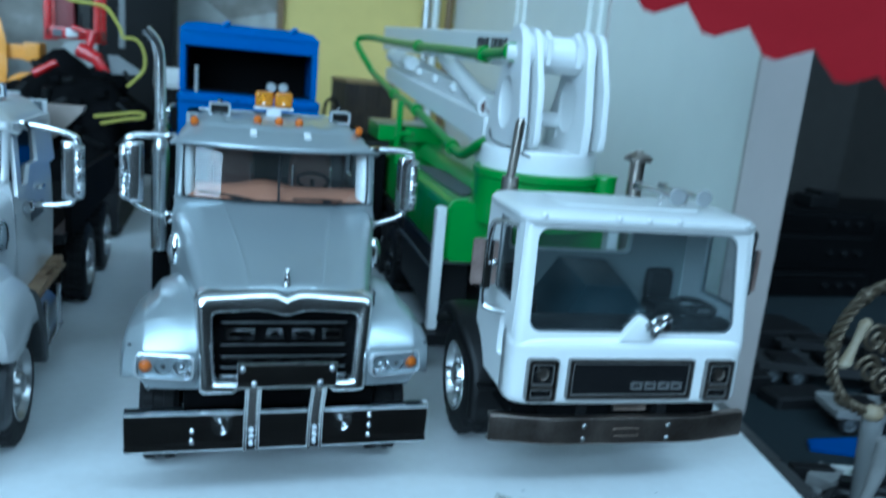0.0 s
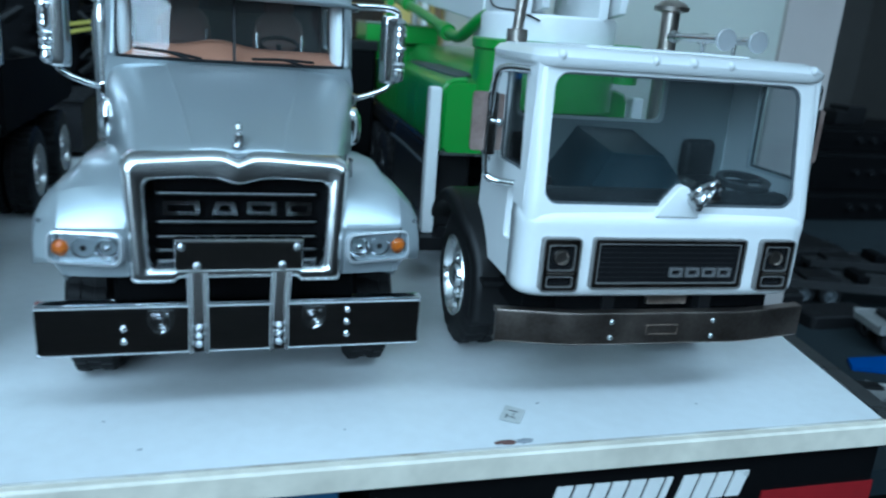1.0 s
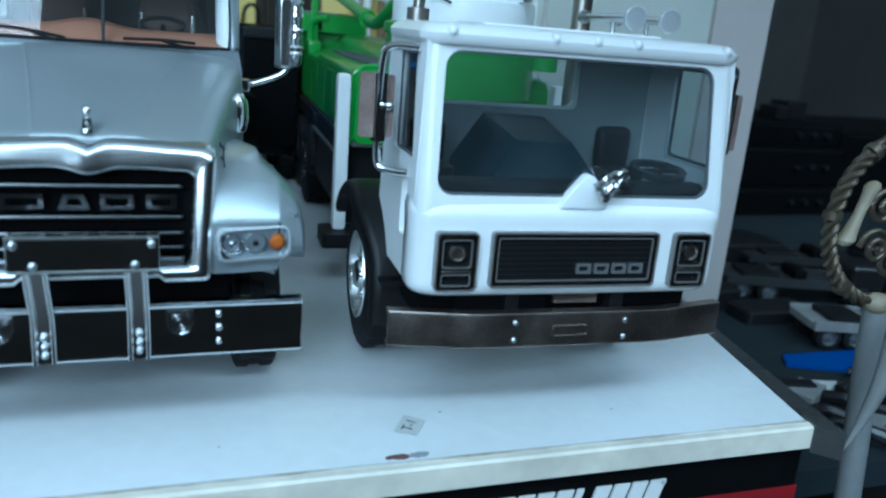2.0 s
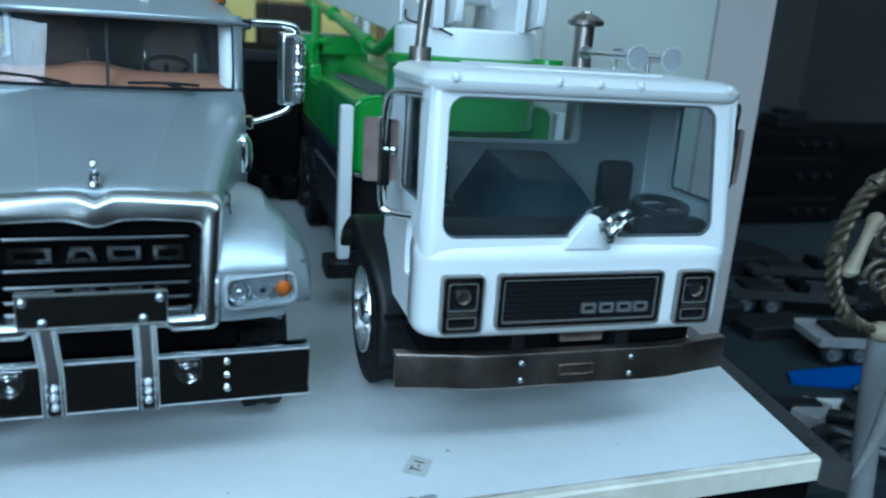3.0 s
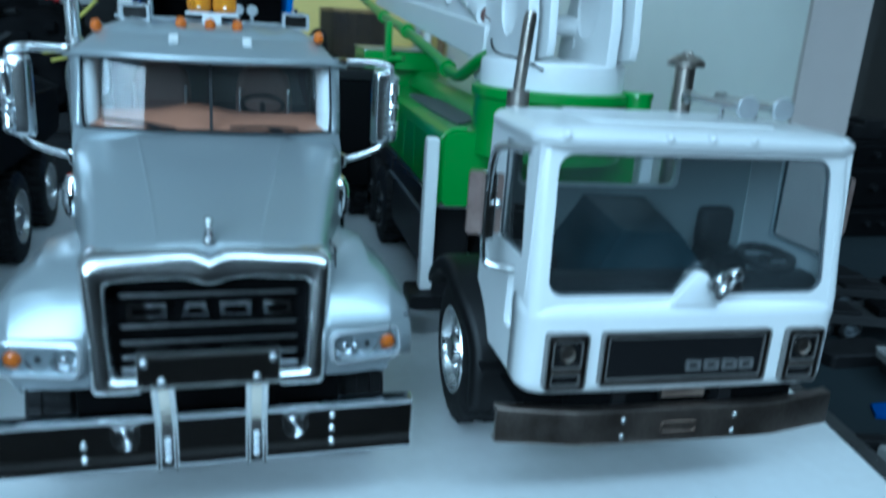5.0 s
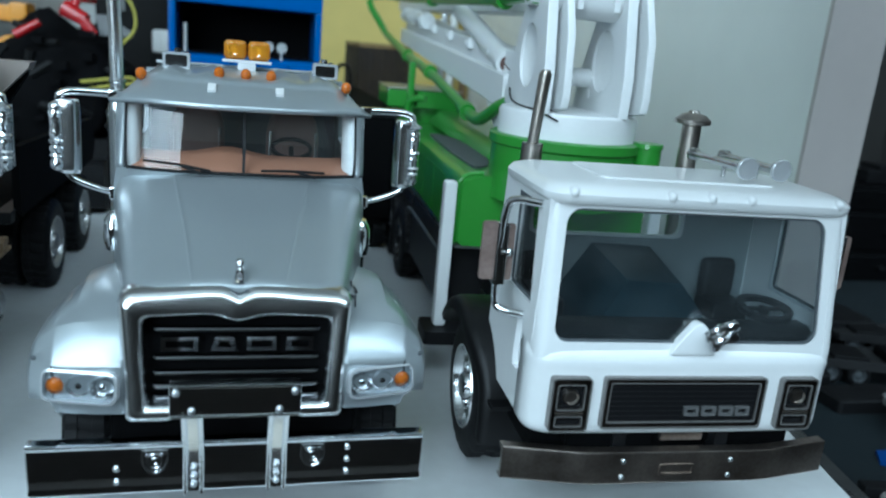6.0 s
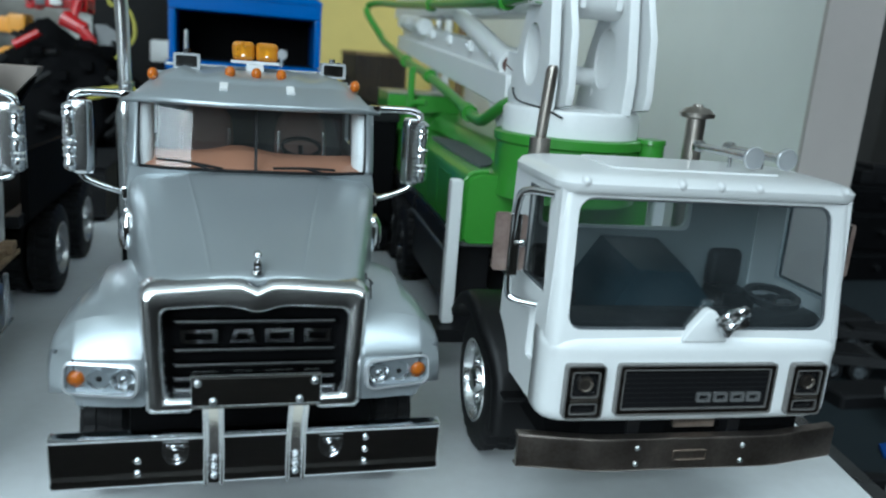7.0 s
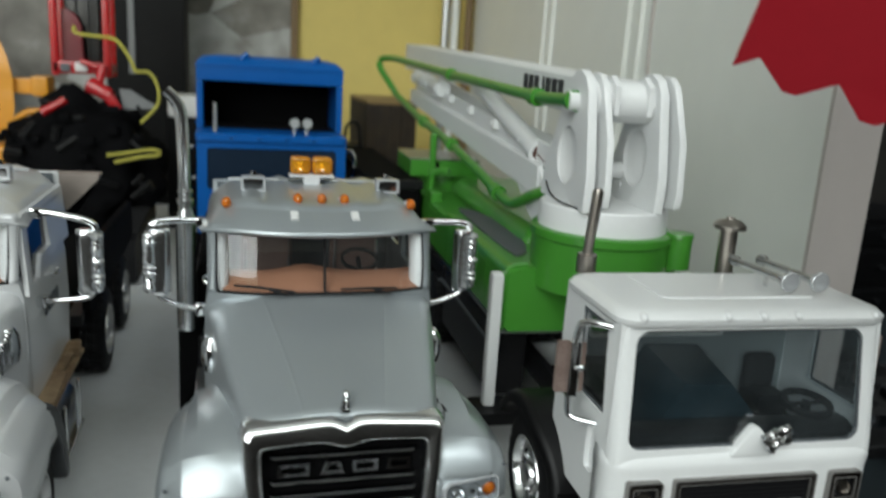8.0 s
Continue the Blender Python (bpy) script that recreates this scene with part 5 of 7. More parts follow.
    part("steering_wheel", bm, black_gloss, truck)
    # wiper hump and mascot
    bm = B()
    hump = [(-5.2, 46.8), (5.0, 46.8), (4.6, 49.4), (3.2, 51.8), (2.0, 53.3), (0.9, 53.7), (-0.2, 53.3), (-1.4, 52.0), (-4.2, 48.9)]
    plate(bm, hump, [], lambda u, v: Vector((u, face_y(v) - 0.35, v)), (0, 2.4, 0))
    bmesh.ops.recalc_face_normals(bm, faces=bm.faces[:])
    soften(bm, 0.5, 3)
    part("wiper_mount", bm, white_paint, truck)
    bm = B()
    bmesh.ops.create_icosphere(bm, subdivisions=3, radius=1.0)
    for v in bm.verts:
        q = v.co.copy()
        d = 1 + 0.5 * noise.noise(q * 1.7 + Vector((3, 1, 7))) + 0.22 * noise.noise(q * 4.1)
        v.co = Vector((4.4 + q.x * 3.3 * d + 0.7 * q.z, -2.0 + q.y * 1.8 * d, 52.5 + q.z * 2.8 * d + 0.5 * q.x))
    part("mascot", bm, brushed, truck, "chrome mascot on the windscreen base", smooth=0)
    # grille panel and lamp panels
    bm = B()
    plate(bm, rrect(-18.6, 17.2, 31.2, 42.0, 0.7, 3), [rrect(-17.5, 16.1, 32.3, 41.0, 0.4, 2)], lambda u, v: Vector((u, -0.75, v)), (0, 1.6, 0))
    gr = part("grille_frame", bm, tarnished, truck)
    bm = B()
    plate(bm, rrect(-18.95, 17.55, 30.85, 42.35, 0.8, 3), [rrect(-18.55, 17.15, 31.25, 41.95, 0.6, 3)], lambda u, v: Vector((u, -0.95, v)), (0, 1.6, 0))
    plate(bm, rrect(-17.7, 16.3, 32.1, 41.2, 0.4, 2), [rrect(-17.45, 16.05, 32.4, 40.95, 0.3, 2)], lambda u, v: Vector((u, -0.85, v)), (0, 0.5, 0))
    part("bright_rim", bm, rim_silver, gr)
    bm = B()
    plate(bm, rrect(-17.6, 16.2, 32.2, 41.1, 0.4, 2), [], lambda u, v: Vector((u, -0.05, v)), (0, 0.2, 0))
    part("grille", bm, black_plastic, gr)
    for k in range(7):
        bm = B()
        box(bm, -17.4, 16.0, -0.25, 0.0, 33.1 + k * 1.1, 33.5 + k * 1.1)
        part("grille_slat", bm, black_plastic, gr)
    for x0 in (-0.6, 3.4, 7.4, 11.2):
        bm = B()
        plate(bm, rrect(x0 + 0.1, x0 + 3.4, 33.6, 35.8, 0.3, 2), [rrect(x0 + 0.75, x0 + 2.75, 34.2, 35.2, 0.2, 2)], lambda u, v: Vector((u, -0.8, v)), (0, 0.6, 0))
        part("badge_block", bm, badge_silver, gr)
    for x in (-26.0, 25.5):
        bm = B()
        plate(bm, rrect(x - 4.0, x + 4.0, 30.6, 42.0, 0.8, 3), [rrect(x - 2.9, x + 2.9, 35.2, 40.7, 0.6, 3), rrect(x - 2.9, x + 2.9, 31.5, 33.8, 0.5, 2)], lambda u, v: Vector((u, -0.9, v)), (0, 2.1, 0))
        hp = part("headlamp_panel", bm, tarnished, truck, "dark chrome headlamp panel")
        bm = B()
        plate(bm, rrect(x - 4.25, x + 4.25, 30.35, 42.25, 0.9, 3), [rrect(x - 3.9, x + 3.9, 30.7, 41.9, 0.7, 3)], lambda u, v: Vector((u, -1.0, v)), (0, 2.0, 0))
        plate(bm, rrect(x - 3.05, x + 3.05, 35.05, 40.85, 0.6, 3), [rrect(x - 2.8, x + 2.8, 35.3, 40.6, 0.5, 3)], lambda u, v: Vector((u, -1.05, v)), (0, 0.5, 0))
        plate(bm, rrect(x - 3.05, x + 3.05, 31.35, 33.95, 0.5, 2), [rrect(x - 2.8, x + 2.8, 31.65, 33.65, 0.4, 2)], lambda u, v: Vector((u, -1.05, v)), (0, 0.5, 0))
        part("bright_rim", bm, rim_silver, hp)
        bm = B()
        box(bm, x - 3.1, x + 3.1, 0.1, 0.4, 31.2, 41.0)
        part("panel_back", bm, black_gloss, hp)
        bm = B()
        lathe(bm, [(0.3, 1.75), (-0.5, 1.6), (-0.55, 1.35), (-0.2, 1.15), (-0.1, 0.05)], (x + 0.2, -0.35, 37.9), "y", 20)
        part("lamp", bm, nickel, hp)
        bm = B()
        box(bm, x - 3.0, x + 3.0, -1.3, -0.6, 34.2, 34.7, 0.15)
        part("divider", bm, nickel, hp)
    # bumper: flat middle, ends swept back
    bm = B()
    sec = [(0, 17.9), (-0.25, 18.4), (-0.25, 24.8), (0, 25.3), (2.4, 25.3), (2.4, 24.5), (0.9, 24.1), (0.9, 18.9), (2.0, 18.5), (2.0, 17.9)]
    rings = []
    for x in (-37.9, -30, -22, -18, 18, 22, 30, 37.7):
        dy = 0 if abs(x) <= 18 else 0.25 if abs(x) <= 22 else (abs(x) - 22) * 0.2 + 0.25
        rings.append([Vector((x, y + dy - 0.6, z)) for y, z in sec])
    loft(bm, rings)
    bu = part("front_bumper", bm, dull_chrome, truck, "dull tarnished metal bumper with swept ends")
    for x in (-12.4, 12.4):
        for z in (19.6, 23.3):
            bm = B()
            ball(bm, (x, -0.9, z), 0.65, 0.45, 0.65, 10, 6)
            part("bolt", bm, aluminium, bu)
    bm = B()
    plate(bm, rrect(-4, 4, 19.9, 22.5, 0.4, 2), [rrect(-3.6, 3.6, 20.3, 22.1, 0.3, 2)], lambda u, v: Vector((u, -0.85, v)), (0, -0.35, 0))
    part("plate_holder", bm, dull_chrome, bu)
    # chassis
    for s in (-1, 1):
        bm = B()
        box(bm, s * 12 - 1.5, s * 12 + 1.5, 3, 330, 20, 29, 0.3)
        part("frame_rail", bm, black_plastic, truck)
    # the widest is an added dark block, keeping light out under the cab
    for b6 in ((-31, 31, 7, 33, 21.5, 30.5), (-24, -4, 4, 20, 24, 31), (8, 30, 6, 24, 24, 31), (-3, 7, 2.5, 4, 26, 31)):
        bm = B()
        box(bm, *b6, 0.5)
        part("under_cab_bracket", bm, dull_chrome if b6[0] == -3 else black_matt, truck)
    for y in (46.8, 205, 240):
        bm = B()
        rod(bm, (-26, y, 17), (26, y, 17), 2.6)
        part("axle", bm, black_matt, truck)
    for y in (30, 100, 160, 260, 326):
        bm = B()
        box(bm, -12, 12, y - 2, y + 2, 21, 28)
        part("crossmember", bm, black_matt, truck)
    # exhaust stub and post behind the cab
    bm = B()
    lathe(bm, [(60, 0.1), (60, 2.4), (90.2, 2.4), (90.6, 4.4), (91.6, 4.5), (92.8, 3.1), (93.3, 1.4), (93.8, 1.2), (94.0, 0.1)], (15.6, 45.4, 0), "z", 24)
    part("exhaust_pipe", bm, nickel, truck, "nickel exhaust pipe with a mushroom cap")
    bm = B()
    lathe(bm, [(60, 0.1), (60, 1.3), (78, 1.3), (78.2, 2.6), (83.2, 2.6), (83.4, 1.35), (99.5, 1.5), (100.6, 1.0), (100.8, 0.1)], (-25.7, 44.8, 0), "z", 18)
    for v in bm.verts:
        # it leans a little
        v.co.x += 0.075 * max(0.0, v.co.z - 83)
    part("post", bm, nickel, truck, "dark metal peg behind the cab")


def pump_body(truck):
    # green body with lipped sides
    bm = B()
    prof = [(-30, 43.5), (-31.5, 45), (-31.5, 62.5), (-30.4, 65.0), (-27.5, 66.2), (27.5, 66.2), (30.4, 65.0), (31.5, 62.5), (31.5, 45), (30, 43.5)]
    loft(bm, [[Vector((x * f, y, 43.5 + (z - 43.5) * g)) for x, z in prof] for y, f, g in ((94.6, 0.97, 0.97), (96, 1, 1), (190, 1, 1), (192, 1.0, 0.92), (330, 1.0, 0.92), (332, 0.97, 0.9))])
    body = part("pump_body", bm, green_paint, truck, "bright green steel body with raised lip")
    bm = B()
    pts = [(-31.8, 96.2, 44), (-31.8, 96.2, 62.5), (-30, 96.2, 66.0), (-24, 96.2, 66.6)]
    pipe(bm, pts, 1.0, 8, 1)
    part("lip", bm, green_paint, body)
    bm = B()
    box(bm, -31.0, 31, 95.5, 330, 42.4, 43.6, 0.2)
    part("sill", bm, aluminium, body)
    bm = B()
    plate(bm, [(-27 + 11 * math.cos(a), 152 + 44 * math.sin(a)) if math.cos(a) > 0 else (-27 + 1.5 * math.cos(a), 152 + 44 * math.sin(a)) for a in [2 * math.pi * k / 24 for k in range(24)]], [], lambda u, v: Vector((u + 3, v, 66.2)), (0, 0, 0.7))
    part("tread_pad", bm, grey_plastic, body, "grey non-slip walkway pad")
    for y in (118, 140, 162, 184, 206):
        bm = B()
        box(bm, -31.62, -31.2, y, y + 21, 46, 62, 0.1)
        part("locker_door", bm, green_paint, body)
    # white outrigger leg beside the body front
    for s in (-1, 1):
        bm = B()
        box(bm, s * 34.4 - 2.1, s * 34.4 + 2.1, 93, 97.5, 16.8, 64.2, 1.0, 2)
        lg = part("outrigger", bm, boom_white, truck, "white vertical outrigger leg")
        bm = B()
        loft(bm, [[Vector((s * 31 + u, 95 + v, z)) for u, v in rrect(-9, 7, -7, 7, 1.5, 2)] for z in (12.5, 16.8)])
        part("foot", bm, black_plastic, lg)
        # dark side gear below the body
        bm = B()
        box(bm, s * 25 - 6.5, s * 25 + 6.5, 104, 184, 16, 42.0, 1.5)
        part("side_tank", bm, black_plastic, truck)
        bm = B()
        box(bm, s * 24 - 6.5, s * 24 + 6.5, 260, 328, 5, 42.0, 1.5)
        part("rear_tank", bm, black_plastic, truck)
        bm = B()
        pipe(bm, [(s * 32.2, 100, 36), (s * 32.2, 186, 36), (s * 32.0, 192, 34)], 0.7, 8, 1)
        part("side_pipe", bm, grey_plastic, truck)
        bm = B()
        box(bm, s * 25 - 7, s * 25 + 7, 186, 259, 36.0, 42.0, 0.8)
        part("mudguard", bm, black_plastic, truck)
    # turntable
    C = (1.2, 97.0)
    bm = B()
    lathe(bm, [(60, 22.8), (76.5, 22.8), (77.2, 23.7), (79.6, 23.7), (80.2, 22.9), (80.4, 10)], (C[0], C[1], 0), "z", 40)
    ring = part("slew_ring", bm, green_paint, truck, "green slewing ring under the boom")
    bm = B()
    rod(bm, (23.5, 84, 69), (23.5, 84, 79.4), 4.2, 4.2, 16)
    rod(bm, (23.5, 84, 79.4), (23.5, 84, 80.8), 4.6, 4.4, 16)
    part("slew_lug", bm, green_paint, ring)
    bm = B()
    lathe(bm, [(80, 21.4), (87.0, 21.4), (88.0, 20.6), (88.2, 0.1)], (C[0], C[1], 0), "z", 40)
    tur = part("turntable", bm, boom_white, truck, "white boom turntable")
    # king-post cheek plates
    pin_y, pin_z = 92.0, 121.5
    cheek = [(78.5, 87.5), (118, 87.5), (116, 97)]
    cheek += [(pin_y + 9.5 * math.cos(radians(a)), pin_z + 9.5 * math.sin(radians(a))) for a in (25, 50, 75, 100, 130, 160)]
    cheek += [(80.5, 112), (78.0, 99)]
    for x, t, full in ((-15.2, 3.2, True), (-9.8, 2.4, False), (8.8, 3.2, True), (14.4, 2.4, False)):
        bm = B()
        if full:
            plate(bm, cheek, [oval(96, 103.5, 8.2, 9.2, 24)], lambda u, v: Vector((C[0] + x, u, v)), (t, 0, 0))
        else:
            slim = [(76.6, 89.5), (88, 88.0), (98, 110)] + [(pin_y + 9.0 * math.cos(radians(a)), pin_z + 9.0 * math.sin(radians(a))) for a in (0, 40, 80, 110, 140, 170)] + [(77.2, 110), (75.6, 94)]
            plate(bm, slim, [], lambda u, v: Vector((C[0] + x, u, v)), (t, 0, 0))
        bmesh.ops.recalc_face_normals(bm, faces=bm.faces[:])
        soften(bm, 0.55)
        part("cheek_plate", bm, boom_white, tur)
        if full:
            bm = B()
            lathe(bm, [(x + 2.7, 0.1), (x + 2.6, 3.0), (x + 2.1, 5.8), (x + 1.4, 7.6), (x + 0.4, 9.0), (x + 2.9, 9.0), (x + 2.95, 0.1)], (C[0], 96, 103.5), "x", 28)
            part("blind_boss", bm, boom_white, tur)
    bm = B()
    rod(bm, (C[0] - 13, pin_y, pin_z), (C[0] + 13.5, pin_y, pin_z), 6.6, 6.6, 28)
    rod(bm, (C[0] - 18.4, pin_y, pin_z - 0.5), (C[0] + 18.2, pin_y, pin_z - 0.5), 3.4, 3.4, 20)
    part("pivot_tube", bm, boom_white, tur)
    for x in (-5.6, 5.6):
        bm = B()
        plate(bm, [(pin_y - 7.6, pin_z - 4), (pin_y - 7.6, pin_z + 5), (pin_y - 3, pin_z + 8), (pin_y + 2, pin_z + 7.2), (pin_y - 4.5, pin_z + 5), (pin_y - 6.2, pin_z)], [], lambda u, v: Vector((C[0] + x, u, v)), (1.8, 0, 0))
        part("strap", bm, boom_white, tur)
    bm = B()
    rod(bm, (C[0] - 2.5, 106, 98), (C[0] + 9, 106, 98), 3.0, 3.0, 14)
    rod(bm, (C[0] + 8.5, 105, 93), (C[0] + 9.6, 105, 93), 1.6, 1.6, 12)
    part("cylinder_pin", bm, boom_white, tur)
    for z, y in ((98, 104.8), (93.2, 103.4)):
        bm = B()
        rod(bm, (C[0] - 3.0, y, z), (C[0] - 2.2, y, z), 1.7, 1.7, 12)
        part("bore", bm, chip_brown, tur)

    # boom, folded: upper arm lies back, lower arm slopes to the turntable
    def arm(name, y0, z0, h0, y1, z1, h1, xa, xb, mat, label=""):
        bm = B()
        pa = [(y0, z0 - h0 / 2), (y0, z0 + h0 / 2), (y1, z1 + h1 / 2), (y1, z1 - h1 / 2)]
        prism(bm, pa, xa, xb)
        bevel(bm, bm.edges[:], 0.5, 1)
        return part(name, bm, mat, boom, label)

    boom = new("boom")
    boom.empty_display_size = 0.01
    boom.parent = truck
    boom["label"] = "folded white placing boom with green delivery pipe"
    up = arm("upper_arm", 90, 122.0, 12, 452, 135, 18, C[0] - 10.5, C[0] + 10.5, boom_white)
    arm("middle_arm", 120, 99.5, 9, 395, 116.5, 8, C[0] - 12, C[0] - 2, boom_white)
    arm("middle_arm", 124, 90.5, 12, 400, 108, 9, C[0] - 14.5, C[0] - 4.5, boom_white)
    bm = B()
    prism(bm, [(113, 72), (121, 71), (150, 86), (150, 96), (124, 96), (117, 84)], C[0] - 13.8, C[0] - 5.2)
    bevel(bm, bm.edges[:], 0.6, 2)
    part("arm_nose", bm, boom_white, boom)
    arm("tip_arm", 135, 90, 8, 405, 117, 8, C[0] + 3, C[0] + 12, boom_white)
    bm = B()
    pipe(bm, [(C[0] - 10.5, 137, 100.4), (C[0] - 10.5, 224, 120)], 4.1, 16, 0)
    rod(bm, (C[0] - 10.5, 134.6, 99.8), (C[0] - 10.5, 139, 100.8), 4.5, 4.7, 16)
    part("hydraulic_cylinder", bm, boom_white, boom, "fat white hydraulic cylinder")
    bm = B()
    rod(bm, (C[0] - 10.5, 134.2, 99.7), (C[0] - 10.5, 135, 99.9), 3.0, 3.0, 14)
    rod(bm, (C[0] - 10.5, 124, 97.4), (C[0] - 10.5, 134.4, 99.8), 1.6, 1.6, 10)
    part("cylinder_bore", bm, chip_brown, boom)
    bm = B()
    pipe(bm, [(C[0] - 13, 300, 116), (C[0] - 13, 385, 121)], 4.2, 12, 0)
    for y in (305, 335, 350, 380):
        rod(bm, (C[0] - 13, y, 116 + (y - 300) * 0.06), (C[0] - 13, y + 4, 116 + (y - 296) * 0.06), 4.7, 4.7, 14)
    part("hydraulic_cylinder", bm, boom_white, boom)
    for y, z in ((150, 103), (190, 106), (235, 109), (280, 112), (330, 114)):
        bm = B()
        box(bm, C[0] - 14.2, C[0] - 11.6, y - 3, y + 3, z - 2.2, z + 2.2, 0.4)
        rod(bm, (C[0] - 14.8, y, z), (C[0] - 14, y, z), 1.0, 1.0, 8)
        part("bracket", bm, boom_white, boom)
    bm = B()
    x = C[0] - 17.5
    run = [(x + 1, 91, 121.2), (x + 1, 126, 120.4), (x, 200, 123.2), (x - 1, 260, 125.4), (x - 4.5, 360, 130.0), (x - 10, 402, 132.8), (x - 16.5, 419, 131.8), (x - 18.2, 415, 127.0), (x - 14, 408, 119.5), (x - 9.5, 402, 112.5), (x - 7.5, 399, 108.6), (x - 5, 368, 103.3), (x - 4, 312, 97.0), (x - 2.4, 241, 91.2), (x - 1.4, 187, 84.6), (x - 0.4, 154, 79.4), (x, 142, 78.6), (x + 1, 134, 81.5), (x + 3, 121, 87), (x + 8, 109, 90)]
    pipe(bm, run, 2.2, 12, 1)
    dp = part("delivery_pipe", bm, green_paint, boom, "green concrete delivery pipe along the boom")
    for p0, p1 in (((x + 1, 90, 121.3), (x + 1, 92.5, 121.2)), ((x + 1, 124, 120.5), (x + 1, 130, 120.6)), ((x - 1, 256, 125.2), (x - 1, 262, 125.5)), ((x - 2.4, 238, 90.9), (x - 2.5, 244, 91.5)), ((x - 0.6, 158, 80.0), (x - 0.8, 164, 81.0)), ((x - 4, 308, 96.6), (x - 4, 314, 97.2))):
        bm = B()
        rod(bm, p0, p1, 3.3, 3.3, 14)
        part("pipe_coupling", bm, green_paint, dp)
    # dark bars of lettering on the arm
    for k in range(7):
        bm = B()
        y = 116.6 + k * 6.5
        box(bm, C[0] - 10.85, C[0] - 10.45, y, y + (4.8 if k != 3 else 2.0), 121.6 - k * 0.08, 127.1 + k * 0.22)
        part("lettering_bar", bm, ink, up)
    # green rear frame, hopper steps
    bm = B()
    box(bm, -27, -23.6, 253, 256.4, 62, 95, 0.8)
    box(bm, -36.5, 1, 256.5, 300, 72, 81, 0.9)
    box(bm, -30, -4, 262, 300, 62, 72.2, 0.6)
    rear = part("rear_frame", bm, green_paint, truck, "green rear frame with a flat step plate")
    bm = B()
    box(bm, -22.8, -21.4, 256.0, 256.8, 73.4, 80.2, 0.1)
    part("slot", bm, black_matt, rear)
    bm = B()
    box(bm, -36.7, 1.2, 256.2, 300.2, 81.1, 81.6, 0.2)
    part("plate_edge", bm, aluminium, rear)
    # raised middle of the deck beneath the boom
    bm = B()
    loft(bm, [[Vector((u, v, z)) for u, v in rrect(-15 + d, 29 - d * 0.3, 128 + d, 255, 3, 3)] for z, d in ((65.8, 0), (67.5, 0.6), (71.0, 3.2), (72.4, 5.5))])
    part("deck_hump", bm, green_paint, body, "raised green middle of the deck")
    bm = B()
    box(bm, -31, -25, 226, 240, 62, 69, 1.5)
    part("rear_locker", bm, green_paint, truck)
    bm = B()
    pipe(bm, [(-29, 236, 66), (-29, 236, 76), (-26, 232, 79), (-22, 228, 79)], 1.6, 10, 2)
    part("handrail", bm, green_paint, truck)
    bm = B()
    pipe(bm, [(C[0] - 10.5, 133, 99), (C[0] - 13.5, 118, 94), (C[0] - 17, 106, 91), (C[0] - 18.6, 94, 89.0), (C[0] - 15, 80.5, 88.5), (C[0] - 10, 76.6, 86)], 0.32, 6, 2)
    part("cable", bm, black_plastic, truck)


pump_truck = thing("concrete_pump_truck", pose(0.0900, -0.0065, 0.0, 0, 0, -2.9), "white cab-over model truck with green concrete pump boom", "model truck")
cabover(pump_truck)
pump_body(pump_truck)


# ---- things behind and beside the trucks ----
red_paint = material("red_paint", (0.42, 0.004, 0.008), 0.25, var=0.25, coat=0.3)
dark_red = material("dark_red", (0.14, 0.006, 0.012), 0.4, var=0.3, coat=0.2)
red_paper = material("red_paper", (0.24, 0.003, 0.010), 0.75, spec=0.15, var=0.1, grain=250, blot=12, bump=0.08, bump_scale=300)
machine_yellow = material("machine_yellow", (0.66, 0.28, 0.012), 0.4, var=0.2, coat=0.2)
rope_yellow = material("rope_yellow", (0.46, 0.42, 0.07), 0.8, var=0.3, grain=900, bump=0.5, bump_scale=1200)
rust_brown = material("rust_brown", (0.05, 0.034, 0.018), 0.75, var=0.5, grain=120, blot=30, bump=0.3, bump_scale=400, dark=(0.02, 0.014, 0.01))
bone = material("bone", (0.34, 0.3, 0.22), 0.55, var=0.3, grain=300, blot=60, bump=0.2, dark=(0.2, 0.15, 0.08))
brass_dark = material("brass_dark", (0.12, 0.1, 0.07), 0.42, 0.6, var=0.4, grain=400, blot=90, dark=(0.08, 0.06, 0.035))
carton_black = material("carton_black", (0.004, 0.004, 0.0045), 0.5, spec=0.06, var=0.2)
carton_white = material("carton_white", (0.72, 0.72, 0.7), 0.5)
carton_blue = material("carton_blue", (0.03, 0.08, 0.16), 0.45)
toy_grey = material("toy_grey", (0.2, 0.205, 0.205), 0.5, var=0.2)
# flatbed tones lowered for the shade on the lower shelf
shaded_flat_grey = material("shaded_flat_grey", (0.022, 0.022, 0.023), 0.6, var=0.35, grain=300, blot=60)
shaded_flat_dark = material("shaded_flat_dark", (0.014, 0.014, 0.015), 0.6, var=0.3)
bulkhead_grey = material("bulkhead_grey", (0.3, 0.255, 0.225), 0.55, var=0.2)
# white lowered for that shade; also serves a grey blade
dim_white = material("dim_white", (0.22, 0.22, 0.215), 0.6, var=0.3, grain=300, blot=60)
case_black = material("case_black", (0.008, 0.008, 0.008), 0.55, var=0.4, spec=0.15)
dark_glass = material("dark_glass", (0.012, 0.022, 0.04), 0.12, var=0.2)
AT = pose(0, 0, 0)

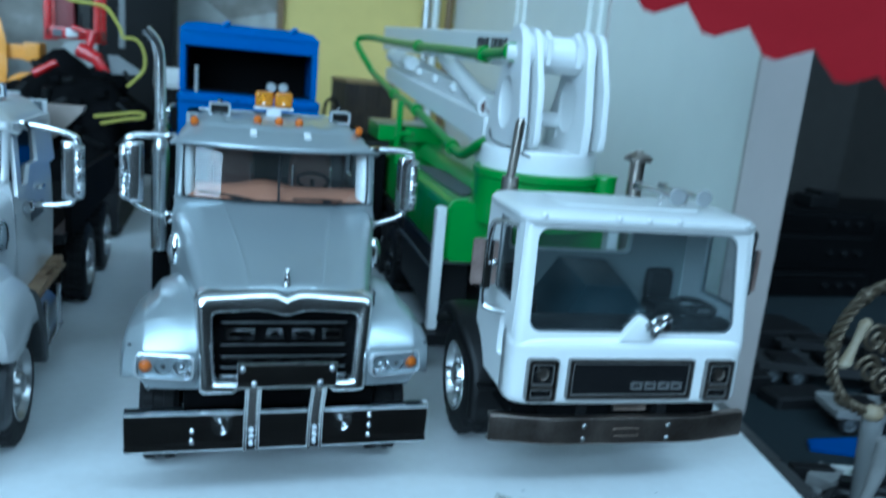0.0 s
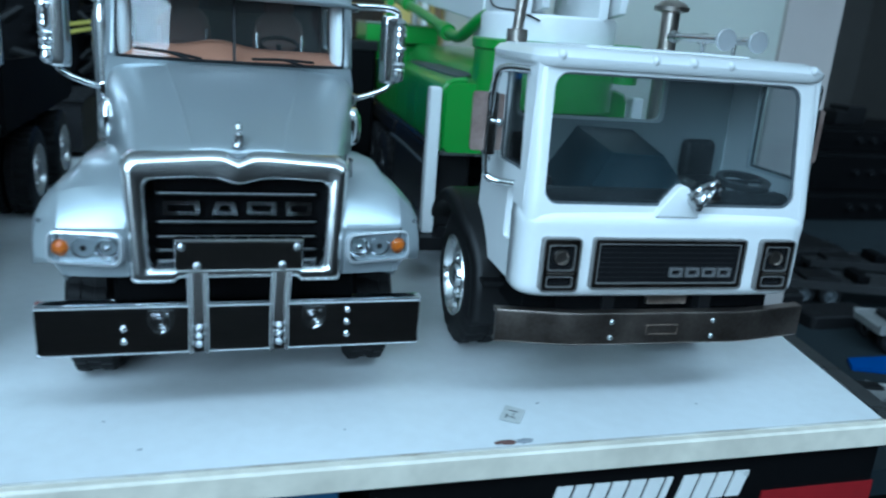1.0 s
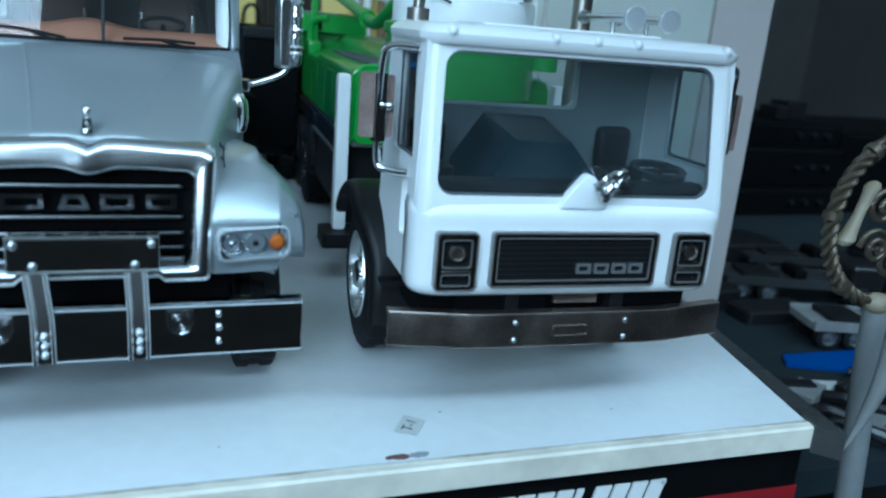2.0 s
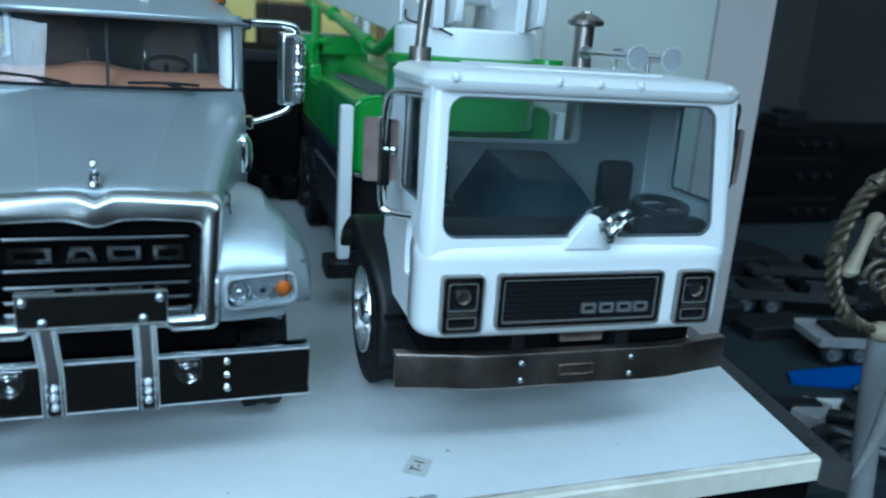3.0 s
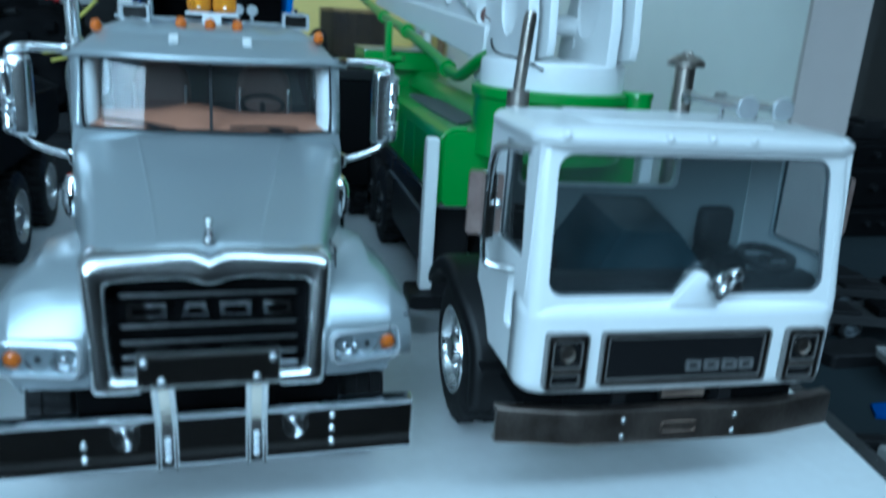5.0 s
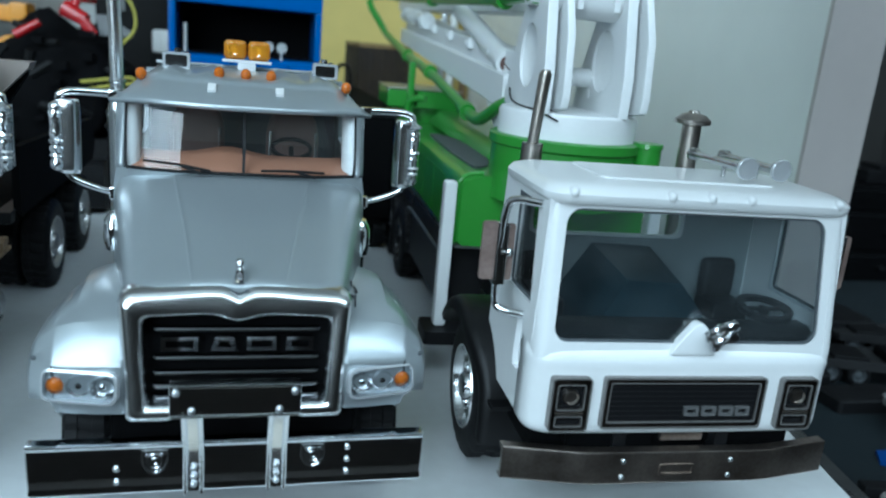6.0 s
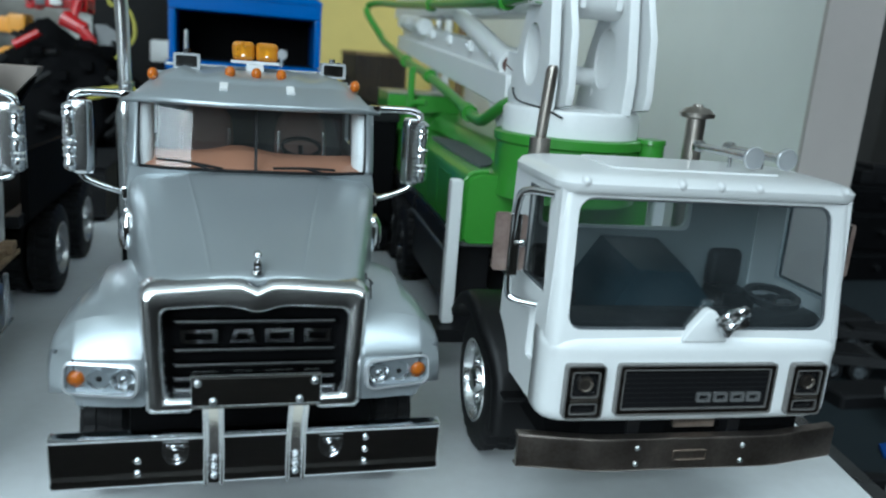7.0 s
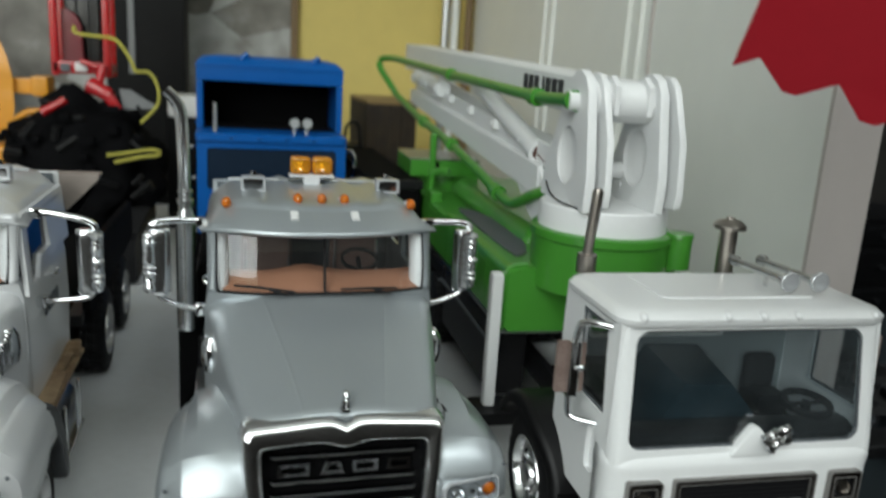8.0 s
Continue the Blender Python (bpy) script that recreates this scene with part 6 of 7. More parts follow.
# tipper body on the pearl truck
bm = B()
for s in (-1, 1):
    prism(bm, [(118, 40), (118, 62), (236, 58), (240, 46), (236, 40)], s * 33 - 1.2, s * 33 + 1.2)
box(bm, -33, 33, 117, 238, 38, 41, 0.4)
part("tipper_body", bm, black_matt, left_truck, "black tipper body")
bm = B()
loft(bm, [[Vector((x, y, z)) for x, z in ((-36, 87.5), (38, 87.5), (37, 84), (26, 66), (-26, 66), (-36, 84))] for y in (120, 122.5)])
bulkhead = part("bulkhead", bm, black_matt, left_truck, "dark sloping bulkhead behind the cab")
bm = B()
loft(bm, [[Vector((x, y, z)) for x, z in ((-37, 88.2), (39, 88.2), (38.4, 86.4), (29, 76.5), (27, 76.5), (26, 84), (-37, 84))] for y in (116.5, 117.4, 124)])
part("rim", bm, bulkhead_grey, bulkhead, "pale folded rim")
for s in (-1, 1):
    bm = B()
    box(bm, s * 30 - 2.5, s * 30 + 2.5, 112, 244, 38, 42, 0.6)
    part("mudguard", bm, black_plastic, left_truck)
bm = B()
for k in range(4):
    box(bm, 30.1, 30.5, 74 + k * 4.4, 77 + k * 4.4, 55, 59, 0.1)
part("door_marking_bars", bm, grey_plastic, left_truck)

# blue cab-over with an open box body
blue = thing("blue_model_truck", pose(-0.0031, 0.270, 0.0), "blue model refuse truck with an open-fronted box body", "model truck")
bm = B()
plate(bm, [(-38, 24), (38, 24), (38, 85.1), (-38, 85.1)], [rrect(-33, 33, 60, 81.6, 2, 3)], lambda u, v: Vector((u, 0, v)), (0, 2, 0))
part("cab_front", bm, blue_paint, blue)
for s in (-1, 1):
    bm = B()
    box(bm, s * 37 - 1, s * 37 + 1, 2.1, 22, 24, 85.1, 0.4)
    part("cab_side", bm, blue_paint, blue)
bm = B()
box(bm, -38, 38, 22.1, 24, 24, 85.1, 0.4)
part("cab_back", bm, blue_paint, blue)
bm = B()
loft(bm, [[Vector((u, v, z)) for u, v in rrect(-w, w, -1.5 + d, 25 - d, 3, 3)] for z, w, d in ((85.2, 38.6, 0), (88.2, 38.8, 0), (89.4, 37.5, 1.2))])
part("cab_roof", bm, blue_paint, blue)
bm = B()
plate(bm, rrect(-33, 33, 60, 81.6, 2, 3), [], lambda u, v: Vector((u, 0.8, v)), (0, 0.4, 0))
part("windscreen", bm, dark_glass, blue)
for x in (-21, -7, 7, 21):
    bm = B()
    ball(bm, (x, -1.6, 87.2), 1.0, 1.2, 0.8, 8, 6)
    part("marker_light", bm, blue_paint, blue)
bm = B()
loft(bm, [[Vector((u, v, z)) for u, v in rrect(-w, w, 24 + d, 110, 2, 2)] for z, w, d in ((122.0, 39.6, 0), (123.4, 39.4, 0), (126.8, 36, 4), (128.2, 29, 9))])
bx = part("box_roof", bm, blue_paint, blue)
for nm, x0, x1, y0, y1, z0, z1 in (("side_panel", -39, -35.5, 24.5, 106, 89.4, 114.4), ("side_panel", 35.5, 39, 24.5, 106, 89.4, 114.4), ("header", -39, 39, 24.5, 110, 114.5, 122.1), ("box_floor", -39, 39, 25.2, 110, 86.4, 89.3), ("back_panel", -39, 39, 106.1, 110, 89.4, 114.4)):
    bm = B()
    box(bm, x0, x1, y0, y1, z0, z1, 0.6)
    part(nm, bm, blue_paint, blue)
# black sheets put the shade of the box's depth into colour
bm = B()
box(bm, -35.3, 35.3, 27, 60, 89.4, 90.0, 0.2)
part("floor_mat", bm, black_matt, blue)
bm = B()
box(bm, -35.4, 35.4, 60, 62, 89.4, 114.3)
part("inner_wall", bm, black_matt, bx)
for x in (-16, 22):
    bm = B()
    rod(bm, (x, 28, 125.8), (x + 4, 28, 129.4), 2.0, 1.6, 10)
    part("hinge", bm, blue_paint, bx)
bm = B()
rod(bm, (-29, 6, 88.6), (-29, 6, 104), 1.1, 1.0, 10)
part("stub_stack", bm, aluminium, blue)
for x in (11, 17.5):
    bm = B()
    lathe(bm, [(0, 0.1), (0, 2.6), (1, 2.4), (4, 1.3), (12, 1.1), (12.4, 0.2)], (x, 0, 95.6), "y", 14)
    rod(bm, (x, 4, 89), (x, 4, 95), 0.7, 0.7, 8)
    part("air_horn", bm, lamp_silver, blue)
for s in (-1, 1):
    bm = B()
    pipe(bm, [(s * 37, 2, 82), (s * 43, -1, 82), (s * 43, -1, 66), (s * 37, 2, 66)], 0.9, 8, 2)
    part("mirror_loop", bm, chrome, blue)
    make_wheel(blue, s * 31, 22, s)
    make_wheel(blue, s * 31, 110, s)
bm = B()
box(bm, -18, 18, 8, 118, 20, 40, 1)
box(bm, -36, 36, -3, 1, 18, 28, 0.8)
part("chassis", bm, black_plastic, blue)

# dark trailer parked between the blue truck and the pump truck
trailer = thing("black_model_trailer", pose(0.056, 0.232, 0.0), "black model trailer with ribbed sides and chrome hubs", "model trailer")
bm = B()
loft(bm, [[Vector((u, v, z)) for u, v in rrect(-12.5, 12.5, 0, 150, 2, 3)] for z in (19, 20, 70, 72)])
hull = part("body", bm, black_matt, trailer)
for s in (-1, 1):
    for k in range(9):
        bm = B()
        box(bm, s * 12.7 - 0.5, s * 12.7 + 0.5, 6 + 17 * k, 8 + 17 * k, 24, 69, 0.3, 1)
        part("rib", bm, black_plastic, hull)
    for y in (18, 54, 122):
        make_wheel(trailer, s * 8.5, y, s, r=14, width=8, rim_mat=None if y == 18 else black_plastic)
bm = B()
box(bm, -13.2, 13.2, -1.0, 1.2, 68, 73, 0.6)
part("top_rail", bm, black_plastic, trailer)
bm = B()
box(bm, -9, 9, 4, 146, 14, 20, 0.8)
part("frame", bm, black_plastic, trailer)

# red and black tracked model with yellow rope
crawler = thing("red_crawler_model", pose(-0.113, 0.385, 0.0), "red and black tracked model machine, tangled with rope", "model vehicle")
for s in (-1, 1):
    bm = B()
    n = 26
    rings = []
    for k in range(n):
        a = 2 * math.pi * k / n
        y = -26 + 62 * max(-1, min(1, 1.35 * math.cos(a)))
        z = 15 + 14.6 * max(-1, min(1, 1.2 * math.sin(a)))
        rings.append((y, z))
    prism(bm, rings, s * 30 - 8, s * 30 + 8)
    tk = part("track", bm, rubber, crawler)
    for k in range(26):
        bm = B()
        box(bm, s * 30 - 9, s * 30 + 9, -82 + k * 4.3, -80 + k * 4.3, 29, 31, 0.2)
        part("track_shoe", bm, rubber, tk)
bm = B()
rnd = random.Random(11)
bmesh.ops.create_icosphere(bm, subdivisions=4, radius=1.0)
for v in bm.verts:
    d = 1 + 0.28 * noise.noise(v.co * 2.3) + 0.12 * noise.noise(v.co * 6.0)
    v.co = Vector((v.co.x * 46 * d, v.co.y * 30 * d, 52 + v.co.z * 46 * d))
part("engine_mass", bm, black_matt, crawler, "dark tangled engine mass", smooth=180)
for k in range(34):
    bm = B()
    a, h = rnd.uniform(-1, 1), rnd.uniform(40, 96)
    c = Vector((a * 44, rnd.uniform(-34, -22), h))
    if k % 2:
        rod(bm, c, c + Vector((rnd.uniform(-14, 14), rnd.uniform(-6, 3), rnd.uniform(-10, 10))), rnd.uniform(1.2, 3.2), None, 8)
    else:
        box(bm, c.x - rnd.uniform(1.5, 4), c.x + rnd.uniform(1.5, 4), c.y - 3, c.y + 4, c.z - rnd.uniform(1, 3), c.z + rnd.uniform(1, 3), 0.8)
    part("fitting", bm, (black_matt, case_black)[k % 2], crawler)
bm = B()
for x in (-12.5, 16.5):
    for y in (-8, 14):
        box(bm, x - 2.2, x + 2.2, y - 2, y + 2, 110, 178, 0.9)
for z, h in ((115, 3.6), (174, 3)):
    box(bm, -14.5, 18.5, -10, -6, z - h, z + h, 1.2)
    box(bm, -14.5, 18.5, 12, 16, z - 3, z + 3, 0.8)
    box(bm, -14.5, -10.5, -8, 14, z - 3, z + 3, 0.8)
    box(bm, 14.5, 18.5, -8, 14, z - 3, z + 3, 0.8)
cabin = part("cabin_frame", bm, red_paint, crawler, "red cabin frame")
bm = B()
box(bm, -9, 13, 4, 11, 112, 168, 2)
for x in (-2, 4.5, 10):
    box(bm, x - 0.8, x + 0.8, 2.6, 4.4, 118, 160, 0.4)
part("cabin_seat", bm, black_gloss, cabin)
bm = B()
loft(bm, [[Vector((u, v, z)) for u, v in rrect(-9.5, x1, -3, -0.5, 0.8, 2)] for z, x1 in ((117, 2.5), (140, 2.0), (146, -1), (149, -6))])
part("door_panel", bm, dark_red, cabin, "dark red door panel")
bm = B()
box(bm, -9.5, -4, -11.2, -9.6, 112.6, 117, 0.5)
part("lamp", bm, grey_plastic, cabin)
bm = B()
box(bm, -1.5, 5.5, -12.2, -9.6, 112.8, 118, 0.9, 2)
part("lamp", bm, carton_white, cabin, "white front lamp")
bm = B()
loft(bm, [[Vector((24, -20, 104)), Vector((26, -20, 92)), Vector((44, -18, 93)), Vector((44, -18, 95)), Vector((30, -20, 104))], [Vector((24, -17, 104)), Vector((26, -17, 92)), Vector((44, -15, 93)), Vector((44, -15, 95)), Vector((30, -17, 104))]])
part("side_fin", bm, toy_grey, crawler, "grey sloping metal cover")
for p0, p1, r in (((3, -15, 119), (16, -18, 115), 2.0), ((15, -18, 116), (13, -22, 106), 3.0), ((8, -22, 106), (20, -25, 100), 5.0), ((17, -25, 102), (24, -26, 92), 3.6), ((-17, -28, 89), (-4, -28, 97), 2.7)):
    bm = B()
    rod(bm, p0, p1, r, r * 0.8, 12)
    part("ram_arm", bm, red_paint, crawler)
bm = B()
pts = [(3, -30, 139), (1.6, -30, 136), (5, -30.5, 134.4), (14, -31, 134.0), (24.5, -31, 133.4), (29, -31, 127.5), (33.3, -31, 120), (34.2, -31, 115), (38, -31, 115.4), (42.5, -31, 115.4), (46, -32, 110.5), (47.8, -32, 104), (47.4, -33, 97), (43, -33, 91.5), (37, -34, 85.6)]
pipe(bm, pts, 1.0, 8, 2)
pts = [(18, -36, 66), (30, -37, 68), (46, -37, 71), (49, -37, 67), (38, -37, 66), (22, -36, 62)]
pipe(bm, pts, 1.05, 8, 2)
part("rope", bm, rope_yellow, crawler, "yellow braided rope loops")

# yellow wheel loader
loader = thing("yellow_loader_model", pose(-0.178, 0.43, 0.0), "yellow model wheel loader with a raised arm", "model vehicle")
bm = B()
box(bm, -26, 30, -14, 60, 18, 62, 4, 3)
part("body", bm, machine_yellow, loader)
bm = B()
loft(bm, [[Vector((x + u, y, z + v)) for u, v in ((-8, -9), (7, -9), (7, 9), (-8, 9))] for x, y, z in ((8, -6, 74), (11, -8, 96), (8, -7, 110), (0, -4, 130), (-9, -2, 152), (-14, 0, 176))])
part("arm", bm, machine_yellow, loader)
bm = B()
box(bm, 28.5, 39, -10, 12, 94, 107, 1.5)
box(bm, 14, 29, -4, 10, 95, 105, 1.0)
part("tool_box", bm, machine_yellow, loader)
bm = B()
pipe(bm, [(14, -12, 60), (15.5, -12, 72), (24, -12, 84), (36, -12, 85)], 2.2, 10, 1)
box(bm, 16, 22, -14, -10, 58, 66, 0.8)
part("guard_rail", bm, machine_yellow, loader)
bm = B()
pipe(bm, [(-2, -16, 92), (0, -16, 74), (8, -16, 66)], 1.6, 8, 2)
part("hose", bm, black_plastic, loader)
for s in (-1, 1):
    for y in (4, 50):
        make_wheel(loader, s * 30, y, s, r=20, width=14, rim_mat=machine_yellow)

# dark boxes against the back board
for nm, b6, mat_, lab in (("black_case", (-121, -60, 545, 600, 0, 215), case_black, "tall black case against the back board"), ("black_case", (-69, -44, 450, 500, 0, 82), case_black, "small black case carrying a pale box"), ("pale_box", (-68, -45, 451, 490, 82, 97), carton_white, "pale cardboard box lying on a black case"), ("black_case", (-330, -215, 520, 600, 0, 120), case_black, "low black case against the back board")):
    bm = B()
    box(bm, *b6, 1.2)
    cs = solid(nm, bm, mat_, AT, lab, "box")
    bm = B()
    box(bm, b6[0] + 6, b6[1] - 6, b6[2] - 0.8, b6[2] + 0.2, max(b6[4] + 3, b6[5] - 40), b6[5] - (6 if b6[5] - b6[4] > 20 else 3), 0.3)
    part("front_panel", bm, case_black if mat_ is not carton_white else mat_, cs)
    if b6[5] == 215:
        bm = B()
        box(bm, -103.6, -98.8, b6[2] - 1.4, b6[2] + 0.1, 108, 214, 0.5)
        part("edge_strip", bm, toy_grey, cs, "grey metal edge strip")

# weathered brown model behind the pump truck
wag = thing("brown_model_wagon", pose(0.0975, 0.455, 0.0), "weathered dark brown model wagon with ribbed sides", "model vehicle")
bm = B()
loft(bm, [[Vector((x, y, z)) for y in (0, 90) for x in ((-20, 19) if y == 0 else (19, -20))] for z in (26, 98)])
part("body", bm, rust_brown, wag)
bm = B()
box(bm, -20.6, 19.6, -1, 91, 97.5, 100.5, 0.6)
part("top_rim", bm, material("buff_rim", (0.3, 0.2, 0.08), 0.7, var=0.3), wag)
for x in (-18.6, -10, -1, 8, 17.6):
    bm = B()
    box(bm, x - 1.2, x + 1.2, -1.8, 0.2, 28, 98, 0.3)
    part("rib", bm, rust_brown, wag)
bm = B()
pipe(bm, [(-38, -6, 30), (-38, -6, 78), (-34, -6, 84), (-29, -6, 84), (-26, -6, 78), (-26, -6, 40)], 1.4, 8, 2)
box(bm, -42, -21, -2, 30, 24, 66, 2)
part("coupling_end", bm, black_plastic, wag)
for s in (-1, 1):
    for y in (14, 74):
        make_wheel(wag, s * 16, y, s, r=14, width=6, rim_mat=black_plastic)

# red serrated card on cords from the ceiling, before the shelf edge
bm = B()
teeth = [(-9.8, 132.3), (-5.4, 133.9), (-1.0, 128.4), (1.2, 127.9), (7.5, 130.2), (11.4, 124.5), (13.8, 123.9), (20.1, 126.2), (23.8, 120.7), (26.2, 120.2), (32.7, 122.7), (37.4, 117.0), (40.0, 116.8), (44.6, 118.6), (50.0, 113.0), (52.4, 112.8), (58, 115), (63, 109.4), (65.4, 109.2), (72, 112)]
plate(bm, teeth + [(80, 160), (80, 245), (20.2, 245)], [], lambda u, v: Vector((u, 0.6 * math.sin(u * 0.11 + v * 0.03), v)), (0, 0.8, 0))
card = solid("red_card", bm, red_paper, pose(0.0677, -0.0267, 0.0, 0, 0, -40.2), "red serrated card hanging on cords before the shelf", "card", smooth=0)
for x in (26, 74):
    bm = B()
    rod(bm, (x, 0.4, 242), (x, 0.4, 1899), 0.5, 0.5, 8)
    part("hanging_cord", bm, paper, card)

# cartons stored under the shelf
bm = B()
box(bm, 24, 150, -14.5, 150, -150, -6.8, 0.8)
carton = solid("black_carton", bm, carton_black, pose(0, 0, -0.0006, 0, 0, -0.9), "glossy black carton with white lettering bars", "carton")
for k in range(11):
    bm = B()
    x = 64.6 + k * 4.45
    w = 3.6 if k not in (6,) else 1.5
    loft(bm, [[Vector((x + u + 0.28 * (z + 12.4), y, z)) for u, z in ((0, -16.8), (w, -16.8), (w, -10.4), (0, -10.4))] for y in (-15.0, -14.4)])
    part("lettering_bar", bm, carton_white, carton, smooth=0)
bm = B()
rod(bm, (112.6, -14.4, -11.1), (112.6, -15.0, -11.1), 0.7, 0.7, 10)
part("lettering_dot", bm, carton_white, carton)
bm = B()
box(bm, 118, 150, -14.9, -14.4, -34, -16.5)
part("red_band", bm, material("band_red", (0.22, 0.006, 0.01), 0.5, var=0.2), carton)
bm = B()
box(bm, -330, 18, -14.2, 240, -150, -6.8, 0.8)
solid("blue_carton", bm, carton_blue, pose(0, 0, -0.0006, 0, 0, -0.9), "dark blue carton beneath the shelf", "carton")

# lower shelf on the far side, with its clutter
bm = B()
box(bm, 190, 900, 20, 620, -52, -42, 0.5)
solid("lower_shelf", bm, shaded_teal_felt, AT, "teal covered lower shelf, coloured dark for its shade", "shelf", kind="structure")
bm = B()
box(bm, 160, 520, -39, 18, -151, -64, 1)
solid("low_box", bm, carton_blue, AT, "dark blue box standing beneath the lower shelf", "carton")


def flatbed(m, deck, length, label):
    """A small flatbed: ribbed deck, dark load, headboard and wheels."""
    t = thing("flatbed_model", m, label, "model truck", "flatbed models on the lower shelf")
    h = length / 2
    bm = B()
    loft(bm, [[Vector((x, y, z)) for x, y in rrect(-h, h, -12, 12, 1.5, 2)] for z in (9.0, 9.4, 12.0)])
    part("deck", bm, deck, t)
    for y in (-11.4, 11.4):
        bm = B()
        box(bm, -h, h, y - 0.6, y + 0.6, 11.9, 13.4, 0.2)
        part("side_rail", bm, deck, t)
    bm = B()
    box(bm, -h * 0.7, -h * 0.15, -9, 9, 12, 14.5, 0.8)
    part("load", bm, black_plastic, t)
    bm = B()
    box(bm, h * 0.1, h * 0.3, -8, 9, 12, 17, 1.2)
    part("load", bm, carton_black, t)
    bm = B()
    box(bm, h - 2, h + 16, -11, 11, 6, 22, 2.4, 3)
    part("cab", bm, black_gloss, t)
    for x in (-h * 0.72, -h * 0.3, h + 5):
        for s in (-1, 1):
            make_wheel(t, x, s * 9.0, 1, r=5.6, width=4.5, rim_mat=grey_plastic)
            w = t.children[-1]
            w.matrix_local = pose(x * 0.001, s * 0.009, 0.0056, 0, 0, 90 * s)
    return t


flatbed(pose(0.309, 0.163, -0.042, 0, 0, -18), shaded_flat_grey, 66, "model flatbed truck, greyed for its shade, beside the white one")
flatbed(pose(0.302, 0.103, -0.042, 0, 0, -16), dim_white, 58, "white model flatbed truck on the lower shelf")
flatbed(pose(0.352, 0.196, -0.042, 0, 0, -16), shaded_flat_dark, 70, "model flatbed truck on the lower shelf, darkened for its shade")
rnd = random.Random(5)
for k in range(26):
    bm = B()
    x, y = 214 + rnd.uniform(0, 80), 26 + rnd.uniform(0, 44)
    a = rnd.uniform(-0.6, 0.6)
    if k % 4 == 0:
        box(bm, -9, 9, -3, 3, -41.9, -37 + rnd.uniform(0, 4), 0.8, 2)
    elif k % 4 == 2:
        box(bm, -8, 8, -5, 5, -41.9, -41.0 + rnd.uniform(0, 5), 0.2, 1)
    else:
        pipe(bm, [(-11, 0, -39.5), (0, rnd.uniform(-6, 6), -36), (11, rnd.uniform(-5, 5), -39.5)], rnd.uniform(1.4, 2.6), 8, 2)
    solid("loose_part", bm, (black_plastic, black_gloss, toy_grey, black_plastic)[k % 4] if k % 8 != 6 else dim_white, pose(x * 0.001, y * 0.001, 0, 0, 0, a * 60), "small loose model part lying on the shelf", "model part", "loose parts on the lower shelf")
bm = B()
loft(bm, [[Vector((x, y, z)) for x, y in ((246, 86), (330, 54), (340, 92), (252, 95))] for z in (-41.9, -40.6)])
solid("blue_strip", bm, material("bright_blue", (0.004, 0.05, 0.25), 0.5), AT, "flat bright blue strip lying on the shelf", "strip", smooth=0)
bm = B()
loft(bm, [[Vector((x, y, z)) for x, y in ((234, 66), (330, 44), (332, 52), (240, 74))] for z in (-41.9, -41.2)])
solid("paper_slip", bm, paper, AT, "pale paper slip under loose parts", "paper", smooth=0)
for b6 in ((395, 512, 332, 470, -42, -19), (393, 514, 334, 470, -18.5, 12), (396, 510, 336, 470, 12.3, 30.5), (516, 760, 340, 480, -42, 24), (300, 392, 345, 480, -42, 26)):
    bm = B()
    box(bm, *b6, 1.5)
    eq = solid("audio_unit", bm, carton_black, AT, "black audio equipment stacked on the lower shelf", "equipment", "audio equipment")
    bm = B()
    box(bm, b6[0] + 3, b6[1] - 3, b6[2] - 0.8, b6[2] + 0.3, b6[5] - 4, b6[5] - 2.8, 0.2)
    part("trim_line", bm, black_gloss, eq)
    for k in range(3):
        bm = B()
        x = b6[0] + (b6[1] - b6[0]) * (0.62 + 0.12 * k)
        rod(bm, (x, b6[2] + 0.2, (b6[4] + b6[5]) / 2), (x, b6[2] - 4, (b6[4] + b6[5]) / 2), 2.6, 2.2, 14)
        part("knob", bm, black_gloss, eq)
    bm = B()
    box(bm, b6[0] + 8, b6[0] + (b6[1] - b6[0]) * 0.5, b6[2] - 0.7, b6[2] + 0.3, b6[4] + 6, b6[5] - 7, 0.3)
    part("display", bm, carton_black, eq)
for k, (x0, x1, y0, y1, h) in enumerate(((262, 300, 128, 146, 7), (322, 372, 104, 138, 9), (300, 350, 205, 240, 16), (360, 420, 150, 178, 12), (250, 276, 150, 190, 10), (300, 340, 252, 300, 20))):
    bm = B()
    loft(bm, [[Vector((x, y, -42 + z)) for x, y in rrect(x0 + d, x1 - d, y0 + d, y1 - d, 2.5, 3)] for z, d in ((0, 0), (h - 1.5, 0.3), (h, 1.8))])
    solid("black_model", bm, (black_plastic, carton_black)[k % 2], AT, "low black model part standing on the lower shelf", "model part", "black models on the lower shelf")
bm = B()
for q in ((456, 470, 30.6, 41), (466, 484, 30.6, 45)):
    box(bm, q[0], q[1], 350, 372, q[2], q[3], 1.5)
solid("dark_gadget", bm, black_plastic, AT, "dark gadget lying on the stacked equipment", "gadget")

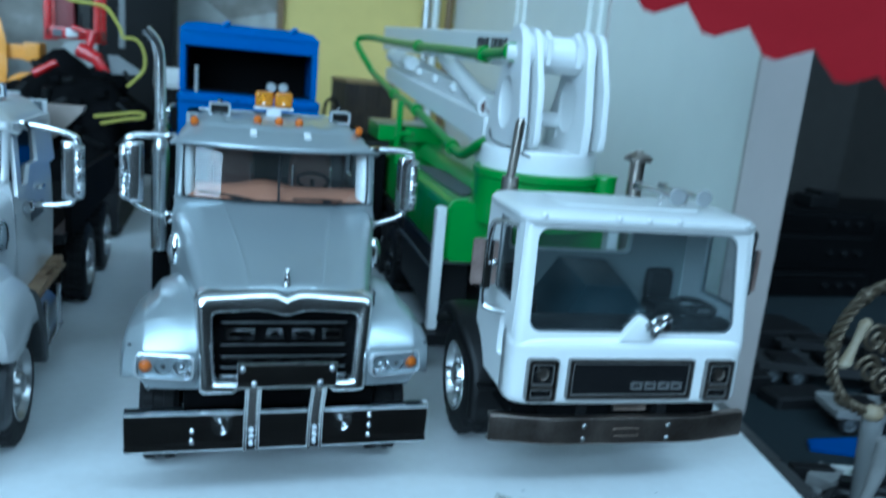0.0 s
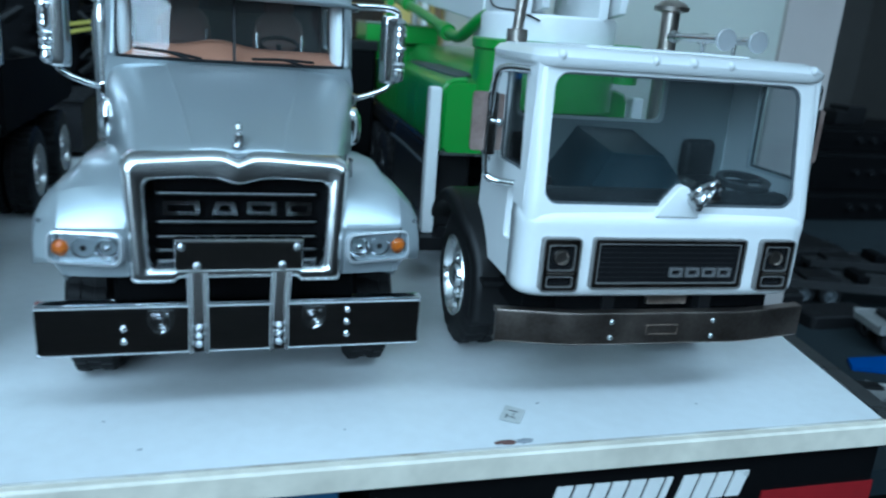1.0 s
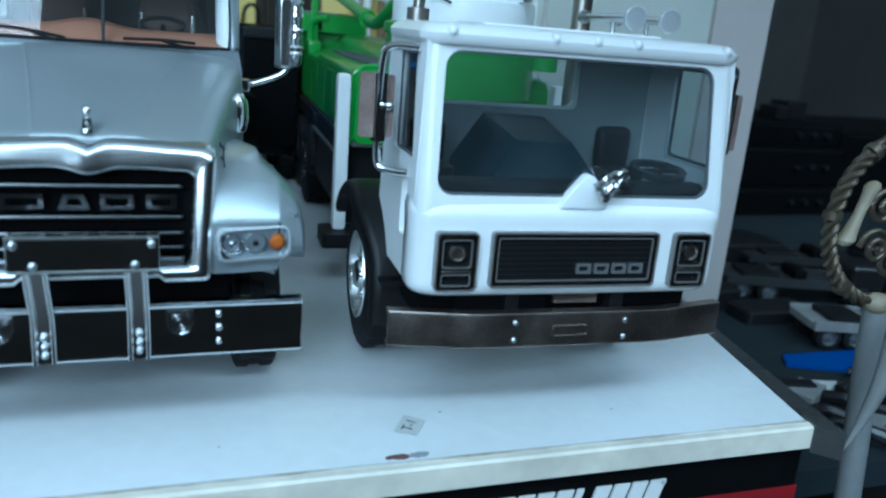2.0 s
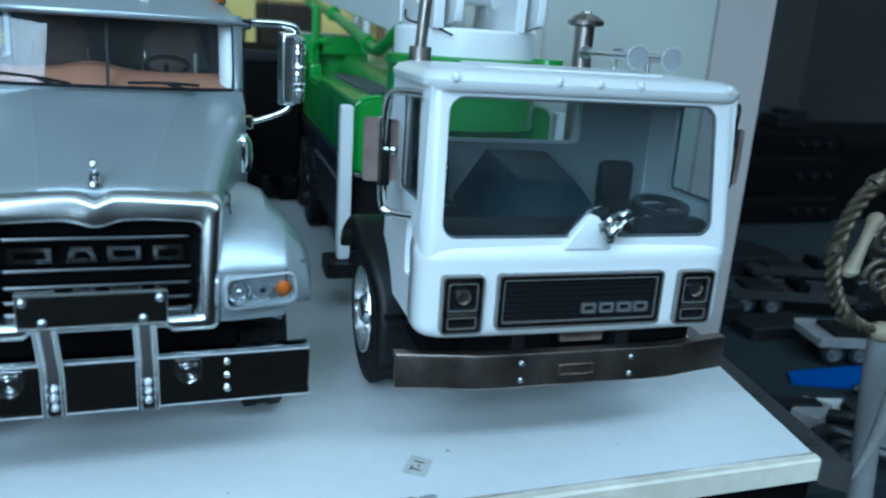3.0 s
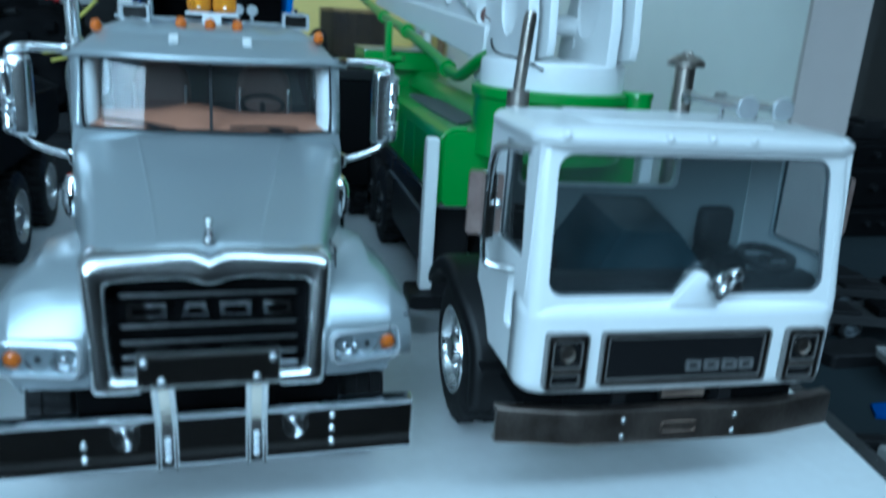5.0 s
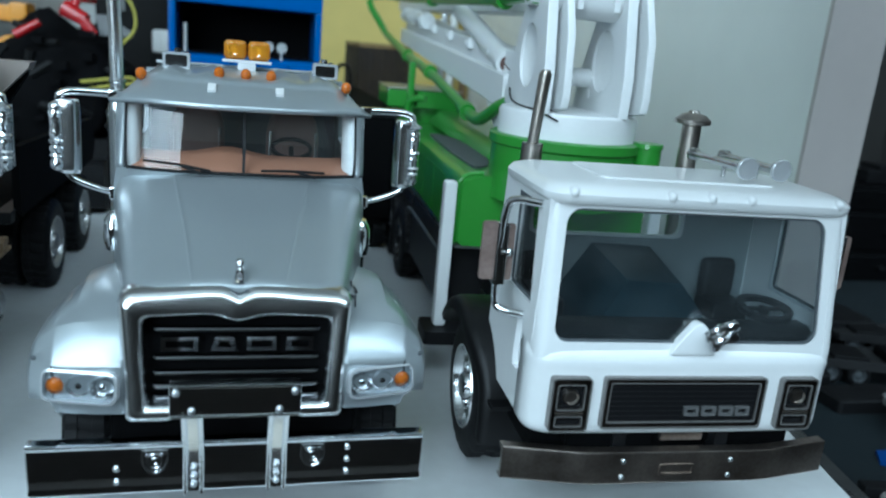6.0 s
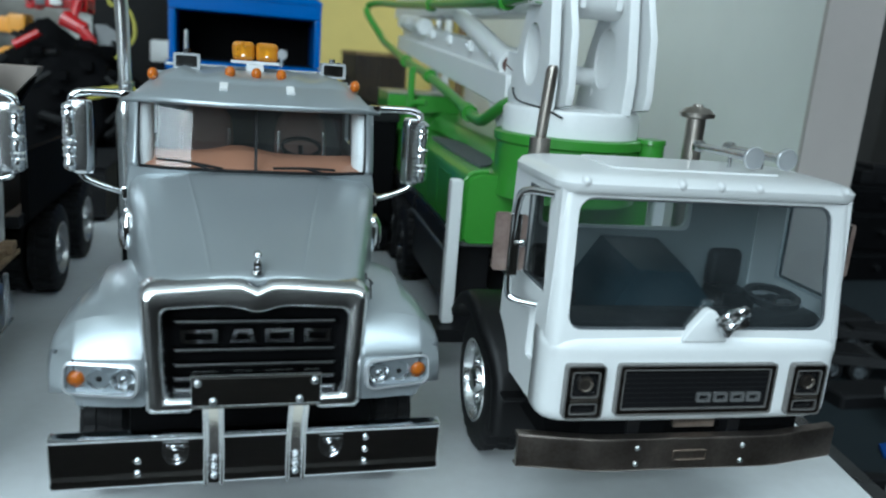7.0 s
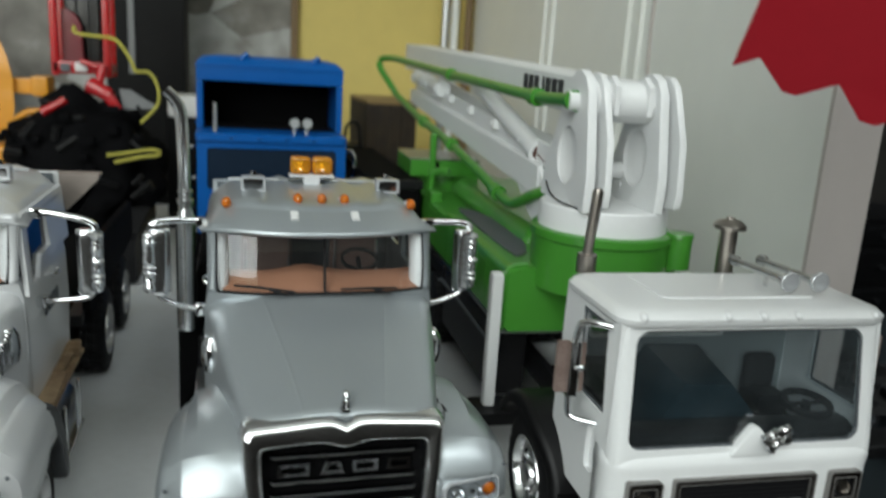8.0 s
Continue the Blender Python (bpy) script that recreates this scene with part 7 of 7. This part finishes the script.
# ring ornament with bones on a grey post
orn = thing("ring_ornament", pose(0.1758, -0.005, 0.0137), "round brass-coloured ring ornament with bone spokes on a post", "ornament")
ring_part = new("ring")
ring_part.empty_display_size = 0.005
ring_part.parent = orn
ring_part["label"] = "twisted tarnished ring"
for strand in range(3):
    bm = B()
    n, k2 = 168, 8
    rings = []
    for k in range(n + 1):
        a = 2 * math.pi * k / n
        ph = a * 15 + strand * 2.094
        wob = 1 + 0.12 * noise.noise(Vector((4 * math.cos(a), 4 * math.sin(a), strand)))
        R0, y0 = 20.4 + 0.95 * math.cos(ph) * wob, 0.95 * math.sin(ph) * wob
        rr = 1.0 + 0.16 * noise.noise(Vector((9 * math.cos(a), 9 * math.sin(a), strand + 5)))
        rings.append([Vector(((R0 + rr * math.cos(t)) * math.cos(a), y0 + rr * math.sin(t), 30 + (R0 + rr * math.cos(t)) * math.sin(a))) for t in [2 * math.pi * j / k2 for j in range(k2)]])
    loft(bm, rings, cap=False)
    part("strand", bm, brass_dark, ring_part)
for a in (20, 75, 128, 176, 231, 290):
    bm = B()
    c = Vector((20.6 * math.cos(radians(a)), 0, 30 + 20.6 * math.sin(radians(a))))
    d = Vector((-math.sin(radians(a)), 0, math.cos(radians(a))))
    rod(bm, c - d * 0.9, c + d * 0.9, 2.2, 2.2, 14)
    part("binding", bm, brass_dark, ring_part)
for p0, p1 in (((-12.3, -1.5, 38.4), (-16.6, -1.5, 26.0)), ((12.5, -1.5, 38.0), (16.6, -1.5, 26.0))):
    bm = B()
    a, b = Vector(p0), Vector(p1)
    loft(bm, [[a.lerp(b, f) + Vector((r * math.cos(2 * math.pi * k / 12), r * math.sin(2 * math.pi * k / 12), 0)) for k in range(12)] for f, r in ((-0.12, 0.5), (-0.08, 1.4), (0.0, 1.9), (0.12, 1.5), (0.5, 1.25), (0.85, 1.7), (1.0, 2.1), (1.08, 1.5), (1.12, 0.5))])
    part("bone_bar", bm, bone, orn, "pale bone bar inside the ring")
for cx, cz, turn in ((-7.5, 33.5, 1), (-7.0, 24.0, -1), (0.0, 38.5, 1), (1.0, 29.0, -1), (8.0, 33.5, -1), (7.0, 24.0, 1), (-1.0, 20.0, 1)):
    bm = B()
    pipe(bm, [(cx + turn * (4.6 - 0.21 * k) * math.cos(k * 0.62), -1.0 - 0.08 * k, cz + (4.6 - 0.21 * k) * math.sin(k * 0.62)) for k in range(19)], 0.75, 8, 1)
    part("scroll", bm, brass_dark, orn)
bm = B()
ball(bm, (-1.5, -1, 9.6), 3.4, 3.2, 2.6, 12, 8)
part("knot", bm, bone, orn)
bm = B()
pipe(bm, [(0, 0, 9), (0.6, -1, -10), (2, -4, -48), (3, -6, -77.4)], 3.2, 12, 2)
part("post", bm, toy_grey, orn, "grey tubular post")
bm = B()
rings = []
for f in range(9):
    u = f / 8
    c = Vector((-9.5 - 8.5 * u * u * 0.9 + 2.0 * u, -15 + 2 * u, 8 - 30 * u))
    q = 2.6 * (1 - u) ** 0.7 + 0.25
    rings.append([c + Vector((q * math.cos(2 * math.pi * k / 12), q * math.sin(2 * math.pi * k / 12), 0)) for k in range(12)])
loft(bm, rings)
part("blade", bm, dim_white, orn, "grey curved blade below the ring")
